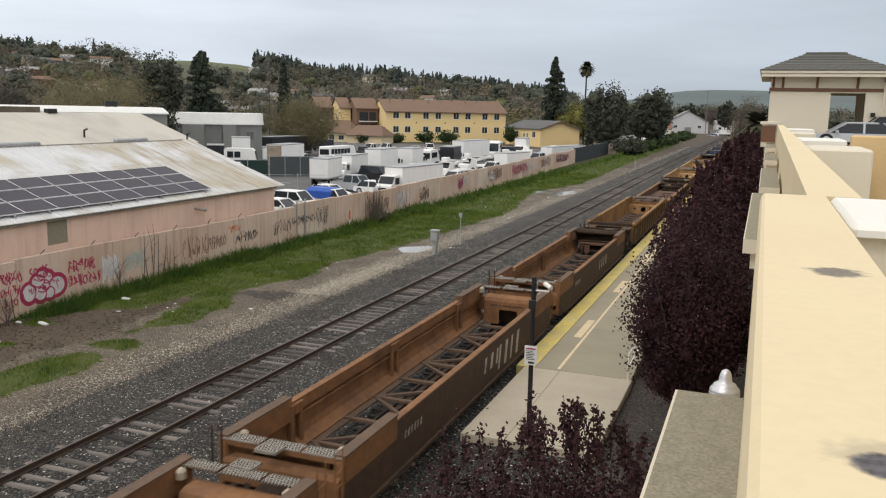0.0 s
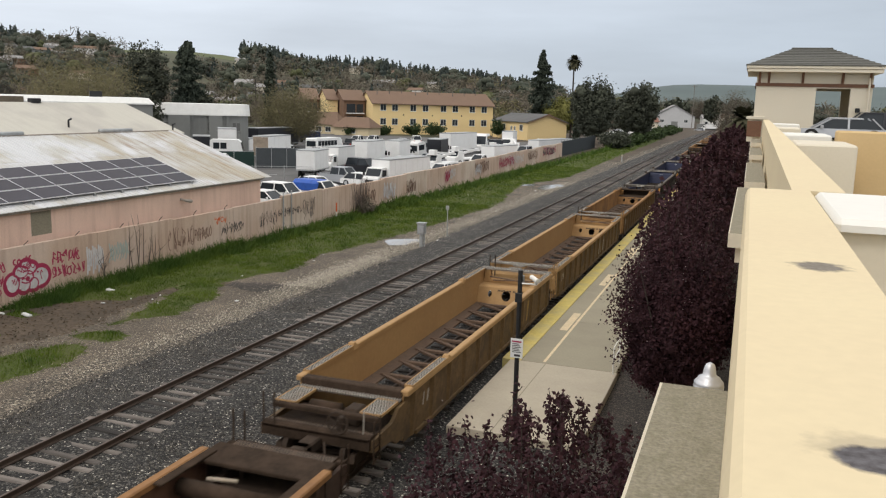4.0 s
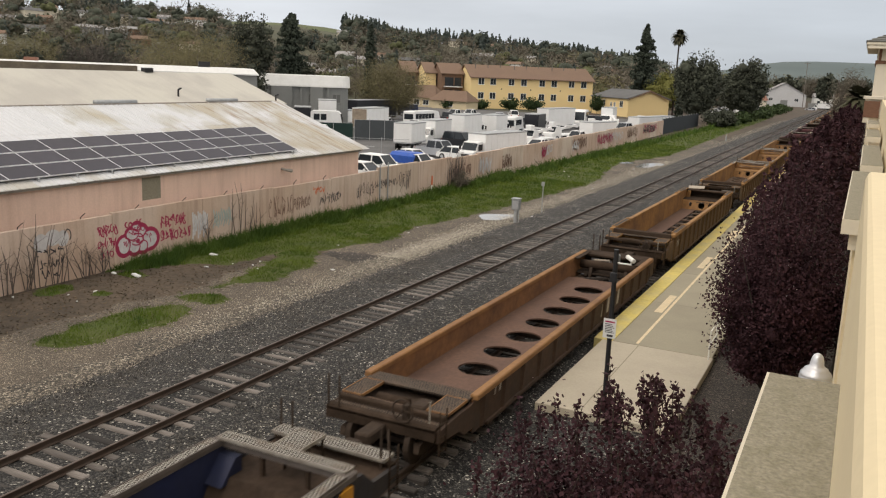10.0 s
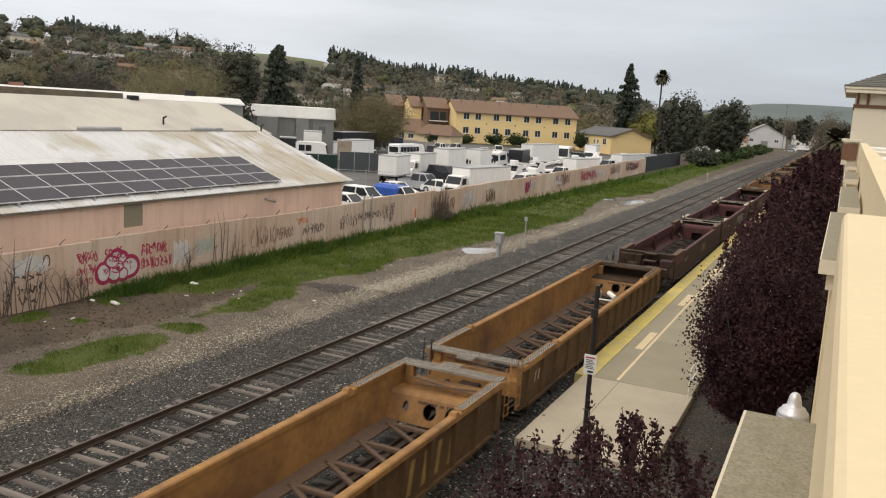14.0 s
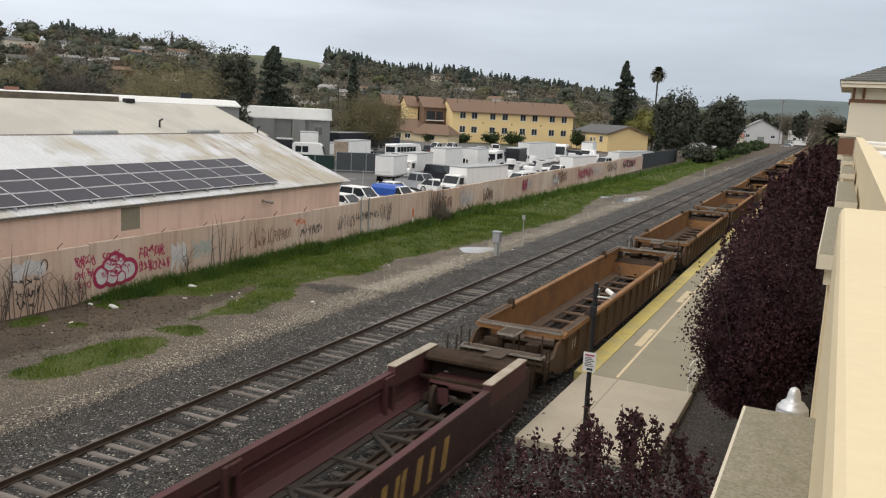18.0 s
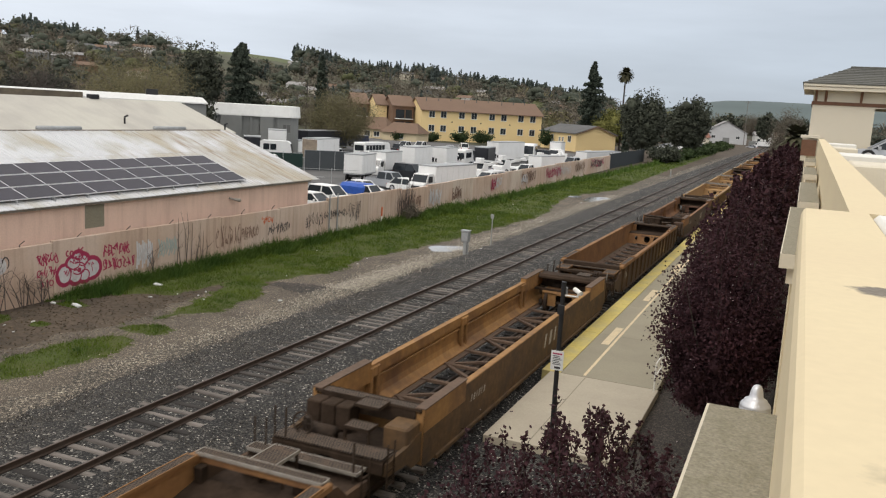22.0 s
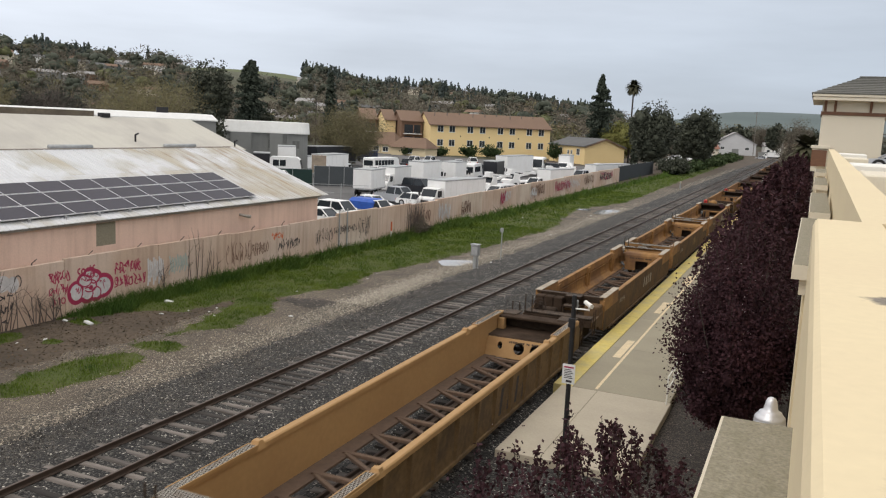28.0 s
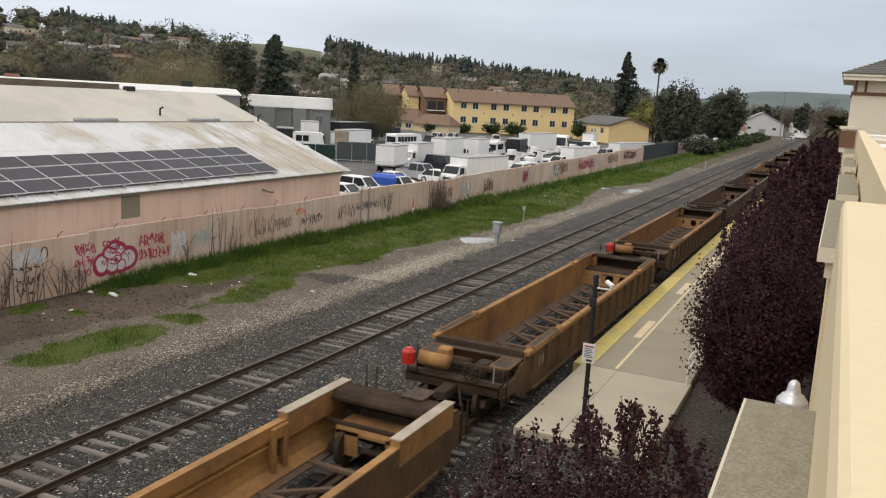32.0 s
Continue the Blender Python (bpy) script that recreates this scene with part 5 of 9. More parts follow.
def coupled(k, m, top, reach):
    """Sill, deck edge and coupler of an end that stands over its own wheels."""
    k.profile("end_sill", m["deck"], [(-reach, 0.78), (-reach, 1.04), (-reach + 0.08, 1.1), (-reach + 0.24, 1.1), (-reach + 0.24, 0.78)], -1.46, 1.46)
    k.box("coupler", "grime", -0.2, 0.2, -reach - 0.75, -reach + 0.4, 0.7, 0.95, 0.04)
    k.tube("air_hose", "grime", (0.3, -reach - 0.05, 0.85), (0.55, -reach - 0.45, 0.5), 0.035)
    for s in (-1, 1):
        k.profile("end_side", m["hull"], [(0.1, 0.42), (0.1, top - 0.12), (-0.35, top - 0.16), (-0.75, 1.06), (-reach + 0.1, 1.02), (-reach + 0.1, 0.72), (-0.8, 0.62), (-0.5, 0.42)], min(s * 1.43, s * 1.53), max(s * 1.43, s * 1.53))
    rail_ladder(k, 1.55, -reach + 0.42, 0.45, 1.5, m["deck"])
    for x in (-1.42, -1.12):
        k.tube("hand_post", "grime", (x, -reach + 0.05, 0.9), (x, -reach + 0.05, 1.86), 0.028)


def end_short(k, style, m, top, gap):
    """Over the shared wheels between two units: gratings close together, with a step plate between."""
    k.box("articulation", "grime", -0.32, 0.32, -gap / 2, 0.1, 0.55, 0.92, 0.04)
    k.profile("end_sill", m["paint"], [(-0.06, 0.7), (-0.06, 1.16), (0.02, 1.27), (0.26, 1.27), (0.32, 1.2), (0.32, 0.7)], -1.47, 1.47)
    k.grate("step_plate", m["grate"], -0.42, 0.12, -0.34, 0.06, top + 0.13)
    rail_ladder(k, 1.56, -0.06, 0.45, 1.95, m["rod"])
    if k.d < 0:
        truck(k.car, k.e - gap / 2)
        for x in (-1.55, -1.3):
            k.tube("hand_post", "grime", (x, -0.25, 0.95), (x, -0.25, 2.05), 0.026)
    else:
        hose = Shape()
        for j in range(7):
            a, b = ((-0.7 + 0.22 * (j + i), -0.1 - 0.12 * math.sin((j + i) * 1.3), 1.1 - 0.14 * math.sin((j + i) * 0.5)) for i in (0, 1))
            hose.tube(k.p(*a), k.p(*b), 0.024, n=5)
        hose.make("air_hose", "rim", k.car)
    if style == "ribbed":
        k.box("end_walkway", m["grate"], -1.5, -0.5, 0.0, 0.36, top + 0.08, top + 0.115, 0.004)
        k.box("end_walkway", m["grate"], -0.44, 0.5, 0.0, 0.36, top + 0.08, top + 0.115, 0.004)
        k.box("end_walkway", m["grate"], 0.56, 1.5, 0.0, 0.36, top + 0.08, top + 0.115, 0.004)
        k.box("walkway_bearer", m["rod"], -1.5, 1.5, 0.03, 0.11, top - 0.06, top + 0.078, 0.01)
        ribbed_face(k, m, top - 0.12, 0.42, 0.95)
        k.pair("corner_casting", "bright_cap", 1.14, 1.34, 0.4, 0.62, top - 0.1, top + 0.12, 0.06)
    else:
        k.grate("end_walkway", m["grate"], -1.56, 1.56, -0.02, 0.4, top + 0.13)
        k.pair("corner_post", m["paint"], 1.12, 1.4, 0.1, 0.34, 1.06, top + 0.07, 0.02)
        if m["rod"] == "grime":
            k.profile("bulkhead", m["paint"], [(0.36, top - 0.16), (0.36, top - 0.06), (0.44, top - 0.06), (0.52, top - 0.2), (0.8, 0.32), (0.74, 0.32)], -1.44, 1.44)
            k.box("plate_label", "sign", -0.25, 0.08, 0.5, 0.53, top - 0.3, top - 0.22, 0)
            return
        k.profile("shelf", m["paint"], [(0.3, 1.0), (0.3, 1.06), (0.94, 1.06), (1.02, 1.0)], -1.44, 1.44, "dusty shelf above the wall of the well")
        k.holed(m["paint"], 1.03, 0.3, 1.0, 0.42, [(-0.9, 0.72, 0.09, 0.14), (-0.15, 0.68, 0.2, 0.22), (0.52, 0.68, 0.2, 0.22)])
        for j, (x0, x1) in enumerate(((-1.1, 0.9), (-0.9, 1.1))):
            k.tube("brake_pipe", "dust", (x0, 0.5 + 0.16 * j, 1.36 - 0.12 * j), (x1, 0.56 - 0.1 * j, 1.22 + 0.1 * j), 0.028)


def ribbed_face(k, m, z, u0, u1):
    """The boxed wall across the older wells: rounded on top, a square opening below, open gaps at its sides."""
    hole, w = (-0.34, 0.42, 0.92), 0.98
    k.profile("bulkhead_top", m["paint"], [(u0, z - 0.06), (u0, z), (u1 - 0.22, z), (u1 - 0.06, z - 0.06), (u1, z - 0.2), (u1, hole[2]), (u1 - 0.05, hole[2]), (u1 - 0.05, z - 0.2), (u1 - 0.1, z - 0.1), (u1 - 0.24, z - 0.06)], -w, w + 0.4)
    k.box("bulkhead", m["paint"], -w, hole[0], u1 - 0.05, u1, 0.32, hole[2], 0)
    k.box("bulkhead", m["paint"], hole[1], w + 0.4, u1 - 0.05, u1, 0.32, hole[2], 0)
    k.pair("gusset", m["paint"], hole[0] - 0.66, hole[0] - 0.6, u0, u1 - 0.05, 0.32, z - 0.06, 0)
    k.box("inner_back", "grime", -0.8, 0.9, u0 - 0.1, u0 - 0.06, 0.3, 1.2, 0)
    t = Shape()
    for i in range(19):
        if i not in (4, 6, 12):
            x = -0.68 + i * 0.072
            t.box(x, x + 0.05, *sorted((k.e - k.d * (u1 + 0.012), k.e - k.d * (u1 + 0.004))), z - 0.4, z - 0.33)
    if z > 1.3:
        t.make("lettering", "stencil", k.car, "row of small dark stencilled lettering")


def end_tee(k, style, m, top):
    """A bar across the well, a plate walkway running out from it, and a low end platform."""
    k.box("end_beam", m["chord"], -1.5, 1.5, -0.02, 0.18, top - 0.1, top + 0.08, 0.02)
    k.grate("end_walkway", m["grate"], -1.52, 1.52, -0.06, 0.24, top + 0.12)
    if style == "ladder":
        k.profile("shelf", m["deck"], [(0.2, 1.1), (0.2, 1.16), (1.05, 1.0), (1.05, 0.95)], -1.44, 1.44)
        k.holed(m["paint"], 1.08, 0.3, 0.97, 0.2, [(-1.1, 0.66, 0.07, 0.09), (-0.2, 0.42, 0.05, 0.05)], False)
        k.pair("corner_post", m["deck"], 1.2, 1.4, 0.2, 0.42, 0.95, top - 0.1)
    else:
        k.profile("bulkhead", "deck_dust" if k.d > 0 else m["paint"], [(0.1, 0.98), (0.1, 1.04), (0.5, 1.04), (0.92, 0.32), (0.86, 0.32)], -1.44, 1.44)
        for x0, x1 in ((-1.44, -1.02), (1.02, 1.44)):
            k.profile("corner_gusset", m["paint"], [(0.1, 1.02), (0.1, top - 0.2), (0.3, top - 0.2), (0.72, 0.9), (0.6, 0.9)], x0, x1)
        k.pair("beam_post", m["deck"], 0.5, 0.58, 0.02, 0.1, 1.0, top - 0.1, 0)
    k.box("end_deck", "deck_dust", -1.42, 1.42, -1.75, 0.2, 0.93, 1.0, 0.01, "dusty brown deck plate over the wheels")
    k.grate("step_plate", m["grate"], -0.42, 0.22, -1.02, -0.06, top + 0.08)
    for x in (-0.38, 0.18):
        for u in (-0.95, -0.45):
            Shape().box(x - 0.025, x + 0.025, *sorted((k.e - k.d * (u - 0.025), k.e - k.d * (u + 0.025))), 1.0, top + 0.03).make("plate_leg", m["deck"], k.car)
    k.grate("platform_walkway", m["grate"], -1.42, 1.42, -1.75, -1.35, 1.24)
    k.pair("walkway_leg", m["deck"], 1.28, 1.38, -1.6, -1.5, 0.98, 1.2, 0)
    coupled(k, m, top, 1.75)
    k.tube("hand_post", "grime", (1.3, -1.4, 1.0), (1.3, -1.4, 1.9), 0.028)
    truck(k.car, k.e + k.d * 0.95)
    if style == "ladder":
        k.tube("air_tank", m["deck"], (-0.95, -0.7, 1.2), (-0.3, -0.7, 1.2), 0.19, 12, True)
        k.box("valve_box", m["deck"], 0.5, 0.95, -0.75, -0.3, 1.0, 1.34)


def end_plate(k, style, m, top):
    """A sooty plate over the wheels behind a shelf and the holed wall of the well."""
    k.box("end_deck", "soot_deck", -1.5, 1.5, -0.06, 0.62, top - 0.06, top + 0.02, 0.02, "sooty plate over the wheels")
    k.pair("deck_walkway", "grate_dark", 0.82, 1.46, -0.45, 0.3, top + 0.035, top + 0.07, 0)
    k.pair("corner_post", m["paint"], 1.16, 1.42, 0.45, 0.72, 1.0, top - 0.06)
    k.profile("shelf", m["deck"], [(0.1, 1.05), (0.1, 1.1), (1.62, 1.06), (1.7, 1.0), (1.6, 1.0)], -1.44, 1.44, "dusty shelf above the wall of the well")
    k.holed(m["paint"], 1.72, 0.3, 1.0, 0.36, [(-0.9, 0.72, 0.09, 0.14), (-0.15, 0.68, 0.21, 0.22), (0.5, 0.68, 0.21, 0.22)])
    k.box("inner_back", "grime", -1.4, 1.4, -0.02, 0.04, 1.0, top - 0.06, 0)
    k.box("platform_walkway", "grate_dark", -1.42, 1.42, -1.0, -0.5, 1.1, 1.14, 0)
    k.tube("air_tank", "grime", (-0.6, -0.3, 1.2), (0.3, -0.3, 1.2), 0.17, 10, True)
    coupled(k, m, top, 1.05)
    truck(k.car, k.e - k.d * 0.15)


def end_frame(k, style, m, top, rear=False):
    """A flat frame of gratings round the open brake gear, a low platform and a hand wheel."""
    z = top - (0.02 if style == "holes" else 0.16)
    if style != "holes":
        k.box("end_beam", "deck_dust", -1.5, 1.5, 0.0, 0.3, top - 0.24, top + 0.06, 0.03)
    k.profile("bulkhead", m["paint"] if style != "holes" else "soot_deck", [(0.1, top - 0.2), (0.34, top - 0.2), (0.62, 0.32), (0.56, 0.32), (0.28, top - 0.26)], -1.44, 1.44)
    k.box("frame_plate", m["grate"], -1.46, 1.46, -0.24, 0.36, z - 0.02, z + 0.02, 0.006)
    for x0, x1 in ((-1.46, -0.88), (0.88, 1.46)):
        k.grate("frame_walkway", m["grate"], x0, x1, -1.32, -0.24, z + 0.03, m["chord"])
    k.box("frame_bar", m["deck"], -1.46, 1.46, -1.5, -1.32, z - 0.1, z + 0.02, 0.03)
    k.tube("air_tank", m["deck"], (-0.75, -0.75, z - 0.22), (0.1, -0.75, z - 0.22), 0.17, 12, True)
    k.box("valve_box", "grime", 0.3, 0.72, -1.05, -0.5, 0.95, z - 0.05, 0.05)
    k.tube("brake_pipe", "dust", (-0.85, -1.1, z - 0.1), (0.85, -1.0, z - 0.16), 0.03)
    k.box("inner_floor", "grime", -1.42, 1.42, -1.5, 0.1, 0.86, 0.92, 0)
    k.grate("platform_walkway", "grate_dark", -1.45, 1.45, -2.0, -1.5, 1.06, m["deck"])
    if not rear:
        brake_wheel(k, 0.62, -1.98, 1.36, "grime")
        k.tube("grab_iron", "rim", (1.2, -1.75, 1.0), (1.2, -1.75, 1.62), 0.022)
    coupled(k, m, top if style == "holes" else top - 0.1, 2.0)
    truck(k.car, k.e + k.d * 0.75)


def end_holes_rear(k, m, top):
    """The low sooty end of a shallow well: a rounded bar over an open pit."""
    k.pair("side_plate", "soot_deck", 1.2, 1.5, 0.0, 1.9, top + 0.02, top + 0.06)
    k.tube("end_tube", "soot_deck", (-1.3, 1.2, 0.9), (1.3, 1.2, 0.9), 0.19, 12, True)
    k.tube("brake_rod", "bright_cap", (-0.8, 0.95, 1.06), (-0.1, 0.9, 1.1), 0.045, 8, True)
    k.box("inner_floor", "grime", -1.42, 1.42, -0.9, 1.4, 0.5, 0.56, 0)
    k.box("end_deck", "soot_deck", -1.48, 1.48, -0.5, 0.5, top - 0.06, top + 0.02, 0.02, "sooty plate over the wheels")
    k.grate("platform_walkway", "grate_dark", -1.3, 1.3, -0.95, -0.5, top - 0.08, m["deck"])
    coupled(k, m, top, 1.0)
    truck(k.car, k.e - k.d * 0.2)


def end_ribbed_rear(k, m, top):
    """A thick sooty plate bridging the end of an older well, dark below it."""
    k.profile("end_deck", "soot_deck", [(-0.1, 1.5), (-0.1, top + 0.02), (0.1, top + 0.12), (0.82, top + 0.12), (0.95, top + 0.02), (0.95, top - 0.06), (0.6, top - 0.06)], -1.3, 1.3, "sooty plate bridging the end of the well")
    k.box("inner_back", "soot_deck", -1.36, 1.36, 0.1, 0.16, 1.0, top, 0)
    # on rusty cars the shade on this face is put in as brown paint
    ribbed_face(k, dict(m, paint=CAR_PAINT["brown"]) if m["paint"] is CAR_PAINT["rusty"] else m, 1.04, 0.4, 1.25)
    k.box("cross_rail", m["deck"], -1.4, 1.4, 1.05, 1.15, 1.0, 1.1, 0.02)
    k.box("deck_walkway", m["grate"], 0.3, 0.9, -0.4, 0.35, top + 0.14, top + 0.175, 0)
    k.box("platform_walkway", "grate_dark", -1.42, 1.42, -0.95, -0.45, 1.1, 1.14, 0)
    k.tube("air_tank", "grime", (-0.9, -0.25, 1.2), (0.0, -0.25, 1.2), 0.18, 10, True)
    k.box("valve_box", "grime", 0.9, 1.35, -0.5, -0.1, 1.0, 1.45)
    coupled(k, m, top, 1.0)
    truck(k.car, k.e - k.d * 0.2)


def end_ribbed_front(k, m, top):
    """A dark grating, a row of blocks, two stepped plates and an open pit before the platform."""
    k.grate("end_walkway", "grate_dark", -1.5, 1.5, 0.0, 0.4, top + 0.12, m["deck"])
    k.box("walkway_bearer", m["deck"], -1.5, 1.5, 0.02, 0.34, top - 0.3, top + 0.06, 0.02)
    k.box("bulkhead", m["paint"], -1.0, 1.36, 0.5, 0.56, 0.32, 1.4, 0)
    for j in range(3):
        k.box("end_block", "soot_deck", -1.42 + 0.42 * j, -1.03 + 0.42 * j, -0.55, -0.02, 1.0, top + 0.02, 0.03)
    k.box("side_box", m["hull"], 0.85, 1.5, -0.78, -0.02, 0.75, top - 0.12, 0.05)
    k.grate("step_plate", m["grate"], -0.1, 0.6, -0.5, 0.12, top + 0.14, m["deck"])
    k.grate("step_plate", m["grate"], 0.0, 0.7, -1.2, -0.7, top - 0.16, m["deck"])
    for x in (0.03, 0.67):
        Shape().box(x - 0.03, x + 0.03, *sorted((k.e + k.d * 1.16, k.e + k.d * 1.1)), 0.95, top - 0.2).make("plate_leg", m["deck"], k.car)
    k.box("inner_floor", "grime", -1.42, 1.42, -1.6, 0.3, 0.86, 0.92, 0)
    k.tube("air_tank", "grime", (-1.0, -1.0, 1.08), (-0.3, -1.0, 1.08), 0.18, 12, True)
    k.box("platform_walkway", "grate_dark", -1.44, 1.44, -1.95, -1.4, 1.12, 1.16, 0)
    coupled(k, m, 1.3, 1.95)
    brake_wheel(k, -0.9, -1.5, 1.4, "grime")
    truck(k.car, k.e + k.d * 0.85)


def slant_bars(name, x, y, z, h, n, pitch, mat, car, label):
    """Plain slanted bars in place of painted lettering."""
    s = Shape()
    for j in range(n):
        q = y + j * pitch
        w = pitch * (0.42 if j % 2 else 0.3)
        s.add([(x, q, z), (x, q + w, z), (x, q + w + h * 0.22, z + h), (x, q + h * 0.22, z + h)], [(0, 1, 2, 3)])
    s.make(name, mat, car, label)


def well_car(style, colour, start, length, gap_front, gap_rear, label, caps=False, extra="", near=True):
    """One car or unit. Its own y runs from its leading end back along the train."""
    car = thing("well_car", label, "freight car", (PASSING, start, 0), group="well cars of the freight train")
    paint, hull, y0, y1 = CAR_PAINT[colour], HULL[colour], 0.0, length
    ribbed = style == "ribbed"
    beam_paint = "dust_dark" if colour in ("blue", "maroon", "brown") else "dust"
    top = {"smooth": 1.57, "ribbed": 1.58, "holes": 1.2, "ladder": 1.57, "half": 1.57}[style]
    chord = CAR_PAINT["ochre"] if style == "holes" else M["worn_chord"] if colour in ("blue", "brown") else paint
    step, thick = 2.75, 0.14
    for s in (-1, 1):
        lo, hi = lambda a, b: min(s * a, s * b), lambda a, b: max(s * a, s * b)
        side = Shape()
        if ribbed:
            # a deep box along the top, the sheet below set back and turned in towards the floor
            side.sweep([(s * 1.50, 0.3), (s * 1.56, 0.3), (s * 1.56, top), (s * 1.37, top), (s * 1.37, top - 0.32), (s * 1.47, top - 0.36), (s * 1.47, 0.74), (s * 1.42, 0.56), (s * 1.26, 0.42), (s * 1.18, 0.38), (s * 1.18, 0.34)][::s], y0, y1)
        else:
            side.sweep([(s * 1.45, 0.3), (s * 1.49, 0.3), (s * 1.49, top), (s * 1.45, top)][::s], y0, y1)
        side.make("side_wall", paint, car)
        o = 1.562 if ribbed else 1.492
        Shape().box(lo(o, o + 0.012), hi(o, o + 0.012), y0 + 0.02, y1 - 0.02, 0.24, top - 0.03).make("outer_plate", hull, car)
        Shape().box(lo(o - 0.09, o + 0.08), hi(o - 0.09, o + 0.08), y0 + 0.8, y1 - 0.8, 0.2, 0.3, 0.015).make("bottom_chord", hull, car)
        Shape().box(lo(0.98, 1.445), hi(0.98, 1.445), y0 + 0.9, y1 - 0.9, 0.27, 0.33).make("floor_flange", beam_paint, car)
        if ribbed:
            ys = (y0 + step + 0.25, (y0 + y1) / 2, y1 - step - 0.25)
            for y in ys:
                b = Shape().box(lo(1.3, 1.47), hi(1.3, 1.47), y - 0.3, y - 0.13, 0.42, top - 0.05, 0.03).box(lo(1.3, 1.47), hi(1.3, 1.47), y + 0.13, y + 0.3, 0.42, top - 0.05, 0.03).box(lo(1.3, 1.46), hi(1.3, 1.46), y - 0.13, y + 0.13, top - 0.34, top - 0.06, 0.02)
                b.make("bracket", paint, car)
                # solid dark plate in place of the shade inside the slot
                Shape().box(lo(1.44, 1.466), hi(1.44, 1.466), y - 0.125, y + 0.125, 0.75, top - 0.35).make("slot", "grime", car, "dark plate standing in for the shade between two bracket plates")
            for a, b in ((ys[0] + 0.32, ys[1] - 0.32), (ys[1] + 0.32, ys[2] - 0.32)):
                Shape().box(lo(1.4, 1.468), hi(1.4, 1.468), a, b, top - 0.5, top - 0.44, 0.015).make("inner_rail", paint, car)
            for ya, yb in ((y0 + 0.02, y0 + step), (y1 - step, y1 - 0.02)):
                q = Shape().sweep([(s * 1.33, 1.12), (s * 1.575, 1.12), (s * 1.575, top + thick), (s * 1.33, top + thick)][::s], ya, yb)
                q.make("raised_end", paint, car)
                Shape().box(lo(1.315, 1.6), hi(1.315, 1.6), ya - 0.01, yb + 0.02, top + thick, top + thick + 0.03, 0.008).make("side_cap", "bright_cap" if caps else "dust", car, "worn pale top plate")
        else:
            Shape().box(lo(1.41, 1.63), hi(1.41, 1.63), y0, y1, top - 0.06, top + 0.085, 0.03).make("top_chord", chord, car)
            if style != "holes":
                for y, q in ((y0 + 3.2, 1), (y1 - (3.3 if gap_rear < 3 or style == "ladder" else 3.9), -1)):
                    tall = 0.3 if style == "ladder" or colour == "blue" else 0.16
                    Shape().add([(s * x, y + v, z) for z, x0, x1, v0 in ((top - 0.05, 1.38, 1.65, 0.17), (top + tall, 1.43, 1.6, 0.08)) for x, v in ((x0, -v0), (x1, -v0), (x1, v0), (x0, v0))],
                                [(3, 2, 1, 0), (4, 5, 6, 7), (0, 1, 5, 4), (1, 2, 6, 5), (2, 3, 7, 6), (3, 0, 4, 7)]).make("guide_lug", "grime" if tall > 0.2 else paint, car)
    if not ribbed and near:
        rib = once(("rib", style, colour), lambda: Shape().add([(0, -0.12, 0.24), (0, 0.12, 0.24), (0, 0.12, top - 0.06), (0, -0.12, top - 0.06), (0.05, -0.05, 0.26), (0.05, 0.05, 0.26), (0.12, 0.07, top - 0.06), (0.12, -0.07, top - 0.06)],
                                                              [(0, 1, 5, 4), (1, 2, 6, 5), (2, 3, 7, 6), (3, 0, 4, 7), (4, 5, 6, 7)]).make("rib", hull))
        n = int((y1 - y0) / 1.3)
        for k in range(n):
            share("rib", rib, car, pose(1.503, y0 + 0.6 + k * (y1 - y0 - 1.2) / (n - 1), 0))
    # floor
    if style in ("ladder", "half"):
        a = -0.98 if style == "ladder" else -0.5
        for x0, x1 in ((-1.44, a), (-a, 1.44)):
            Shape().box(x0, x1, y0 + 1.0, y1 - 1.0, 0.33, 0.38, 0.01).make("floor_plate", "dust" if style == "ladder" else "rust_floor", car, "rusty floor plate")
        m = int((y1 - y0 - 2.6) / 1.62)
        rung = once(("rung", style), lambda: Shape().box(a + 0.002, -a - 0.002, -0.14, 0.14, 0.30, 0.375, 0.012).make("rung", "dust"))
        under = once(("under", style), lambda: Shape().box(a + 0.1, a + 0.2, -0.8, 0.8, 0.16, 0.28).box(-a - 0.2, -a - 0.1, -0.8, 0.8, 0.16, 0.28).beam((a + 0.2, -0.62, 0.2), (-a - 0.2, 0.62, 0.2), 0.07).make("under_brace", "grime"))
        for k in range(m + 1):
            share("rung", rung, car, pose(0, (y0 + y1 - m * 1.62) / 2 + k * 1.62, 0))
            if k < m and near:
                share("under_brace", under, car, pose(0, (y0 + y1 - m * 1.62) / 2 + (k + 0.5) * 1.62, 0))
    elif style == "holes":
        m = 7
        fl = Shape().holed(y0 + 0.3, y1 - 2.4, -1.44, 1.44, 0.0, 0.05, [(y0 + 3.7 + k * 1.84, 0.0, 0.56, 0.6) for k in range(m)], 12)
        fl.v = [(z, x, 0.46 + y) for x, y, z in fl.v]
        fl.make("floor_plate", "rust_floor", car, "rusty floor plate with a row of large openings")
        for k in range(m):
            y = y0 + 3.7 + (k + 0.5) * 1.84
            Shape().box(-1.25, 1.25, y - 0.06, y + 0.06, 0.22, 0.35).make("cross_beam", "grime", car)
        for x0, x1 in ((-1.2, 0.2), (1.2, -0.2)):
            Shape().beam((x0, y1 - 2.4, 0.42), (x1, y1 - 1.2, 0.42), 0.14, 0.08).make("diagonal", "dust_dark", car)
    elif near:
        bay = 1.9 if ribbed else 1.5
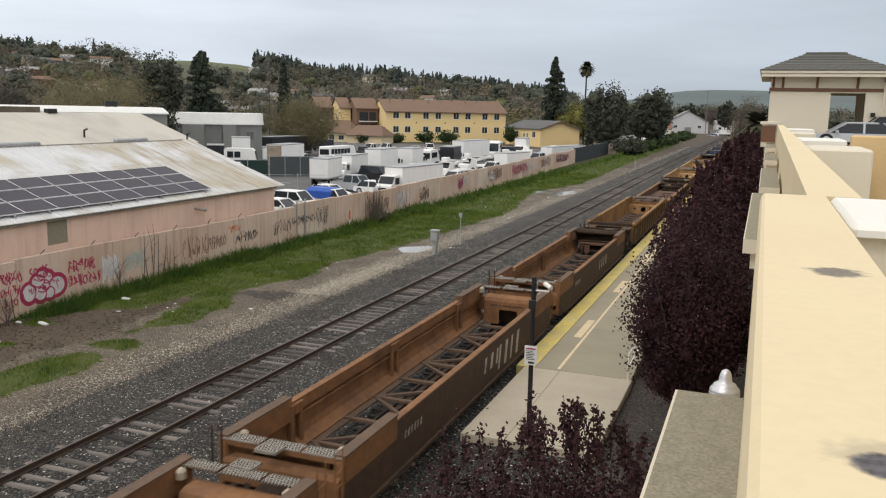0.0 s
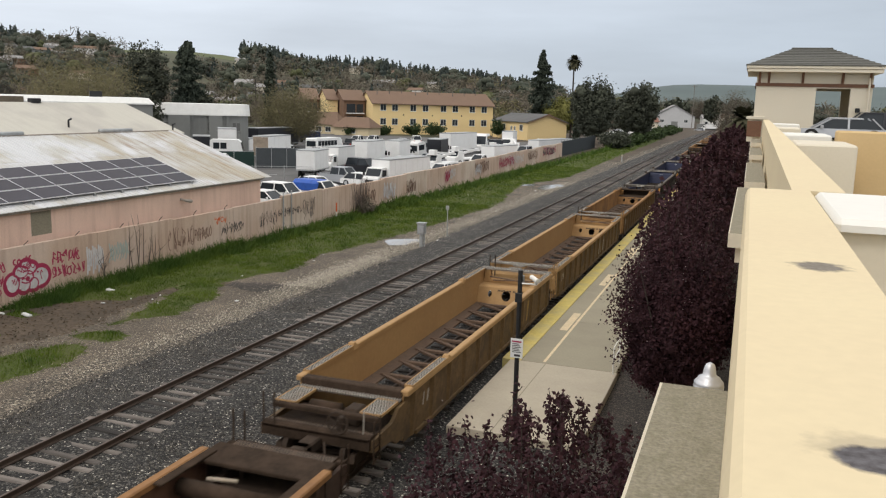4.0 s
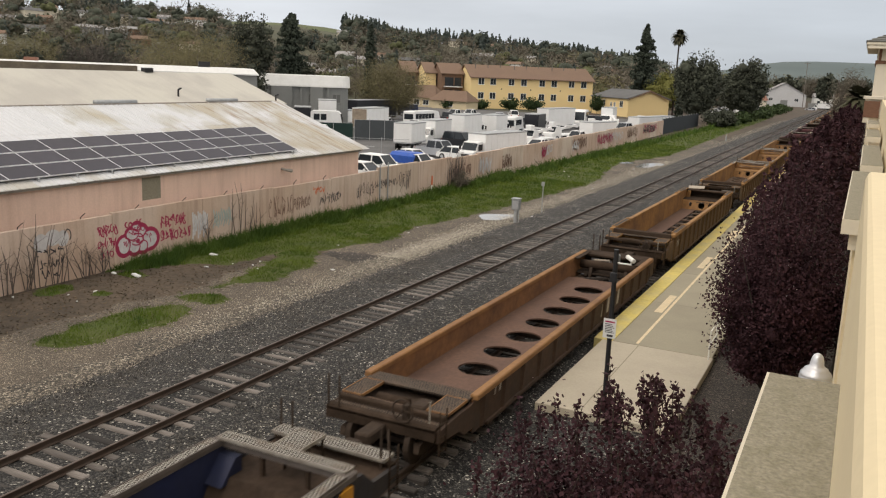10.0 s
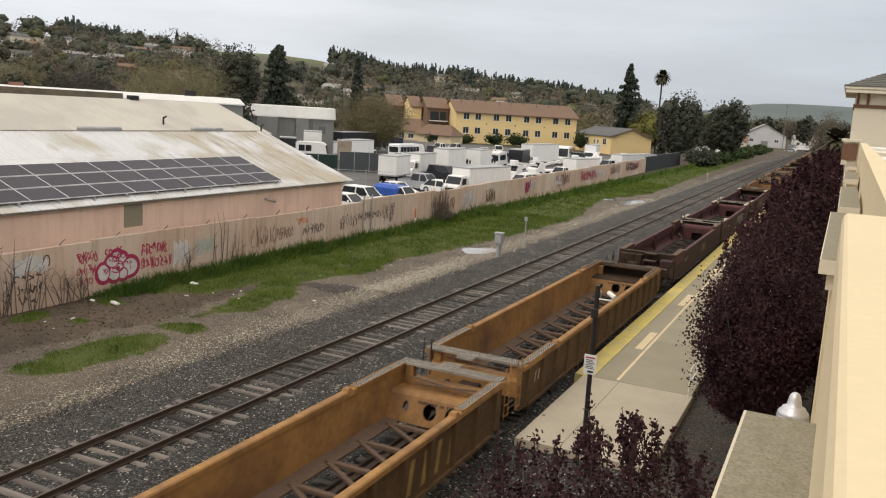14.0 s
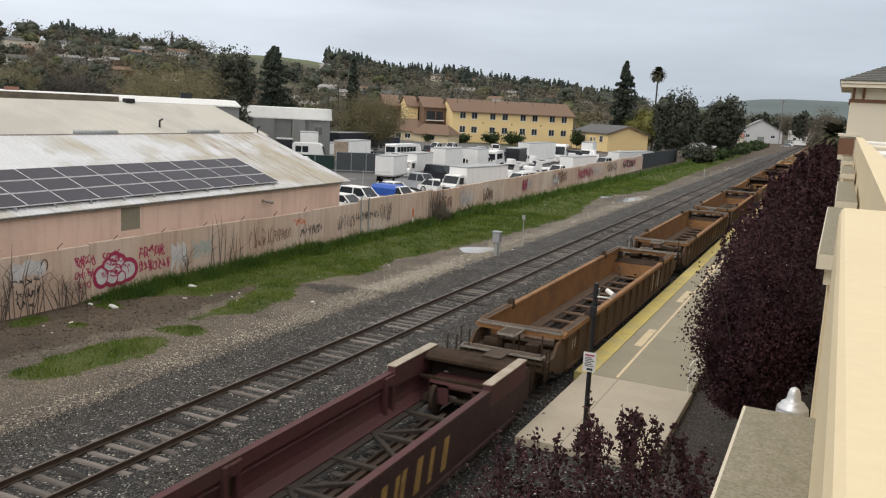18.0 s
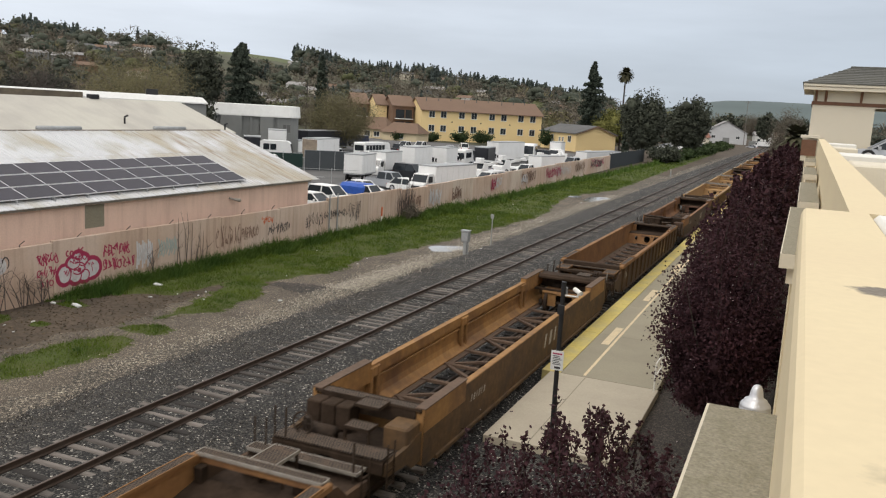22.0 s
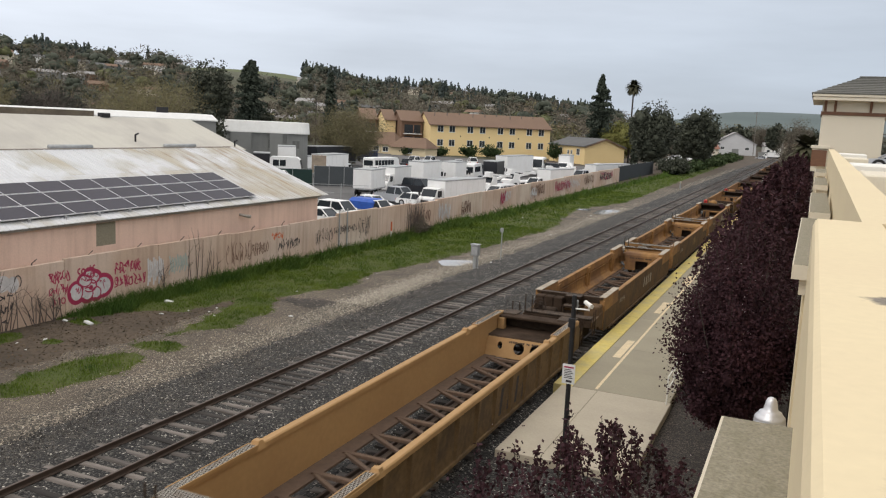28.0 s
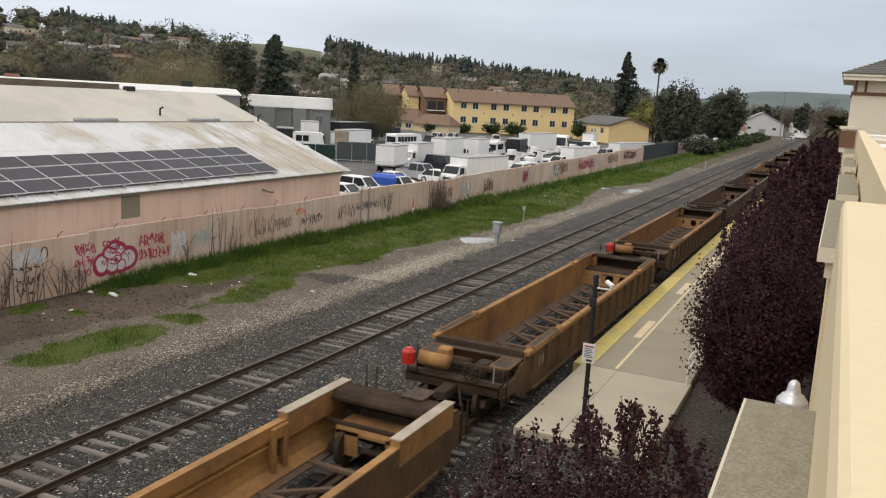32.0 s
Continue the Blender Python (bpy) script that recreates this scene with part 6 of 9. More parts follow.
        beam = once(("beam", style, beam_paint), lambda: Shape().box(-1.2, 1.2, -0.075, 0.075, 0.28, 0.38, 0.015).make("cross_beam", beam_paint))
        diag = once(("diag", style, beam_paint), lambda: Shape().beam((-1.05, 0.08, 0.33), (1.05, bay - 0.08, 0.33), 0.12, 0.08).make("diagonal", beam_paint))
        diag2 = once(("diag2", style, beam_paint), lambda: Shape().beam((1.05, 0.08, 0.33), (-1.05, bay - 0.08, 0.33), 0.12, 0.08).make("diagonal", beam_paint))
        sill = y0 + 1.3, y1 - (1.3 if gap_rear < 3 else 1.7)
        m = int((sill[1] - sill[0]) / bay)
        off = (sill[0] + sill[1] - m * bay) / 2
        for k in range(m + 1):
            share("cross_beam", beam, car, pose(0, off + k * bay, 0))
            if k < m:
                share("diagonal", diag if ribbed and k % 2 else diag2, car, pose(0, off + k * bay, 0))
        Shape().box(-0.28, -0.14, sill[0], sill[1], 0.14, 0.26).box(0.14, 0.28, sill[0], sill[1], 0.14, 0.26).make("center_sill", "grime", car)
    # ends
    for y, d in ((y0, -1), (y1, 1)):
        gap = gap_front if d < 0 else gap_rear
        k = End(car, y, d)
        alone = gap > 3 or (style == "holes" and d < 0)
        m = {"paint": paint, "hull": hull, "chord": chord, "deck": "soot_deck" if gap > 2 else "grime", "grate": "grate_dark" if gap > 2 and colour not in ("blue", "tan") else "grate", "rod": "grime" if colour in ("blue", "maroon") else paint}
        if not ribbed and style != "holes":
            for s in (-1, 1):
                k.grate("side_walkway", m["grate"] if alone else "grate", min(s * 1.36, s * 1.62), max(s * 1.36, s * 1.62), 0.36, 3.0, top + 0.115, chord)
        if not alone:
            end_short(k, style, m, top, gap)
        elif ribbed:
            (end_ribbed_rear if d > 0 else end_ribbed_front)(k, m, top)
        elif style == "holes":
            end_holes_rear(k, m, top) if d > 0 else end_frame(k, style, m, top)
        elif style == "ladder" or colour == "blue":
            end_tee(k, style, m, top)
        elif d > 0:
            end_plate(k, style, m, top)
        else:
            end_frame(k, style, m, top)
    # markings on the platform side
    if near:
        r = random.Random(int(start))
        x, y = (1.5755, y0 + 3.2) if ribbed else (1.506, y0 + 1.35)
        if ribbed:
            slant_bars("marking", x, y1 * 0.52, 0.72, 0.5, r.choice((3, 4)), 0.62, r.choice(("marking", "marking_yellow")), car, "faded painted marking on the side")
            slant_bars("marking", x, y, 0.95, 0.2, 6, 0.2, "marking", car, "small faded marking on the side")
        else:
            slant_bars("marking", x, y, 0.82, 0.34, 3, 0.3, "marking", car, "faded painted marking on the side")
        if r.random() < 0.6:
            slant_bars("tag", x, y1 * r.uniform(0.55, 0.75), 0.45, 0.8, 4, 0.7, r.choice(("marking_yellow", "black_spray", "marking")), car, "faded spray-painted tag on the side")
    if extra == "sheet":
        q = Shape().box(-0.55, 0.55, -0.62, 0.62, 0, 0.03, 0.008).make("loose_sheet", "bright_cap", car, "pale loose metal sheet")
        q.matrix_basis = pose(-0.95, y1 + 0.4, top + 0.09, 2, -2, 8)
    if colour == "blue":
        for yy in (y0 + 0.15, y1 - 0.5):
            Shape().box(1.54, 1.66, yy - 0.1, yy + 0.3, 1.12, 1.45).make("yellow_plate", "amber", car)
    if extra == "red":
        k = End(car, y0, -1)
        k.box("red_cover", "red_lens", -1.5, -1.12, -2.35, -1.95, 1.35, 1.82, 0.12, "bright red cover on the brake wheel")
        k.tube("air_tank", paint, (-1.05, -1.9, 1.5), (-0.15, -1.9, 1.5), 0.21, 12, True)
        k.box("valve_box", paint, -0.75, -0.35, -1.45, -1.1, 1.3, 1.75, 0.05)
    return car


M["stencil"] = surface("dark_stencil_paint", (0.055, 0.04, 0.03), 0.8, grain=9, amount=0.2, bump=0)
M["rim"] = surface("worn_walkway_rim", (0.30, 0.275, 0.235), 0.7, 0.1, grain=9, amount=0.15, stain=1.5, stain_amount=0.7, stain_col=(0.12, 0.085, 0.06), bump=0.05)
M["marking_yellow"] = surface("faded_yellow_marking", (0.34, 0.22, 0.07), 0.8, grain=9, amount=0.2, stain=3, stain_amount=0.7, stain_col=(0.16, 0.09, 0.05), bump=0)
# leading end, trailing end of the well, build, colour, pale caps, extra
UNITS = [
    (-4.5, 13.7, "ribbed", "rusty", 0, ""), (14.9, 33.2, "ribbed", "rusty", 0, ""), (34.9, 52.7, "ribbed", "rusty", 0, ""),
    (56.8, 75.8, "smooth", "yellow", 0, ""), (78.3, 98.2, "holes", "brown", 0, ""), (102.4, 119.2, "smooth", "tan", 0, ""),
    (120.4, 140.3, "smooth", "tan", 0, ""), (141.7, 161.7, "smooth", "yellow", 0, ""), (165.2, 184.8, "smooth", "blue", 0, ""),
    (186.1, 204.7, "smooth", "blue", 0, ""), (206.3, 223.9, "smooth", "blue", 0, ""), (229.4, 248.4, "holes", "rusty", 0, ""),
    (252.9, 272.9, "half", "yellow", 0, "sheet"), (278.6, 297.4, "smooth", "yellow", 0, ""), (299.0, 317.4, "smooth", "yellow", 0, ""),
    (318.8, 338.8, "smooth", "yellow", 0, ""), (343.2, 361.6, "ribbed", "maroon", 0, ""), (362.9, 381.6, "ribbed", "maroon", 1, ""),
    (382.7, 402.2, "ribbed", "maroon", 1, ""), (405.9, 426.3, "ladder", "ochre", 0, ""), (430.7, 450.6, "ladder", "ochre", 0, ""),
    (454.0, 474.6, "ladder", "ochre", 0, ""), (479.0, 499.0, "ribbed", "yellow", 0, ""), (503.0, 522.5, "smooth", "ochre", 0, ""),
    (526.8, 546.6, "ribbed", "rusty", 0, ""), (550.2, 569.8, "smooth", "tan", 0, ""), (571.2, 588.8, "smooth", "tan", 0, ""),
    (590.2, 609.6, "smooth", "tan", 0, ""), (614.2, 632.0, "ribbed", "yellow", 1, ""), (633.6, 652.0, "ribbed", "yellow", 1, ""),
    (653.6, 672.5, "ribbed", "yellow", 1, ""), (677.8, 696.4, "smooth", "yellow", 0, "red"), (701.1, 721.7, "smooth", "ochre", 0, "red"),
    (726.2, 746.4, "smooth", "brown", 0, ""), (750.9, 770.9, "smooth", "brown", 0, ""), (775.2, 794.9, "smooth", "ochre", 0, ""),
    (799.2, 818.9, "ribbed", "rusty", 0, ""), (822.9, 842.4, "ribbed", "brown", 0, ""), (846.4, 865.9, "smooth", "ochre", 0, ""),
]
WORDS = {"ribbed": "older", "smooth": "smooth-sided", "holes": "shallow", "ladder": "ladder-floored", "half": "half-floored"}
HUES = {"rusty": "rusty orange", "yellow": "yellow-orange", "ochre": "dirty ochre", "tan": "clean tan-yellow", "blue": "dark blue", "maroon": "dark maroon", "brown": "grimy brown"}
TRAIN = []
for i, (a, b, style, colour, caps, extra) in enumerate(UNITS):
    front = a - UNITS[i - 1][1] if i else 3.5
    rear = UNITS[i + 1][0] - b if i + 1 < len(UNITS) else 3.5
    car = well_car(style, colour, a, b - a, front, rear, f"empty {WORDS[style]} {HUES[colour]} container well car on the track", bool(caps), extra, a < 715)
    TRAIN.append((car, a))


# ---- trees and bushes ----
def branch_tips(rng, n, base, centre, radii, lift=0.25):
    """Ends of limbs through an egg-shaped crown, more of them near its skin."""
    d = rng.normal(size=(n, 3))
    d /= np.linalg.norm(d, axis=1)[:, None]
    d[:, 2] = d[:, 2] * (1 - lift) + lift * rng.random(n)
    r = rng.uniform(0.55, 1.08, n) ** 0.6
    return np.asarray(centre) + d * np.asarray(radii) * r[:, None]


def limbs(shape, rng, base, fork, tips, r0, every=1):
    shape.tube(base, fork, r0, r0 * 0.75, 9)
    for p in tips[::every]:
        a = Vector(fork) + (Vector(p) - Vector(fork)) * 0.05
        mid = Vector(fork).lerp(Vector(p), 0.5) + Vector((rng.normal(0, 0.08), rng.normal(0, 0.08), 0.12)) * (Vector(p) - Vector(fork)).length * 0.5
        shape.tube(a, mid, r0 * 0.32, r0 * 0.2, 5)
        shape.tube(mid, p, r0 * 0.2, r0 * 0.06, 4)
    return shape


def leaves_on(rng, n, fork, tips, spread, inner=0.35):
    k = rng.integers(0, len(tips), n)
    t = rng.uniform(inner, 1.03, n) ** 0.8
    f = np.asarray(fork)
    return f + (tips[k] - f) * t[:, None] + rng.normal(0, spread, (n, 3)) * np.array([1, 1, 0.9])


def plum_tree(seed, at, height, radius, low, n, size, label, shoots=0):
    """A purple-leaved plum: short trunk, spreading limbs, dense dark crown with a few pale blossoms."""
    g = np.random.default_rng(seed)
    t = thing("purple_leaf_tree", label, "tree", at, group="purple-leaved street trees")
    fork = (0, 0, low * 0.9)
    centre, radii = (0, 0, (height + low) / 2), (radius, radius, (height - low) / 2)
    tips = branch_tips(g, 150, None, centre, radii)
    limbs(Shape(), g, (0, 0, 0), fork, [Vector(p) for p in tips], 0.11, 2).make("trunk", "bark", t)
    p = leaves_on(g, n, fork, tips, radius * 0.105)
    stems = Shape()
    for k in range(shoots):
        a, r = g.uniform(0, 2 * math.pi), radius * g.uniform(0.05, 0.97)
        foot = np.array([r * math.cos(a), r * math.sin(a), centre[2] + radii[2] * math.sqrt(max(0.02, 1 - (r / radius) ** 2)) * 0.85])
        top = foot + np.array([g.normal(0, 0.1), g.normal(0, 0.1), g.uniform(0.3, 0.95)])
        stems.tube(foot, top, 0.012, 0.004, 4)
        q = foot + (top - foot) * (g.random(64) ** 0.8)[:, None] + g.normal(0, 0.034, (64, 3))
        p = np.vstack([p, q])
    if shoots:
        tagged(stems.make("new_growth", "bark", t), kind="stuff")
    v, f = quads(p, g.uniform(0.6, 1.25, len(p)) * size, g, slim=0.7)
    c = np.asarray(fork) + (tips - np.asarray(fork)) * g.uniform(0.35, 0.8, (len(tips), 1))
    v, f = joined((v, f), lumps(c, np.outer(g.uniform(0.08, 0.15, len(tips)) * radius, (1, 1, 0.9)), g))
    leaf_mesh("crown", v, f, "plum", t)
    b = leaves_on(g, max(60, n // 260), fork, tips, radius * 0.15, 0.75)
    v, f = quads(b, g.uniform(0.5, 1.0, len(b)) * size * 0.55, g)
    leaf_mesh("blossom", v, f, "bloom", t, "sparse pale blossom")
    return t


plum_tree(3, (-2.3, 10.8, -0.05), 4.6, 2.2, 0.4, 66000, 0.038, "young purple-leaved plum tree with upright new shoots", 60)
plum_tree(4, (-1.36, 20.6, -0.05), 6.5, 1.58, 1.95, 62000, 0.038, "dense dark purple-leaved plum tree beside the platform", 14)
plum_tree(5, (-1.7, 25.2, -0.05), 6.5, 1.45, 1.9, 30000, 0.047, "dense dark purple-leaved plum tree beside the platform", 10)
plum_tree(6, (-1.65, 29.8, -0.05), 6.7, 1.5, 1.8, 22000, 0.058, "dense dark purple-leaved plum tree beside the platform", 10)
FAR_PLUMS = [plum_tree(7 + k, (-1.75, 34.4 + 4.6 * k, -0.05), 6.6 + 0.15 * k, 1.62, 1.7, 5500, 0.115, "dark purple-leaved plum tree in a row beside the platform", 8) for k in range(3)]
for k in range(17):
    copy_thing(FAR_PLUMS[k % 3], pose(-1.75 + 0.2 * math.sin(k * 2.1), 48.2 + 4.7 * k, -0.05, 0, 0, 67 * k))


def broad_tree(name, seed, at, height, radius, low, n, size, material, label, trunk="bark", r0=0.3):
    g = np.random.default_rng(seed)
    t = thing(name, label, "tree", at)
    fork = (0, 0, max(low * 0.9, 1.0))
    tips = branch_tips(g, 110, None, (0, 0, (height + low) / 2), (radius, radius * 0.95, (height - low) / 2), 0.2)
    lobes = g.normal(size=(7, 3))
    lobes /= np.linalg.norm(lobes, axis=1)[:, None]
    d = (tips - tips.mean(0)) / np.array([radius, radius, (height - low) / 2])
    tips = tips + (tips - tips.mean(0)) * (0.22 * np.max(d @ lobes.T, axis=1) - 0.16)[:, None]
    limbs(Shape(), g, (0, 0, -0.3), fork, [Vector(p) for p in tips], r0, 3).make("trunk", trunk, t)
    p = leaves_on(g, n, fork, tips, radius * 0.12, 0.45)
    v, f = quads(p, g.uniform(0.6, 1.3, n) * size * (1.15 if name == "bare_tree" else 1.0), g, slim=0.11 if name == "bare_tree" else 0.6)
    if name != "bare_tree":
        c = np.asarray(fork) + (tips - np.asarray(fork)) * g.uniform(0.55, 0.92, (len(tips), 1))
        v, f = joined((v, f), lumps(c, np.outer(g.uniform(0.2, 0.33, len(tips)) * radius, (1, 1, 0.8)), g))
    leaf_mesh("crown", v, f, material, t)
    return t


def conifer(name, seed, at, height, radius, n, size, label, material="conifer", low=0.06, power=1.0):
    """Tiers of drooping boughs on one straight stem, thinning upwards."""
    g = np.random.default_rng(seed)
    t = thing(name, label, "tree", at)
    Shape().tube((0, 0, -0.3), (0, 0, height * 0.97), 0.02 * height, 0.03, 8).make("trunk", "bark", t)
    tiers = 26
    k = g.integers(0, tiers * 7, n)
    tier, bough = k // 7, k % 7
    h = low + (1 - low) * (tier + 0.5) / tiers
    a = bough * (2 * math.pi / 7) + tier * 1.9 + g.normal(0, 0.16, n)
    reach = radius * np.maximum(0.04, (1 - h) ** power) * (0.68 + 0.32 * np.sin(k * 12.9898) + 0.12 * np.sin(tier * 2.7))
    u = g.random(n) ** 0.55
    z = height * (h + g.normal(0, 0.010, n)) - 0.22 * reach * u
    p = np.stack([np.cos(a) * reach * u, np.sin(a) * reach * u, z], 1) + g.normal(0, size * 0.4, (n, 3))
    v, f = quads(p, g.uniform(0.6, 1.3, n) * size, g)
    leaf_mesh("crown", v, f, material, t)
    return t


def palm(seed, at, height, crown, label):
    g = np.random.default_rng(seed)
    t = thing("palm_tree", label, "tree", at)
    Shape().tube((0, 0, -0.3), (0.1, 0, height - crown * 0.5), 0.3, 0.2, 9).make("trunk", "bark", t)
    vs, fs = [], []
    for k in range(150):
        a, e = g.uniform(0, 2 * math.pi), g.uniform(-1.1, 1.25)
        d = np.array([math.cos(a) * math.cos(e), math.sin(a) * math.cos(e), math.sin(e)])
        side = np.array([-math.sin(a), math.cos(a), 0])
        c = np.array([0.1, 0, height - crown])
        for i in range(4):
            u0, u1 = i / 4, (i + 1) / 4
            w0, w1 = (0.12, 0.4, 0.5, 0.36, 0.06)[i:i + 2]
            p0 = c + d * crown * u0 - np.array([0, 0, 0.35 * crown * u0 * u0])
            p1 = c + d * crown * u1 - np.array([0, 0, 0.35 * crown * u1 * u1])
            b = len(vs)
            vs += [p0 - side * w0, p0 + side * w0, p1 + side * w1, p1 - side * w1]
            fs.append((b, b + 1, b + 2, b + 3))
    leaf_mesh("fronds", np.array(vs), np.array(fs), "palm", t)
    return t


conifer("redwood_tree", 21, (-59.4, 250, -0.5), 25.2, 7.6, 26000, 0.32, "tall dark redwood with a pointed top", power=0.7)
palm(22, (-50.2, 250, -0.5), 25.2, 2.6, "tall fan palm with a round head of fronds")
broad_tree("evergreen_tree", 23, (-37.5, 214, -0.5), 17.4, 5.2, 0.3, 20000, 0.33, "oak", "large dense dark evergreen tree beside the yard")
broad_tree("evergreen_tree", 24, (-28.6, 236, -0.5), 17.2, 5.2, 1.6, 16000, 0.34, "oak", "large dark evergreen tree behind parked cars")
broad_tree("evergreen_tree", 25, (-34.2, 252, -0.5), 15.6, 3.6, 1.5, 10000, 0.3, "oak", "large dark evergreen tree behind parked cars")
broad_tree("spring_tree", 26, (-53.5, 252, -0.5), 12.0, 6.2, 2.0, 18000, 0.28, "spring", "tree in pale olive spring leaf")
conifer("cypress_tree", 27, (-46.5, 240, -0.5), 15.0, 1.5, 2600, 0.4, "narrow dark cypress tree", "conifer", 0.02, 0.45)
broad_tree("evergreen_tree", 28, (-106.5, 131, -0.5), 19.5, 4.4, 4.0, 22000, 0.25, "oak", "tall irregular dark evergreen tree")
conifer("pine_tree", 29, (-95.5, 129, -0.5), 18.8, 4.0, 22000, 0.25, "tall dark pine tree", "conifer", 0.08, 0.3)
conifer("cypress_tree", 30, (-97.5, 160, -0.5), 18.6, 1.9, 6000, 0.4, "dark pointed cypress tree", "conifer", 0.04, 0.5)
broad_tree("evergreen_tree", 31, (-82.5, 99, -0.5), 10.3, 3.6, 1.0, 16000, 0.22, "oak", "dark round evergreen tree behind the tan roof")
broad_tree("bare_tree", 32, (-89, 96, -0.5), 14.6, 8.5, 3.0, 32000, 0.23, "willow", "wide bare willow with fine olive twigs", "twig", 0.35)
broad_tree("bare_tree", 33, (-109, 96, -0.5), 13.8, 6.0, 3.0, 22000, 0.2, "bare_dark", "leafless dark tree with fine twigs", "twig", 0.35)
broad_tree("bare_tree", 34, (-130, 100, -0.5), 14.4, 9.0, 3.0, 22000, 0.26, "willow", "leafless grey tree with fine twigs", "twig", 0.35)
broad_tree("bare_tree", 35, (-84.5, 146, -0.5), 11.8, 7.6, 1.0, 28000, 0.24, "willow", "wide willow with bare olive twigs beside the grey building", "twig", 0.35)
broad_tree("evergreen_tree", 45, (-114.6, 96.8, -0.5), 12.2, 2.3, 2.0, 4500, 0.28, "oak", "small dark evergreen tree behind the flat roof")
broad_tree("evergreen_tree", 46, (-118.5, 93.0, -0.5), 11.6, 2.6, 2.0, 4500, 0.28, "oak", "small dark evergreen tree behind the flat roof")
broad_tree("bare_tree", 36, (-101, 170, -0.5), 12.0, 7.0, 2.0, 22000, 0.24, "bare", "leafless tree behind the yard", "twig", 0.3)
broad_tree("evergreen_tree", 37, (-84, 124, -0.5), 9.5, 2.8, 2.0, 3500, 0.35, "olive", "small olive-green tree behind the grey building")
broad_tree("bare_tree", 38, (-2.9, 152, -0.5), 13.4, 3.2, 2.0, 14000, 0.22, "bare", "tall brownish leafless tree beside the stair tower", "twig", 0.3)
palm(39, (-1.3, 143, -0.5), 11.6, 3.4, "palm tree with drooping fronds beyond the stair tower")
broad_tree("evergreen_tree", 40, (4.5, 190, -0.5), 12.0, 4.5, 2.0, 4500, 0.5, "oak", "dark tree beyond the parking structure")
broad_tree("evergreen_tree", 41, (-37, 462, -0.5), 15.0, 6.5, 3.0, 5000, 0.9, "oak", "dark tree behind the pale house")
broad_tree("evergreen_tree", 42, (-8, 560, -0.5), 17.0, 9.0, 3.0, 5000, 0.9, "oak", "green tree beyond the crossing")
broad_tree("bare_tree", 43, (-30, 560, -0.5), 18.0, 11.0, 3.0, 6000, 0.6, "bare", "leafless tree beyond the crossing", "twig", 0.4)
broad_tree("evergreen_tree", 44, (-18.6, 440, -0.5), 15.8, 4.2, 3.0, 4000, 0.8, "oak", "dark tree beside the crossing street")


MID = np.random.default_rng(61)
for k in range(13):
    a, r = math.radians(36.5 + 1.25 * k + MID.normal(0, 0.3)), MID.uniform(165, 225)
    at = (-r * math.sin(a), r * math.cos(a), land(-r * math.sin(a), r * math.cos(a)))
    if k % 3 == 0:
        broad_tree("evergreen_tree", 300 + k, at, MID.uniform(11, 16), MID.uniform(3.4, 4.6), 1.5, 7000, 0.36, "oak", "dark evergreen tree among the houses")
    elif k % 3 == 1:
        broad_tree("bare_tree", 300 + k, at, MID.uniform(10, 14), MID.uniform(4.5, 6), 2.0, 8000, 0.32, "bare", "leafless grey-brown tree among the houses", "twig", 0.3)
    else:
        broad_tree("evergreen_tree", 300 + k, at, MID.uniform(7, 10), MID.uniform(3, 4), 1.0, 7000, 0.3, "olive", "rounded olive-green tree among the houses")


def bush(seed, at, rx, ry, h, n, size, material, label):
    g = np.random.default_rng(seed)
    tips = branch_tips(g, 40, None, (0, 0, h * 0.5), (rx, ry, h * 0.5), 0.3)
    p = leaves_on(g, n, (0, 0, h * 0.15), tips, min(rx, ry) * 0.14, 0.3)
    p[:, 2] = np.maximum(p[:, 2], 0.02)
    v, f = quads(p, g.uniform(0.6, 1.3, n) * size, g)
    t = thing("bush", label, "bush", at)
    leaf_mesh("foliage", v, f, material, t)
    Shape().tube((0, 0, -0.1), (0, 0, h * 0.6), 0.06, 0.03, 6).make("stem", "bark", t)
    return t


bush(50, (-29.0, 196, -0.5), 3.6, 5.0, 4.2, 3600, 0.35, "oak", "large dark bush at the end of the fence")
for k in range(11):
    bush(51 + k, (-28.4 + 0.9 * math.sin(k * 1.9), 206 + k * 15, -0.5), 2.6, 6.5, 2.4 + 0.8 * math.sin(k * 2.3), 1500, 0.4, "bush", "green bush in a row along the verge")
for x, y, r, h in ((-89.0, 221.5, 3.0, 3.6), (-83.0, 223.5, 3.4, 3.9), (-66.6, 229, 1.9, 6.0), (-101.5, 207, 2.2, 2.6), (-95.8, 216, 2.4, 2.6)):
    bush(70 + int(-x), (x, y, -0.5), r, r * 0.8, h, 1500, 0.3, "bush", "clipped dark green bush beside the yellow building")
for k, (y, h, r) in enumerate(((63.5, 2.1, 1.0), (62.6, 1.5, 0.7))):
    bush(90 + k, (-29.5, y, -0.5), r * 0.8, r * 0.8, h * 0.8, 2600, 0.05, "bare", "bare brown shrub against the yard wall")


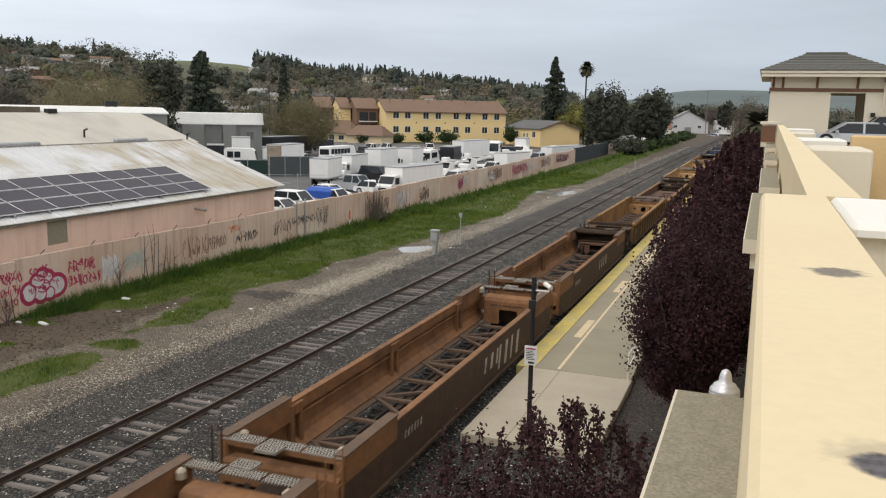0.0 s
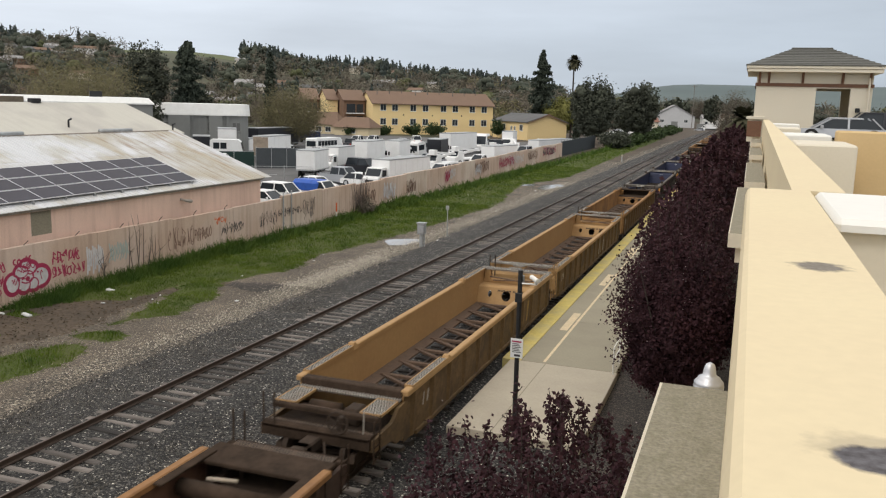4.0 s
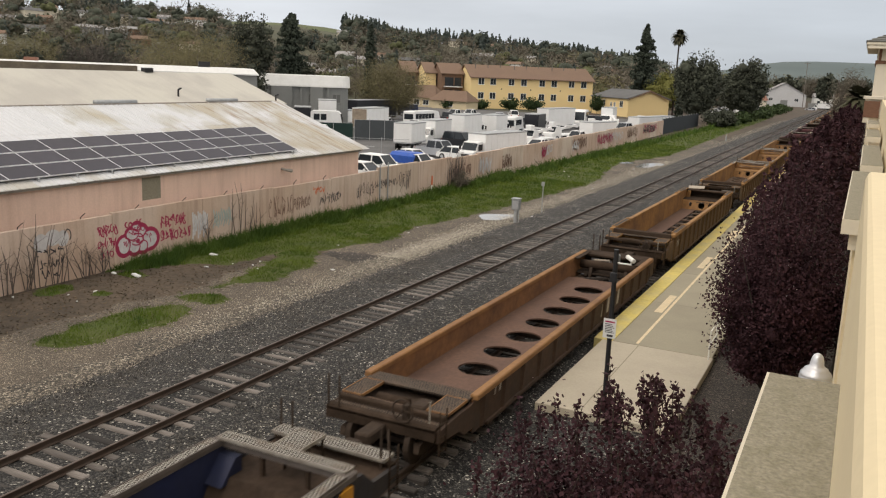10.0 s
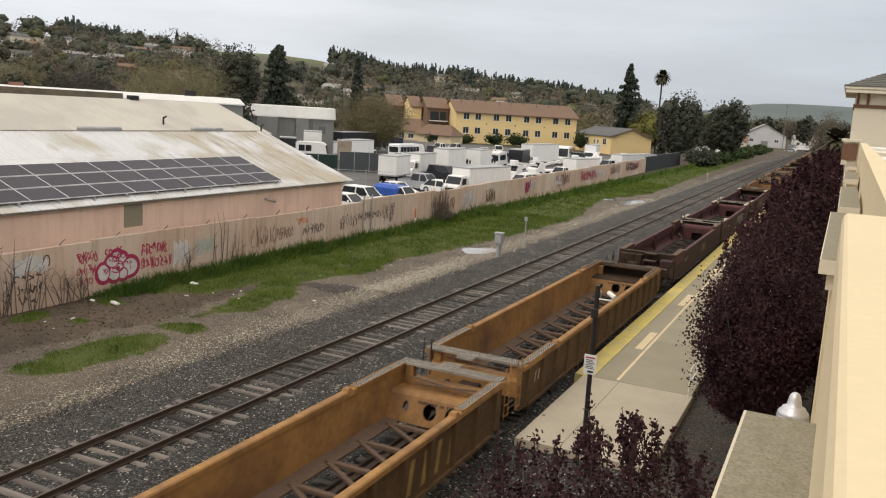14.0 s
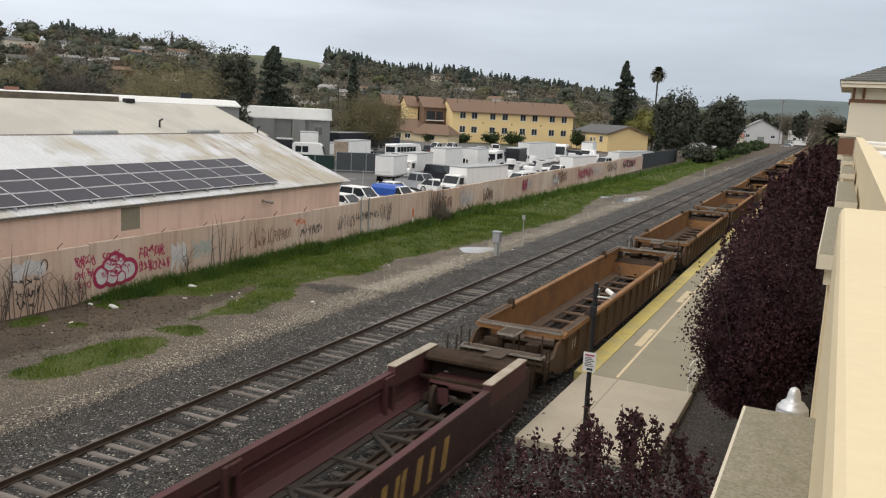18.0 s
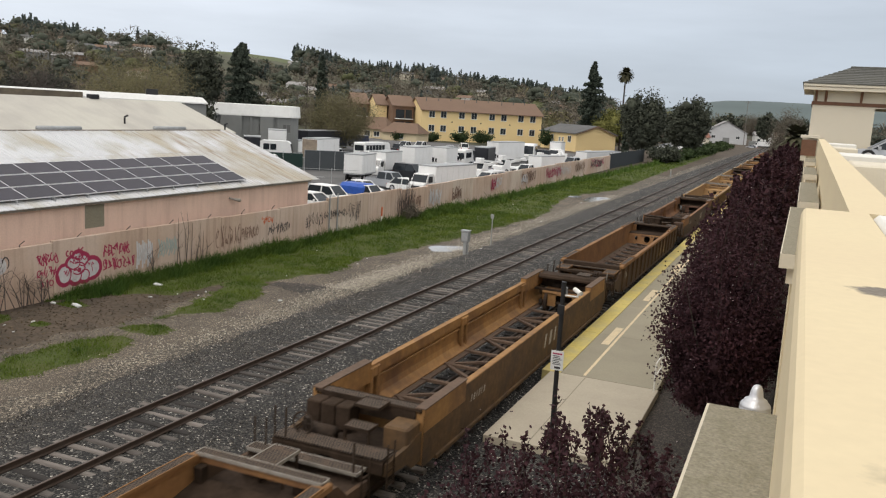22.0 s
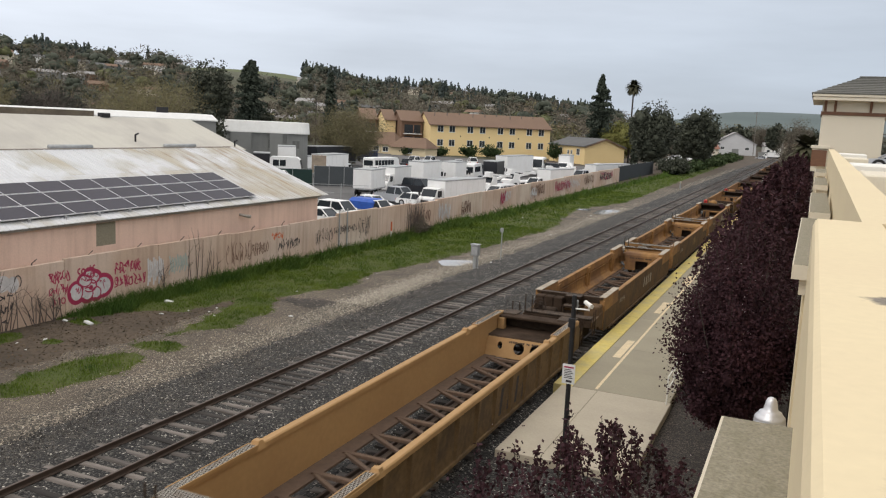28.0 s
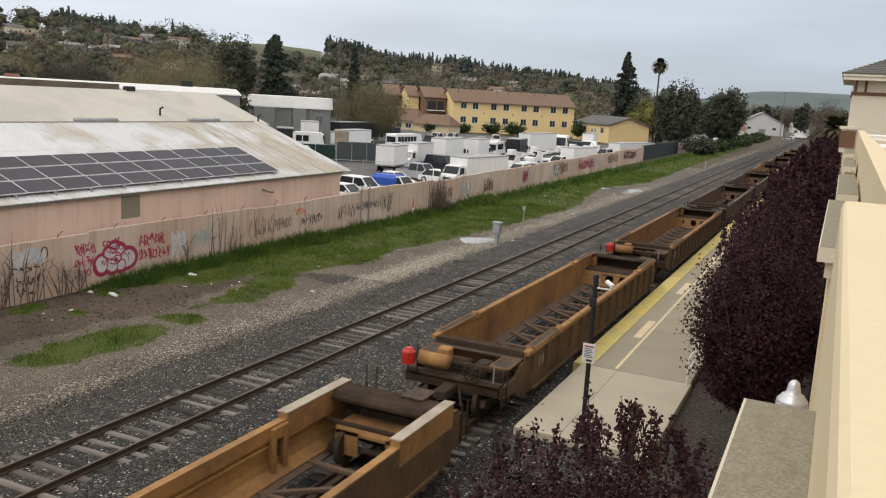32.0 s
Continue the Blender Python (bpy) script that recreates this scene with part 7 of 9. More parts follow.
def bare_shrub(seed, at, h, n, lean=0.3):
    """Leafless stems growing along the wall."""
    g = np.random.default_rng(seed)
    s = Shape()
    for k in range(n):
        a = Vector((g.normal(0, 0.08), g.normal(0, 0.5), 0))
        b = a + Vector((g.normal(0, 0.05), g.normal(0, lean), h * g.uniform(0.5, 0.75)))
        c = b + Vector((g.normal(0, 0.06), g.normal(0, lean * 1.3), h * g.uniform(0.2, 0.4)))
        s.tube(a, b, 0.022, 0.014, 5).tube(b, c, 0.014, 0.006, 4)
        for i in range(3):
            p = a.lerp(b, g.uniform(0.4, 1.0))
            s.tube(p, p + Vector((g.normal(0, 0.1), g.normal(0, 0.35), g.uniform(0.1, 0.5))), 0.01, 0.004, 4)
    t = s.make("bare_shrub", "twig")
    t.location = at
    return tagged(t, "leafless spindly shrub growing against the yard wall", "shrub")


for k, (y, h, n) in enumerate(((22.8, 3.0, 7), (24.2, 2.4, 6), (25.3, 1.8, 9), (33.2, 2.0, 4), (35.8, 3.3, 6), (37.4, 1.9, 4), (21.0, 2.6, 7), (62.4, 3.1, 16), (63.6, 3.3, 18), (26.0, 1.2, 8), (22.0, 1.9, 9))):
    bare_shrub(110 + k, (-29.95, y, -0.5), h, n)


STANDS = [  # bearing from and to, distance from and to, number, height from and to, shares of conifer, evergreen, bare, olive, willow
    (41.0, 57, 800, 890, 46, 10, 18, (0.14, 0.72, 0.10, 0.04, 0)),
    (46.3, 49.4, 800, 880, 34, 15, 20, (0.9, 0.1, 0, 0, 0)),
    (40.5, 57, 640, 800, 105, 9, 15, (0.12, 0.32, 0.50, 0.06, 0)),
    (40, 62, 430, 640, 220, 8, 13, (0.06, 0.24, 0.60, 0.04, 0.06)),
    (33, 41, 400, 590, 130, 7, 10, (0.10, 0.26, 0.56, 0.04, 0.04)),
    (30.8, 33.3, 770, 860, 34, 13, 18, (0.85, 0.15, 0, 0, 0)),
    (12, 31, 810, 900, 340, 10, 16, (0.84, 0.16, 0, 0, 0)),
    (10, 33, 620, 800, 270, 7, 11, (0.16, 0.24, 0.54, 0.04, 0.02)),
    (7, 33, 410, 620, 280, 7, 11, (0.06, 0.16, 0.66, 0.06, 0.06)),
    (4, 62, 240, 410, 470, 6, 10.5, (0.05, 0.17, 0.60, 0.07, 0.11)),
    (62, 110, 300, 880, 160, 8, 14, (0.1, 0.4, 0.4, 0.1, 0)),
]


def woods(label, kind, rows, g):
    """Many trees far off: clumps and leaves, or sheaves of twigs."""
    ps, ss, cs, rs = [], [], [], []
    twigs = kind in ("bare", "willow")
    for x, y, z, h, w, near in rows:
        base = np.array([x, y, z])
        if "conifer" in kind:
            n, m = (60, 8) if near else (30, 6)
            u = g.random(n)
            rad, ang = w * (1 - u) ** 0.7 * g.uniform(0.5, 1.1, n), g.uniform(0, 2 * math.pi, n)
            p = base + np.stack([rad * np.cos(ang), rad * np.sin(ang), h * (0.06 + 0.94 * u)], 1)
            t = (np.arange(m) + 0.4) / m
            cs.append(base + np.stack([g.normal(0, 0.14 * w, m), g.normal(0, 0.14 * w, m), h * (0.08 + 0.86 * t)], 1))
            q = w * (1.08 - t) ** 0.8 * g.uniform(0.75, 1.15, m)
            rs.append(np.stack([q, q, np.full(m, 1.0 * h / m)], 1))
        else:
            n, m = ((150, 0) if twigs else (60, 14)) if near else ((84, 0) if twigs else (40, 11))
            d = g.normal(size=(n + m, 3))
            d /= np.linalg.norm(d, axis=1)[:, None]
            p = base + np.array([0, 0, h * 0.54]) + d[:n] * np.array([w, w, h * 0.46]) * (g.uniform(0.5 if m else 0.25, 1.05, n) ** 0.5)[:, None] + g.normal(0, 0.07 * w, (n, 3))
            if m:
                cs.append(base + np.array([0, 0, h * 0.5]) + d[n:] * np.array([w, w, h * 0.44]) * g.uniform(0.35, 0.72, (m, 1)))
                q = g.uniform(0.32, 0.52, m) * w
                rs.append(np.stack([q, q, q * g.uniform(0.7, 0.95, m)], 1))
        ps.append(p)
        ss.append(g.uniform(0.5, 1.15, n) * (0.06 * h + 0.2) * (2.2 if twigs else 1.0))
    v, f = quads(np.vstack(ps), np.concatenate(ss), g, slim=0.13 if twigs else 0.65)
    if cs:
        v, f = joined((v, f), lumps(np.vstack(cs), np.vstack(rs), g))
    tagged(leaf_mesh(f"{kind}_woods", v, f, kind), label, "woods", kind="stuff")


def hillside():
    """Woods and houses over the hills."""
    g = np.random.default_rng(77)
    kinds = ("far_conifer", "far_oak", "bare", "olive", "willow")
    lots = {k: [] for k in kinds}
    for a0, a1, r0, r1, count, h0, h1, mix in STANDS:
        for k in range(count):
            r, deg = g.uniform(r0, r1), g.uniform(a0, a1)
            x, y = -r * math.sin(math.radians(deg)), r * math.cos(math.radians(deg))
            c = fbm(x, y, 0.013)
            if abs(x + 12) < 34 or (-132 < x < -40 and y < 270) or (c < -0.25 and g.random() < 0.7) or (33.3 < deg < 40.4 and r > 725) or (51.4 < deg < 53 and r > 740):
                continue
            kind = kinds[int(np.searchsorted(np.cumsum(mix), min(0.999, max(0.0, g.random() + 0.25 * fbm(x, y, 0.03)))))]
            h = g.uniform(h0, h1) * (1 + 0.2 * c)
            w = h * (g.uniform(0.17, 0.25) if kind == "far_conifer" else g.uniform(0.46, 0.66))
            lots[kind].append((x, y, land(x, y) - 0.3, h, w, r < 430))
    for k in range(560):
        x, y = g.uniform(-170, 110), g.uniform(480, 1150)
        if abs(x + 12) < 13 or (-62 < x < -20 and y < 560):
            continue
        kind = g.choice(kinds, p=[0.12, 0.4, 0.3, 0.08, 0.1])
        h = g.uniform(8, 16)
        lots[kind].append((x, y, land(x, y), h, h * (0.25 if "conifer" in kind else g.uniform(0.4, 0.6)), False))
    for kind, label in zip(kinds, ("dark conifers along the hill crest", "rounded dark evergreen trees over the far hills", "leafless grey-brown trees over the town and hills", "olive-green trees among the houses", "bare olive-brown willows over the town")):
        woods(label, kind, lots[kind], g)
    for k in range(96):
        r, a = (g.uniform(330, 770), math.radians(g.uniform(9, 56))) if k < 66 else (g.uniform(540, 790), math.radians(g.uniform(41, 56)))
        x, y = -r * math.sin(a), r * math.cos(a)
        if (y < 250 and x > -130) or (33 < math.degrees(a) < 40.5 and r > 480):
            continue
        house((x, y, land(x, y)), math.degrees(a) + g.uniform(-30, 30), g.uniform(9, 15), g.uniform(7, 9), g.uniform(2.8, 5), g.choice(["white_band", "grey_house", "stucco2", "stucco2", "brown_house"]), g.choice(["grey_roof", "brown_roof", "pale_roof"]))


def house(at, turn, w, d, h, wall, roof):
    t = thing("hill_house", f"small {'white' if wall == 'white_band' else 'grey' if wall == 'grey_house' else 'brown' if wall == 'brown_house' else 'cream'} house with a low gabled roof", "house", at, turn, group="houses on the hills")
    Shape().box(-w / 2, w / 2, -d / 2, d / 2, -1.5, h).make("wall", wall, t)
    s = Shape().sweep([(-d / 2 - 0.5, h - 0.05), (d / 2 + 0.5, h - 0.05), (0, h + d * 0.22)], -w / 2 - 0.4, w / 2 + 0.4)
    s.v = [(y, x, z) for x, y, z in s.v]
    s.make("roof", roof, t)
    for x in (-w * 0.28, w * 0.2):
        Shape().box(x - 0.7, x + 0.7, -d / 2 - 0.04, -d / 2 - 0.003, h * 0.4, h * 0.4 + 1.1).make("window", "pane", t)
    return t


hillside()


# ---- buildings behind the yard ----
def window(parent, x, y, z, w, h, frame_paint="white_band", glass="pane"):
    """A window with frame and sill in a wall that faces -y."""
    f = Shape()
    for a, b, c, d in ((x - w / 2 - 0.09, x + w / 2 + 0.09, z - 0.09, z), (x - w / 2 - 0.09, x + w / 2 + 0.09, z + h, z + h + 0.09), (x - w / 2 - 0.09, x - w / 2, z, z + h), (x + w / 2, x + w / 2 + 0.09, z, z + h), (x - 0.035, x + 0.035, z, z + h)):
        f.box(a, b, y - 0.06, y - 0.003, c, d)
    w_ob = f.make("window", frame_paint, parent)
    Shape().box(x - w / 2, x - 0.035, y - 0.03, y - 0.004, z, z + h).make("pane", glass, w_ob)
    Shape().box(x + 0.035, x + w / 2, y - 0.03, y - 0.004, z, z + h).make("pane", glass, w_ob)
    Shape().box(x - w / 2 - 0.15, x + w / 2 + 0.15, y - 0.12, y - 0.003, z - 0.16, z - 0.092).make("sill", frame_paint, w_ob)


def gable(parent, x0, x1, y0, y1, eave, ridge, wall, roof):
    """A block with its gable towards -y."""
    m = (x0 + x1) / 2
    Shape().sweep([(x0, -0.6), (x0, eave), (m, ridge), (x1, eave), (x1, -0.6)], y0, y1).make("wall", wall, parent)
    for a, b, s in ((x0 - 0.35, m, 1), (m, x1 + 0.35, -1)):
        za, zb = (eave - 0.2, ridge + 0.05) if s > 0 else (ridge + 0.05, eave - 0.2)
        Shape().add([(a, y0 - 0.6, za), (b, y0 - 0.6, zb), (b, y1 + 0.3, zb), (a, y1 + 0.3, za), (a, y0 - 0.6, za + 0.18), (b, y0 - 0.6, zb + 0.18), (b, y1 + 0.3, zb + 0.18), (a, y1 + 0.3, za + 0.18)],
                    [(3, 2, 1, 0), (4, 5, 6, 7), (0, 1, 5, 4), (1, 2, 6, 5), (2, 3, 7, 6), (3, 0, 4, 7)]).make("roof", roof, parent)


def ridged(parent, x0, x1, y0, y1, eave, ridge, wall, roof, overhang=0.5):
    """A block with its ridge along x and a gable at both ends."""
    m = (y0 + y1) / 2
    w = Shape().sweep([(y0, -0.6), (y0, eave), (m, ridge), (y1, eave), (y1, -0.6)], x0, x1)
    w.v = [(b, a, c) for a, b, c in w.v]
    w.make("wall", wall, parent)
    drop = overhang * (ridge - eave) / (m - y0)
    r = Shape().sweep([(y0 - overhang, eave - drop + 0.02), (m, ridge + 0.02), (y1 + overhang, eave - drop + 0.02), (y1 + overhang, eave - drop + 0.24), (m, ridge + 0.26), (y0 - overhang, eave - drop + 0.24)], x0 - 0.4, x1 + 0.4)
    r.v = [(b, a, c) for a, b, c in r.v]
    r.make("roof", roof, parent)


def apartments():
    corner, turn = (-101.4, 221.2, 0), 40
    t = thing("apartment_building", "yellow stucco apartment building with a brown shingle roof", "building", corner, turn)
    ridged(t, 0, 37.2, 0, 14, 8.3, 11.5, "yellow_house", "brown_roof", 0.7)
    for x in (3.1, 6.6, 12.1, 15.85, 21.4, 25.1, 30.5, 34.3):
        for z in (6.25, 2.3):
            window(t, x, 0, z, 1.6, 1.7, glass="dim_pane" if z < 3 and x % 3 > 1.5 else "pane")
    for k in range(9):
        x, y, z = 2.5 + k * 3.9, 4.6 + (k % 3) * 0.6, 10.3
        Shape().tube((x, y, z), (x, y, z + 1.5), 0.1, n=6).make("vent_pipe", "grey_roof", t)
    for x in (9.2, 18.0, 27.1):
        Shape().box(x - 0.15, x + 0.15, -0.12, -0.003, 4.9, 5.3, 0.02).make("wall_light", "black", t)
    # gabled wing with balconies, stepping back from the front
    w = thing("apartment_wing", "yellow and brown gabled apartment wing with balconies", "building", corner, turn)
    ridged(w, -6.8, -0.45, 7.0, 19.0, 8.9, 11.65, "brown_house", "brown_roof")
    ridged(w, -10.3, -7.25, 12.5, 25.5, 8.9, 11.75, "yellow_house", "brown_roof")
    ridged(w, -15.2, -10.75, 22.5, 35.5, 8.9, 11.9, "brown_house", "brown_roof")
    for x0, x1, yy in ((-5.9, -1.0, 7.0), (-14.6, -11.4, 22.5)):
        for z in (5.3, 1.9):
            # flat dark pane on the wall, in place of the shaded balcony recess
            Shape().box(x0, x1, yy - 0.05, yy - 0.004, z, z + 2.5).make("balcony_opening", "pane", w)
            b = Shape().box(x0 - 0.2, x1 + 0.2, yy - 1.4, yy - 0.06, z - 0.25, z - 0.02).make("balcony", "white_band" if z > 5 else "brown_house", w)
            r = Shape().box(x0 - 0.2, x1 + 0.2, yy - 1.4, yy - 1.32, z + 0.85, z + 0.95)
            for i in range(12):
                xx = x0 - 0.1 + i * (x1 - x0 + 0.2) / 11
                r.box(xx - 0.04, xx + 0.04, yy - 1.38, yy - 1.32, z - 0.02, z + 0.85)
            r.make("railing", "black", b)
            Shape().box((x0 + x1) / 2 - 0.12, (x0 + x1) / 2 + 0.12, yy - 1.4, yy - 1.2, z - 0.02, z + 2.5).make("post", "brown_house", b)
    e = thing("entrance_pavilion", "low cream pavilion with brown shingle roofs", "building")
    for x0, x1, y0, y1, ze, zr in ((-106.6, -95.0, 205.5, 214, 1.7, 4.4), (-116.0, -106.0, 209, 216, 2.1, 5.5)):
        Shape().box(x0 + 0.7, x1 - 0.7, y0 + 0.8, y1, -0.6, ze).make("wall", "stucco", e)
        m = (y0 + y1) / 2
        Shape().add([(x0, y0, ze), (x1, y0, ze), (x1, y1, ze), (x0, y1, ze), (x0 + 2.2, m, zr), (x1 - 2.2, m, zr)], [(3, 2, 1, 0), (0, 1, 5, 4), (1, 2, 5), (2, 3, 4, 5), (3, 0, 4)]).make("roof", "brown_roof", e)
    for x, yy in ((-112.5, 209.8), (-109.6, 209.8), (-100.5, 206.3)):
        window(e, x, yy, 0.2, 1.6, 1.2)
    # the low building with the dark roof
    q = thing("low_yellow_building", "low yellow stucco building with a dark grey gabled roof", "building", (-58.45, 232.4, 0), -45)
    ridged(q, -9.8, 9.6, -6.15, 6.15, 4.3, 6.3, "yellow_house", "grey_roof")
    g = Shape().sweep([(-6.7, 3.95), (-6.4, 3.95), (0, 6.2), (6.4, 3.95), (6.7, 3.95), (0, 6.62)], 10.01, 10.15)
    g.v = [(b, a, c) for a, b, c in g.v]
    g.make("barge_board", "brown_roof", q)
    for x, w_ in ((-6.4, 0.9), (-3.3, 1.5), (0.9, 0.8), (2.7, 0.8), (6.2, 1.6)):
        window(q, x, -6.15, 2.0, w_, 1.5 if w_ > 1 else 1.0)
    # grey building with the white band
    g = thing("grey_building", "flat grey stucco building with a tall white parapet band", "building", (-79.3, 110.4, 0), 36)
    def rounded(x0, x1, y0, y1, q):
        return [(cx + q * math.cos(math.radians(a)), cy + q * math.sin(math.radians(a))) for cx, cy, a0 in ((x0 + q, y0 + q, 180), (x1 - q, y0 + q, 270), (x1 - q, y1 - q, 0), (x0 + q, y1 - q, 90)) for a in range(a0, a0 + 91, 15)]

    def upright(rings):
        n = len(rings[0][0])
        vs = [(x, y, z) for ring, z in rings for x, y in ring]
        return Shape().add(vs, [tuple(range(n - 1, -1, -1)), tuple(range(len(vs) - n, len(vs)))] + [(k * n + i, k * n + (i + 1) % n, (k + 1) * n + (i + 1) % n, (k + 1) * n + i) for k in range(len(rings) - 1) for i in range(n)])

    wall_line = rounded(-6.8, 7.0, 0.4, 11, 1.6)
    upright([(wall_line, -0.6), (wall_line, 6.0)]).make("wall", "grey_house", g)
    upright([(rounded(-7.2, 7.3, 0.0, 11.4, 1.9), 6.0), (rounded(-7.2, 7.3, 0.0, 11.4, 1.9), 6.2), (rounded(-7.1, 7.2, 0.35, 11.0, 1.9), 7.75)]).make("parapet_band", "white_band", g)
    for x, w_ in ((-3.4, 1.6), (-0.4, 0.15), (2.0, 1.0), (3.8, 0.15)):
        Shape().box(x - w_, x + w_, 0.15 if w_ < 1 else -0.15, 0.42, -0.6, 6.0).make("pilaster", "grey_house", g)
    for x in (-4.9, 1.4, 5.1):
        window(g, x, 0.4, 3.7, 1.1, 1.2, "grey_house", "dim_pane")
    f = thing("flat_roofed_building", "long low flat-roofed building with a pale parapet", "building", (-80, 76, 0), 45)
    Shape().box(-30, 15, 0, 16, -0.6, 7.7).make("wall", "grey_house", f)
    a, b = [(-30.2, -0.2), (15.2, -0.2), (15.2, 16.2), (-30.2, 16.2)], [(-29.6, 0.5), (14.6, 0.5), (14.6, 15.6), (-29.6, 15.6)]
    Shape().add([(*p, 7.7) for p in a] + [(*p, 7.85) for p in a] + [(*p, 8.5) for p in b], [(3, 2, 1, 0), (8, 9, 10, 11)] + [(i + j, i + (j + 1) % 4, i + 4 + (j + 1) % 4, i + 4 + j) for i in (0, 4) for j in range(4)]).make("parapet", "white_band", f)
    Shape().box(-12, -10.5, 3, 4.5, 8.4, 8.9, 0.05).make("roof_unit", "brick", f)
    Shape().box(-29, 0.8, -0.32, -0.215, 6.5, 8.36).make("dark_fascia", "bare_fascia", f, "dark weathered strip below the coping")
    Shape().box(8, 9.4, 2, 3.4, 8.5, 9.2, 0.05).make("roof_unit", "black", f)
    # beyond the far end of the tracks
    h = thing("pale_shed", "large pale grey metal shed with a low gable beside the crossing", "shed", (-34.8, 420, -0.5), 8)
    gable(h, -9.5, 9.5, 0, 26, 5.9, 11.0, "shed_metal", "pale_roof")
    Shape().box(-1.2, 1.8, -0.06, -0.004, 0.2, 3.4).make("shed_door", "grey_house", h)
    for x in (-5.5, 5.5):
        window(h, x, 0, 3, 1.6, 1.2)
    h = thing("white_outbuilding", "low white outbuilding with a flat grey roof", "building", (-46.2, 418, -0.5), 6)
    Shape().box(-4.5, 4.2, 0, 9, -0.2, 5.2).make("wall", "white_band", h)
    Shape().box(-4.9, 4.6, -0.4, 9.4, 5.2, 5.55).make("roof", "grey_roof", h)
    Shape().box(1.6, 3.6, -0.05, -0.004, 0.1, 4.0).make("roller_door", "grey_house", h)
    b = thing("brick_shed", "low shed with an orange-brown roof behind parked cars", "shed", (-39.5, 352, -0.5))
    Shape().box(-4, 4, 0, 5, -0.2, 4.0, 0.05).make("wall", "stucco2", b)
    Shape().add([(-4.6, -0.6, 3.9), (4.6, -0.6, 3.9), (4.6, 5.6, 3.9), (-4.6, 5.6, 3.9), (-3.4, 2.4, 5.9), (3.4, 2.4, 5.9)], [(3, 2, 1, 0), (0, 1, 5, 4), (1, 2, 5), (2, 3, 4, 5), (3, 0, 4)]).make("roof", "brick", b)
    b = thing("grey_yard_wall", "plain grey wall beside the crossing", "wall", (-19.8, 404, -0.5))
    Shape().box(-3.5, 4.5, 0, 0.3, -0.2, 2.9).make("wall", "grey_house", b)
    for x, y, w_, h_, wall, roof in ((-20.5, 470, 9, 5.0, "white_band", "pale_roof"), (-9.5, 455, 9, 5.6, "stucco2", "brown_roof"), (-2.5, 500, 10, 5.0, "stucco2", "grey_roof"), (-62, 440, 12, 4.6, "stucco2", "grey_roof")):
        house((x, y, -0.5), 12, w_, 8, h_, wall, roof)
    w = thing("white_wall", "long white low wall behind parked cars", "wall", (-46, 330, -0.5))
    Shape().box(-9, 8, 0, 0.4, 0, 2.6).make("wall", "white_band", w)
    for x, y, hgt in ((-24.9, 395, 20.2), (-38.3, 330, 13.2), (-63, 300, 12), (-120, 190, 14), (-140, 175, 14), (4, 330, 15)):
        p = thing("utility_pole", "tall weathered wooden utility pole with a crossarm", "pole", (x, y, -0.5))
        Shape().tube((0, 0, 0), (0, 0, hgt), 0.17, 0.12, 8).make("pole", "tie", p)
        Shape().box(-1.2, 1.2, -0.06, 0.06, hgt - 0.9, hgt - 0.75).make("crossarm", "tie", p)
    tagged(Shape().box(-60, 60, 380, 392, -0.5, -0.44).make("crossing_road", "asphalt"), "grey asphalt street crossing the tracks", "road", kind="structure")


apartments()


# ---- vehicles ----
def wheels(t, w, ys, r=0.36):
    for y in ys:
        for s in (-1, 1):
            tyre = Shape().tube((s * (w / 2 - 0.22), y, r), (s * (w / 2 + 0.01), y, r), r, n=16).make("tyre", "tyre", t)
            if t.matrix_basis.translation.y < 125:
                Shape().tube((s * (w / 2), y, r), (s * (w / 2 + 0.025), y, r), r * 0.6, n=12).make("rim", "silver", tyre)


def across(profile, half, inset=0.0):
    """A side outline in y, z drawn out across x; inset narrows it towards the top."""
    z0, z1 = min(z for _, z in profile), max(z for _, z in profile)
    n = len(profile)
    k = lambda z: half - inset * (z - z0) / (z1 - z0 + 1e-9)
    vs = [(s * k(z), y, z) for s in (-1, 1) for y, z in profile]
    return Shape().add(vs, [tuple(range(n - 1, -1, -1)), tuple(range(n, 2 * n))] + [(i, (i + 1) % n, n + (i + 1) % n, n + i) for i in range(n)])


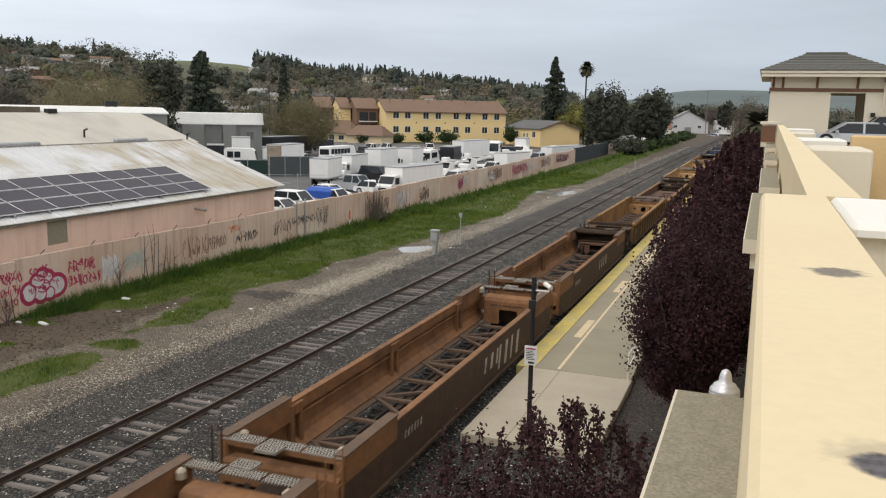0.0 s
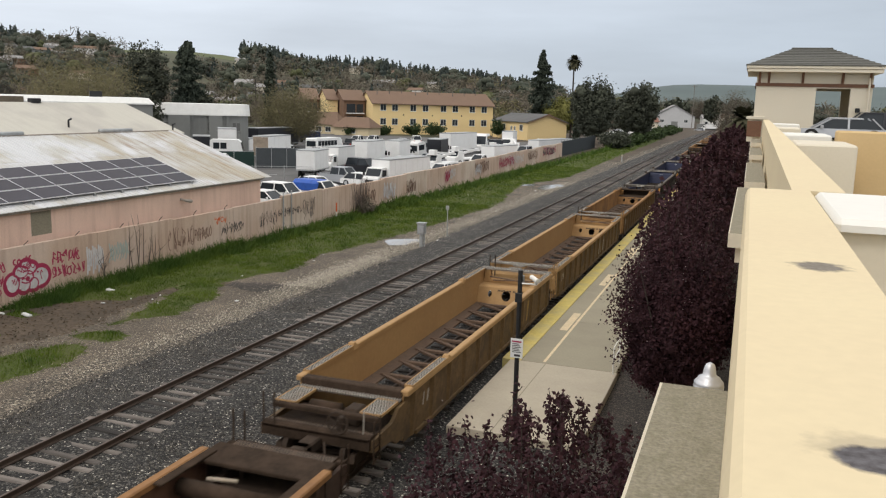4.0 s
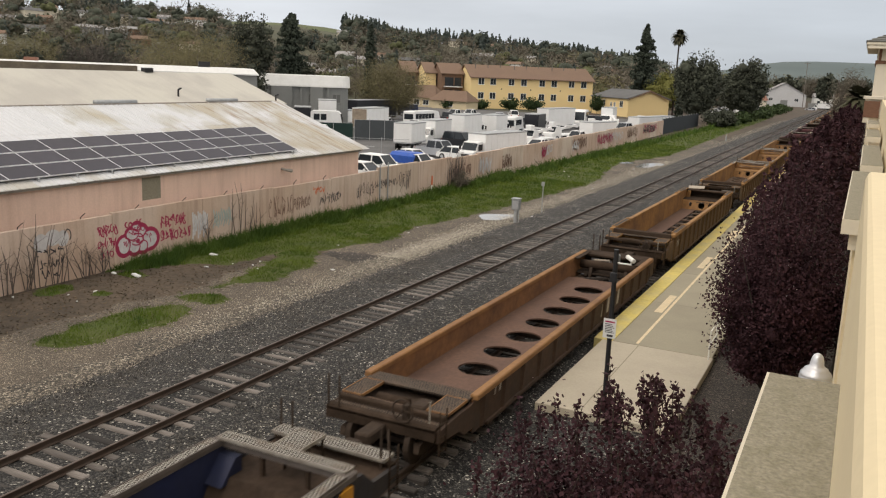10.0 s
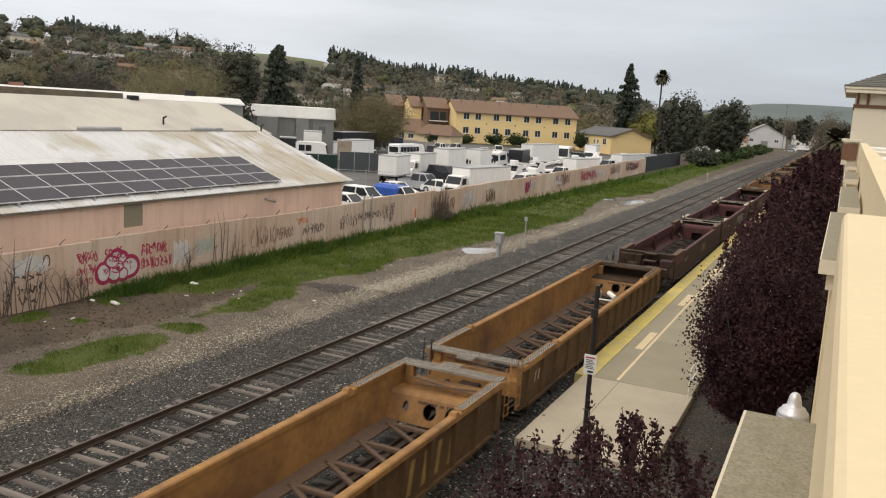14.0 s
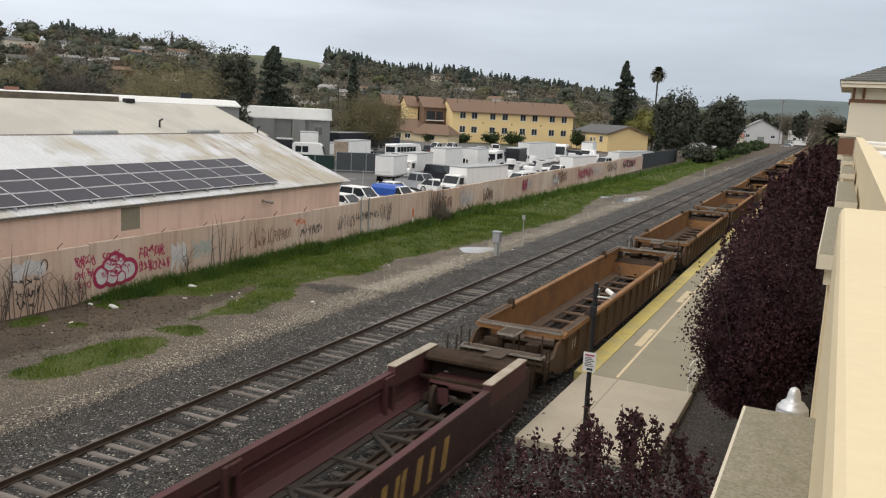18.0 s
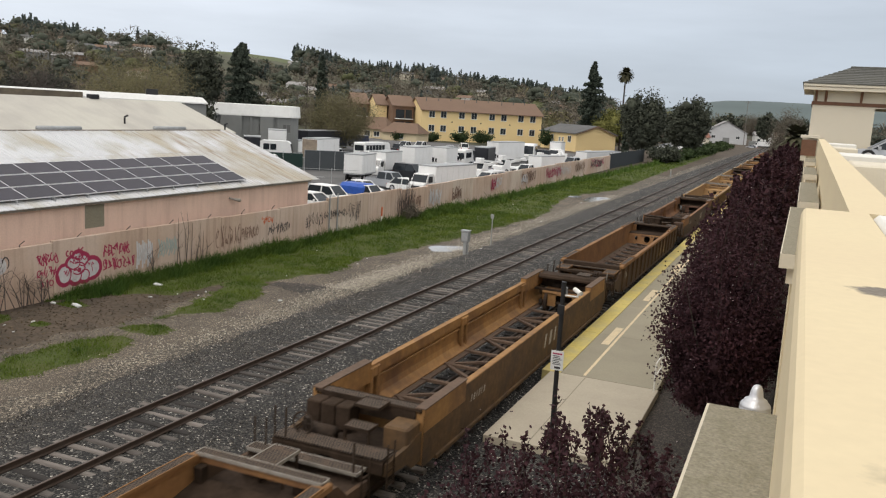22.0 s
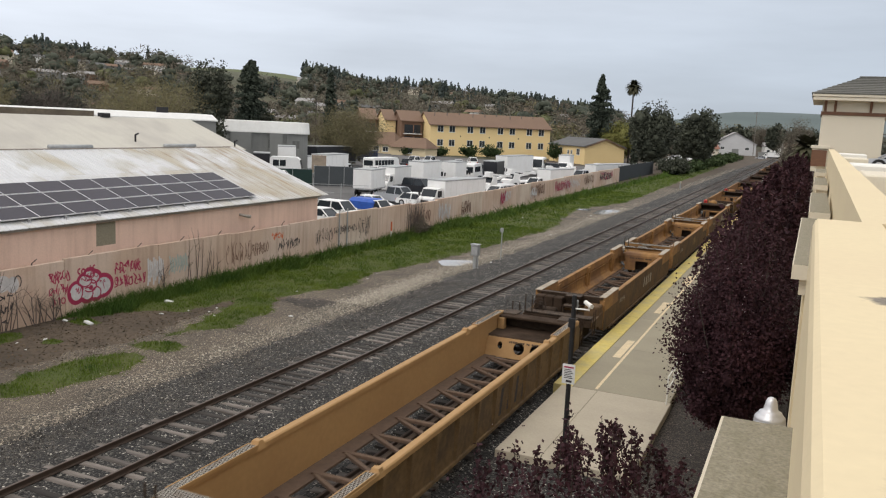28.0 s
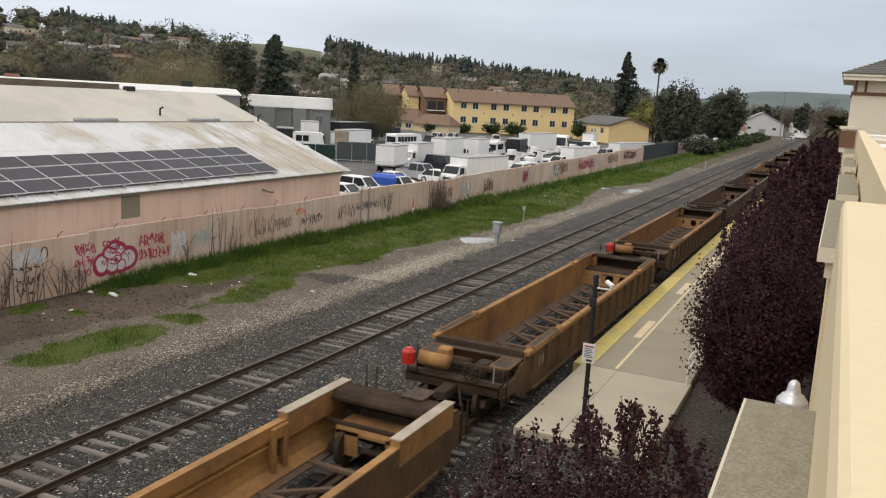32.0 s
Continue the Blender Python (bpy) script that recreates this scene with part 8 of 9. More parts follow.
def car(at, turn, paint, label, L=4.7, W=1.85, H=1.7, shape="suv"):
    t = thing("parked_car" if shape != "pickup" else "pickup_truck", label, "car" if shape != "pickup" else "truck", at, turn)
    a, b = -L / 2, L / 2
    belt = H * 0.58
    body = [(a + 0.06, 0.3), (a, 0.5), (a + 0.02, belt * 0.85), (a + 0.14, belt), (b - 1.15, belt), (b - 0.6, belt * 0.95), (b - 0.2, belt * 0.84), (b - 0.03, belt * 0.66), (b, 0.5), (b - 0.08, 0.3)]
    across(body, W / 2, 0.05).make("body", paint, t)
    cabin = {"suv": [(a + 0.12, belt), (a + 0.35, H - 0.05), (a + 0.5, H), (b - 2.0, H), (b - 1.2, belt)],
             "sedan": [(a + 0.4, belt), (a + 0.95, H - 0.13), (a + 1.35, H - 0.03), (a + 1.75, H), (b - 2.25, H), (b - 1.85, H - 0.07), (b - 1.0, belt)],
             "pickup": [(a + 1.75, belt), (a + 1.95, H), (b - 1.9, H), (b - 1.2, belt)]}[shape]
    across(cabin, W / 2 - 0.06, 0.16).make("greenhouse", "glass", t)
    y0, y1 = (cabin[2][0] if shape == "sedan" else cabin[1][0]), cabin[-2][0]
    Shape().box(-W / 2 + 0.18, W / 2 - 0.18, y0 + 0.02, y1 - 0.02, H - 0.05, H + 0.03, 0.025).make("roof", paint, t)
    m = (cabin[0][0] + cabin[-1][0]) / 2
    for s in (-1, 1):
        for (p, z) in ((cabin[0], cabin[1]), (cabin[-1], cabin[-2]), ((m, belt), (m, H))):
            Shape().beam((s * (W / 2 - 0.055), p[0], p[1]), (s * (W / 2 - 0.2), z[0], H), 0.1, 0.06).make("pillar", paint, t)
    for s in (-1, 1):
        Shape().box(min(s * (W / 2 - 0.35), s * (W / 2 - 0.05)), max(s * (W / 2 - 0.35), s * (W / 2 - 0.05)), b - 0.06, b + 0.02, belt * 0.6, belt * 0.8).make("headlight", "sign", t)
        Shape().box(min(s * (W / 2 - 0.25), s * (W / 2 - 0.05)), max(s * (W / 2 - 0.25), s * (W / 2 - 0.05)), a - 0.02, a + 0.05, belt * 0.6, belt * 0.9).make("tail_light", "red_lens", t)
        Shape().box(min(s * W / 2, s * (W / 2 + 0.16)), max(s * W / 2, s * (W / 2 + 0.16)), b - 1.45, b - 1.3, belt, belt + 0.16, 0.02).make("mirror", paint, t)
    Shape().box(-W / 2 + 0.05, W / 2 - 0.05, b - 0.02, b + 0.1, 0.38, 0.58, 0.03).make("bumper", "grey_paint", t)
    if shape == "pickup":
        Shape().box(-W / 2 + 0.15, W / 2 - 0.15, a + 0.1, a + 1.65, belt - 0.02, belt + 0.01).make("bed", "dark_paint", t)
    wheels(t, W, (a + 0.85, b - 0.9))
    return t


def box_truck(at, turn, label, box=5.0, W=2.4, H=3.3, paint="white", rear="white", cab=True, base=0.95, cab_paint=None):
    """A boxed truck or, with no cab, a trailer. It points towards +y."""
    t = thing("box_truck" if cab else "box_trailer", label, "truck" if cab else "trailer", at, turn)
    c = cab_paint or paint
    Shape().box(-W / 2, W / 2, -box / 2, box / 2, base, H, 0.05).make("box", paint, t)
    Shape().box(-W / 2 - 0.015, W / 2 + 0.015, -box / 2 - 0.02, box / 2 + 0.02, H - 0.12, H + 0.01).make("top_rail", "galv", t)
    Shape().box(-W / 2 - 0.015, W / 2 + 0.015, -box / 2 - 0.02, box / 2 + 0.02, base - 0.08, base + 0.08).make("bottom_rail", "galv", t)
    Shape().box(-W / 2 + 0.1, W / 2 - 0.1, -box / 2 - 0.045, -box / 2 - 0.025, base + 0.12, H - 0.18).make("rear_door", rear, t)
    for k in range(int(box / 1.2) if at[1] < 115 else 0):
        for s in (-1, 1):
            y = -box / 2 + 0.6 + k * 1.2
            Shape().box(min(s * W / 2, s * (W / 2 + 0.012)), max(s * W / 2, s * (W / 2 + 0.012)), y - 0.03, y + 0.03, base + 0.09, H - 0.14).make("side_post", paint, t)
    Shape().box(-0.45, 0.45, -box / 2, box / 2 + (1.9 if cab else 0.8), 0.55, 0.85).make("chassis", "tyre", t)
    if cab:
        f = box / 2 + 0.12
        prof = [(f, 0.5), (f, 2.3), (f + 0.25, 2.42), (f + 1.0, 2.35), (f + 1.45, 1.5), (f + 2.0, 1.3), (f + 2.1, 0.5)]
        across(prof, W / 2 - 0.15, 0.08).make("cab", c, t)
        across([(f + 1.03, 2.22), (f + 1.06, 2.27), (f + 1.47, 1.53), (f + 1.43, 1.5)], W / 2 - 0.27).make("windscreen", "glass", t)
        for s in (-1, 1):
            Shape().box(min(s * (W / 2 - 0.2), s * (W / 2 - 0.12)), max(s * (W / 2 - 0.2), s * (W / 2 - 0.12)), f + 0.3, f + 1.0, 1.5, 2.15).make("side_window", "glass", t)
            Shape().box(min(s * (W / 2 - 0.05), s * (W / 2 + 0.2)), max(s * (W / 2 - 0.05), s * (W / 2 + 0.2)), f + 1.2, f + 1.3, 1.5, 2.0, 0.02).make("mirror", "black", t)
            Shape().box(min(s * 0.5, s * 0.95), max(s * 0.5, s * 0.95), f + 2.08, f + 2.12, 0.8, 1.05).make("headlight", "sign", t)
        Shape().box(-0.5, 0.5, f + 2.08, f + 2.12, 0.7, 1.15).make("grille", "black", t)
        wheels(t, W - 0.1, (-box / 2 + 1.1, f + 1.1), 0.44)
    else:
        wheels(t, W - 0.1, (-box / 2 + 0.9, -box / 2 + 1.9), 0.42)
        for x in (-0.7, 0.55):
            Shape().box(x, x + 0.15, box / 2 - 1.0, box / 2 - 0.85, 0.0, 0.9).make("landing_leg", "galv", t)
    return t


def bus(at, turn, label, L=7.5, W=2.3, H=2.9, paint="white"):
    t = thing("shuttle_bus", label, "bus", at, turn)
    a, b = -L / 2, L / 2
    across([(a, 0.45), (a, H - 0.15), (a + 0.2, H), (b - 1.3, H), (b - 0.9, H - 0.3), (b - 0.5, 1.5), (b, 1.25), (b, 0.45)], W / 2, 0.08).make("body", paint, t)
    for s in (-1, 1):
        n = int((L - 2.2) / 0.95)
        for k in range(n):
            y = a + 0.45 + k * 0.95
            x = W / 2 - 0.055
            Shape().box(min(s * (x - 0.03), s * (x + 0.035)), max(s * (x - 0.03), s * (x + 0.035)), y, y + 0.82, H - 1.25, H - 0.42).make("window", "glass", t)
    Shape().box(-W / 2 + 0.25, W / 2 - 0.25, a - 0.03, a + 0.02, H - 1.35, H - 0.45).make("rear_window", "glass", t)
    across([(b - 0.9, H - 0.4), (b - 0.84, H - 0.38), (b - 0.47, 1.6), (b - 0.53, 1.6)], W / 2 - 0.2).make("windscreen", "glass", t)
    wheels(t, W, (a + 1.2, b - 1.0), 0.42)
    return t


def lift_truck(at, turn, label):
    """A flatbed with folded boom arms and a basket."""
    t = thing("lift_truck", label, "truck", at, turn)
    Shape().box(-1.1, 1.1, -3.2, 1.4, 0.85, 1.05, 0.03).make("flatbed", "white", t)
    across([(1.5, 0.5), (1.5, 2.1), (1.7, 2.25), (2.5, 2.2), (2.9, 1.4), (3.5, 1.2), (3.6, 0.5)], 1.0, 0.08).make("cab", "white", t)
    across([(2.52, 2.08), (2.56, 2.12), (2.93, 1.43), (2.88, 1.4)], 0.85).make("windscreen", "glass", t)
    Shape().tube((0, 0.6, 1.05), (0, 0.6, 1.7), 0.35, 0.3, 12).make("turntable", "white", t)
    Shape().beam((0.1, 0.6, 1.75), (0.2, -3.6, 2.3), 0.3, 0.34).make("boom", "white", t)
    Shape().beam((-0.25, -3.4, 2.1), (-0.2, 2.2, 2.55), 0.22, 0.26).make("boom", "white", t)
    Shape().box(-0.7, 0.3, 2.2, 3.0, 2.2, 2.9, 0.05).make("basket", "white", t)
    for s in (-1, 1):
        Shape().beam((s * 0.9, -2.9, 0.9), (s * 1.3, -2.9, 0.1), 0.14).make("outrigger", "galv", t)
    wheels(t, 2.2, (-2.0, 2.4), 0.42)
    return t


Z = -0.46
car((-39.3, 66.8, Z), -98, "white", "white sport utility car parked behind the wall", H=1.85, shape="suv")
car((-39.3, 63.6, Z), -98, "white", "white sedan parked behind the wall", H=1.45, shape="sedan")
car((-37.9, 70.8, Z), -100, "white", "white pickup truck with a blue tarp over its bed", L=5.4, H=1.8, shape="pickup")
tarp = Shape().box(-0.98, 0.98, -2.65, 0.6, 0, 1.0, 0.3).make("blue_tarp", "tarp")
tarp.matrix_basis = pose(-37.9, 70.8, Z + 0.9, 0, 0, -100)
tagged(tarp, "bright blue tarp stretched over a truck bed", "tarp")
car((-43.2, 86.0, Z), -102, "silver_paint", "silver pickup truck parked in the yard", L=5.6, H=1.9, shape="pickup")
car((-39.9, 84.4, Z), -100, "white", "white sedan parked near the wall", H=1.5, shape="sedan")
car((-42.2, 78.0, Z), -100, "white", "white sedan with dusty paint in the yard", H=1.45, shape="sedan")
car((-46.6, 99.4, Z), -104, "dark_paint", "black sport utility truck parked in the yard", L=5.2, H=2.0, shape="suv")
box_truck((-36.4, 87.4, Z), 172, "white box truck parked along the yard wall", 9.0, H=3.25, W=2.3)
box_truck((-50.1, 91.9, Z), 8, "white box trailer parked in the yard", 4.9, H=3.35, cab=False)
box_truck((-51.3, 101.2, Z), 184, "white box truck with a dark windscreen", 5.6, H=3.35)
box_truck((-51.2, 110.5, Z), 2, "tall white moving van body", 6.6, H=3.8)
box_truck((-50.3, 119.0, Z), 3, "white box truck parked behind another van", 5.0, H=3.6)
bus((-50.4, 126.8, Z), 8, "white shuttle bus in the yard", 6.0, H=3.05)
box_truck((-49.4, 134.2, Z), 5, "truck with a black box", 4.8, H=3.4, paint="dark_paint", rear="dark_paint", cab_paint="white")
box_truck((-50.6, 148.5, Z), -7, "long white semi trailer", 11.0, H=4.0, cab=False)
bus((-49.5, 159.5, Z), 190, "white truck with a large dark windscreen", 6.0, W=2.5, H=3.5)
car((-47.2, 161.5, Z), 100, "dark_paint", "black tow truck in the yard", L=6.2, H=2.4, W=2.2, shape="pickup")
box_truck((-47.2, 171.5, Z), 186, "white box truck facing the tracks", 5.0, H=3.9)
box_truck((-38.2, 133.0, Z), 168, "white camper trailer with rounded roof", 8.0, H=2.8, cab=False, base=0.6)
box_truck((-37.7, 168.5, Z), -12, "long low white trailer", 16.0, H=2.7, cab=False)
lift_truck((-41.2, 124.0, Z), 160, "white aerial lift truck with folded booms")
lift_truck((-40.6, 142.0, Z), 160, "white aerial lift truck with folded booms")
lift_truck((-41.5, 155.0, Z), 20, "white aerial lift truck with folded booms")
lift_truck((-40.8, 112.5, Z), 168, "white aerial lift truck beside the yard wall")
box_truck((-67.3, 110.9, Z), 3, "white box truck with weathered rear doors", 7.0, W=2.6, H=3.9, rear="plyboard")
box_truck((-84.0, 139, Z), -4, "long dark covered trailer", 13.0, H=4.0, paint="dark_paint", rear="dark_paint", cab=False)
bus((-67.6, 128.5, Z), -6, "white passenger bus in the yard", 8.5, H=3.0)
box_truck((-89, 163, Z), 60, "blue flatbed truck with a small crane", 3.0, H=2.6, paint="navy_paint", rear="navy_paint", cab_paint="navy_paint")
box_truck((-89.5, 125.5, Z), 8, "dark stake-bed truck beside the grey building", 4.2, H=3.2, paint="dark_paint", rear="dark_paint", cab_paint="dark_paint")
box_truck((-89.8, 134.5, Z), 5, "white box truck beside the grey building", 5.2, H=3.9)
box_truck((-72.0, 100.0, Z), 35, "dark stake-bed truck in front of the grey building", 3.6, W=2.3, H=4.0, paint="dark_paint", rear="dark_paint", cab_paint="dark_paint")
box_truck((-71.9, 106.0, Z), 35, "tall white box truck in front of the grey building", 4.2, W=2.6, H=4.9)
bus((-67.6, 100.2, Z), -62, "white motor home behind the green fence", 5.0, W=2.3, H=3.6)
car((-64.4, 93.4, Z), -62, "white", "white pickup truck beside the green fence", L=5.2, H=2.1, shape="pickup")
car((-69.6, 96.2, Z), -70, "dark_paint", "dark van beside the green fence", L=4.8, H=2.2, shape="suv")
box_truck((-76.5, 118.5, Z), 12, "white step van behind the screened fence", 4.6, H=2.9)
for x, y, turn, paint, label, shape in ((-79.5, 166, 170, "white", "white pickup truck with a rack facing the yard", "pickup"), (-77.8, 170.5, 172, "white", "white pickup truck with a rack facing the yard", "pickup"),
                                        (-86.3, 127.5, -95, "white", "white van parked in the yard", "suv"), (-75.8, 110.8, -100, "white", "white sport utility car behind the fence", "suv"),
                                        (-81.0, 115.5, -95, "silver_paint", "silver pickup truck in the yard", "pickup"),
                                        (-59, 139.5, 80, "dark_paint", "dark sedan in the yard", "sedan"), (-62.5, 133, 20, "dark_paint", "dark sedan in the yard", "sedan"),
                                        (-58.5, 131, 15, "grey_paint", "grey car in the yard", "sedan"), (-61, 147, 95, "dark_paint", "dark car in the yard", "suv"),
                                        (-57.4, 150, 95, "grey_paint", "grey pickup truck in the yard", "pickup"), (-63.5, 155, 15, "white", "white car in the yard", "sedan"),
                                        (-67, 161, 20, "silver_paint", "silver car in the yard", "suv"), (-60, 165, 100, "dark_paint", "dark van in the yard", "suv"),
                                        (-55.2, 116, 8, "dark_paint", "black pickup truck between the vans", "pickup"), (-56.5, 123.5, 100, "white", "white van between the trucks", "suv"),
                                        (-57.5, 105, -100, "grey_paint", "grey car behind the box trailer", "sedan"), (-60.2, 112, 12, "white", "white car behind the box trailer", "suv"),
                                        (-45.2, 107.5, 100, "white", "white van parked near the wall", "suv"), (-44.6, 117.5, 95, "grey_paint", "grey pickup truck near the wall", "pickup"),
                                        (-37.9, 104.5, 176, "white", "white sedan near the wall", "sedan"), (-37.6, 120.5, 172, "white", "white pickup truck near the wall", "pickup"),
                                        (-38.4, 149.5, 172, "silver_paint", "silver van near the wall", "suv"), (-42.5, 178, 88, "white", "white flatbed truck near the wall", "pickup"),
                                        (-44.4, 186, 95, "white", "white van near the screened fence", "suv"), (-50.5, 183, 90, "grey_paint", "grey sedan in the yard", "sedan"),
                                        (-57, 178, 20, "grey_paint", "grey sedan in the yard", "sedan"), (-70, 176, 30, "white", "white car in the yard", "suv"), (-74.5, 152, 10, "dark_paint", "dark pickup truck in the yard", "pickup"),
                                        (-73.2, 140, 175, "grey_paint", "grey van in the yard", "suv"), (-64.5, 120, 8, "white", "white pickup truck behind the bus", "pickup"),
                                        (-43.6, 300, 80, "white", "white car parked beyond the yard", "sedan"), (-40, 305, 75, "white", "white van parked beyond the yard", "suv"),
                                        (-46, 312, 80, "silver_paint", "silver car parked beyond the yard", "sedan"), (-38.5, 322, 80, "white", "white sedan parked beyond the yard", "sedan"),
                                        (-36, 334, 80, "white", "white pickup truck parked beyond the yard", "pickup"), (-21, 386, 90, "silver_paint", "silver car at the crossing", "sedan"),
                                        (-47, 268, 85, "white", "white van parked behind the dark tree", "suv"), (-43, 275, 80, "white", "white sedan parked behind the bushes", "sedan"), (-39.4, 282, 80, "silver_paint", "silver sedan parked behind the bushes", "sedan")):
    car((x, y, Z - 0.04 if y > 214 else Z), turn, paint, label, shape=shape, L=5.2 if shape == "pickup" else 4.6, H={"pickup": 1.85, "suv": 1.95, "sedan": 1.45}[shape])
box_truck((-16.5, 398, -0.44), 92, "white truck stopped near the crossing", 5.0, H=3.0)
car((4.4, 49.0, 7.4), 92, "silver_paint", "silver sedan parked on the deck", shape="sedan", L=4.7, H=1.29)
car((6.2, 52.2, 7.4), 92, "dark_paint", "black sport utility car parked on the deck", shape="suv", L=4.9, H=1.6)
car((9.2, 47.2, 7.4), 90, "silver_paint", "silver car parked on the deck", shape="sedan", L=4.6, H=1.25)


def screen_fence(a, b, h, cloth, label, n):
    t = thing("screen_fence", label, "fence")
    a, b = Vector(a), Vector(b)
    for k in range(n):
        p, q = a.lerp(b, k / n), a.lerp(b, (k + 0.985) / n)
        Shape().tube(p, p + Vector((0, 0, h + 0.15)), 0.04, n=6).make("post", "galv", t)
        if cloth:
            d = (q - p)
            s = Vector((d.y, -d.x, 0)).normalized() * 0.015
            Shape().add([p - s, q - s, q + s, p + s, *[v + Vector((0, 0, h)) for v in (p - s, q - s, q + s, p + s)]], [(3, 2, 1, 0), (4, 5, 6, 7), (0, 1, 5, 4), (1, 2, 6, 5), (2, 3, 7, 6), (3, 0, 4, 7)]).make("screen", cloth, t)
        Shape().tube(p + Vector((0, 0, h)), a.lerp(b, (k + 1) / n) + Vector((0, 0, h)), 0.025, n=5).make("rail", "galv", t)
    return t


screen_fence((-71.5, 92.6, Z), (-62.6, 98.6, Z), 2.2, "green_paint", "green screened fence inside the yard", 4)
screen_fence((-62.5, 98.8, Z), (-57.6, 102.6, Z), 2.7, "grey_screen", "grey screened fence inside the yard", 3)
screen_fence((-58, 80, Z), (-47, 86, Z), 1.7, None, "open pipe-rail fence inside the yard", 4)
screen_fence((-56, 73, Z), (-45, 75, Z), 1.7, None, "open pipe-rail fence inside the yard", 4)


# ---- small things by the tracks and on the building ----
def platform_pole():
    t = thing("camera_pole", "black steel pole with a white notice and a small camera", "pole", (-5.38, 21.2, 0.2))
    Shape().tube((0, 0, 0), (0.0, 0, 4.45), 0.065, n=10).make("pole", "black", t)
    Shape().box(-0.16, 0.16, -0.16, 0.16, 0, 0.03, 0.01).make("base_plate", "black", t)
    n = Shape().box(-0.17, 0.17, -0.085, -0.07, 2.07, 2.6, 0.003).make("notice", "sign", t, "white notice with dark printed lines")
    Shape().box(-0.13, 0.13, -0.089, -0.086, 2.5, 2.54).make("red_line", "red_paint", n)
    for k in range(6):
        Shape().box(-0.12, 0.12 - 0.03 * (k % 3), -0.089, -0.086, 2.22 + k * 0.045, 2.24 + k * 0.045).make("text_line", "black_spray", n)
    Shape().box(-0.06, 0.1, -0.089, -0.086, 2.11, 2.17).make("symbol", "black_spray", n)
    Shape().tube((0, 0, 4.1), (0.42, -0.1, 4.12), 0.022, n=6).tube((0.42, -0.1, 4.1), (0.42, -0.1, 4.28), 0.02, n=6).make("arm", "white_cap", t)
    Shape().tube((0.3, -0.02, 4.3), (0.52, -0.22, 4.24), 0.06, n=10).make("camera_body", "white_cap", t)
    Shape().box(-0.09, 0.09, -0.14, -0.066, 3.6, 3.85, 0.01).make("junction_box", "black", t)
    Shape().box(-0.08, 0.08, 0.066, 0.16, 4.05, 4.3, 0.02).make("bracket", "galv", t)
    for z in (2.15, 2.5):
        Shape().box(-0.08, 0.08, -0.072, 0.07, z, z + 0.03).make("band", "galv", t)


platform_pole()


def handrail():
    t = thing("handrail", "white steel handrail at the platform corner", "handrail", (-3.62, 27.2, 0.2))
    for x, y in ((0, 0), (0, 1.4), (0.02, 3.6)):
        Shape().tube((x, y, 0), (x, y, 0.95), 0.025, n=8).make("post", "white_cap", t)
    for z in (0.95, 0.5):
        Shape().tube((0, 0, z), (0.02, 3.6, z), 0.022, n=8).make("rail", "white_cap", t)


handrail()


def signal_case():
    t = thing("signal_case", "grey metal equipment case on a short post", "signal box", (-19.75, 51.0, -0.5))
    Shape().box(-0.1, 0.1, -0.1, 0.1, 0, 0.95).make("post", "galv", t)
    c = Shape().box(-0.26, 0.26, -0.2, 0.2, 0.9, 1.6, 0.04).make("case", "galv", t)
    Shape().box(-0.2, 0.2, -0.215, -0.2, 0.98, 1.48, 0.01).make("door", "alu", c)
    Shape().box(-0.3, 0.3, -0.24, 0.24, 1.6, 1.66, 0.02).make("lid", "galv", t)
    Shape().tube((0.2, 0, 0), (0.2, 0, 0.95), 0.04, n=8).make("conduit", "galv", t)


signal_case()
for x, y, h, face in ((-19.7, 55.9, 2.25, "galv"), (-20.7, 149.5, 1.3, "line")):
    t = thing("trackside_marker", "thin steel trackside post with a small plate", "marker post", (x, y, -0.5))
    Shape().tube((0, 0, 0), (0, 0, h), 0.035 if h > 2 else 0.09, n=8).make("post", "galv", t)
    Shape().box(-0.12, 0.12, -0.05, -0.036, h - 0.3, h, 0.01) .make("plate", face, t)
t = thing("orange_marker", "short orange and white marker post beside the wall", "marker post", (-29.6, 58.1, -0.5))
Shape().tube((0, 0, 0), (0, 0, 0.9), 0.05, n=8).make("base", "white_cap", t)
Shape().tube((0, 0, 0.9), (0, 0, 1.6), 0.055, n=8).make("sleeve", "orange_mark", t)


def lantern():
    t = thing("lantern_cap", "silver turned metal dome of a lamp post", "lamp", (-0.126, 6.2, 0))
    Shape().tube((0, 0, 0), (0, 0, 6.85), 0.05, n=10).make("post", "galv", t)
    Shape().lathe([(0.088, 6.7), (0.103, 6.72), (0.103, 6.94), (0.108, 6.948), (0.108, 6.972), (0.104, 6.978), (0.106, 6.984), (0.104, 6.997), (0.092, 7.012), (0.081, 7.022), (0.079, 7.032), (0.060, 7.042), (0.048, 7.055), (0.044, 7.085), (0.037, 7.115), (0.028, 7.132), (0.012, 7.142)], 28).make("dome", "silver", t, smooth=True)


lantern()


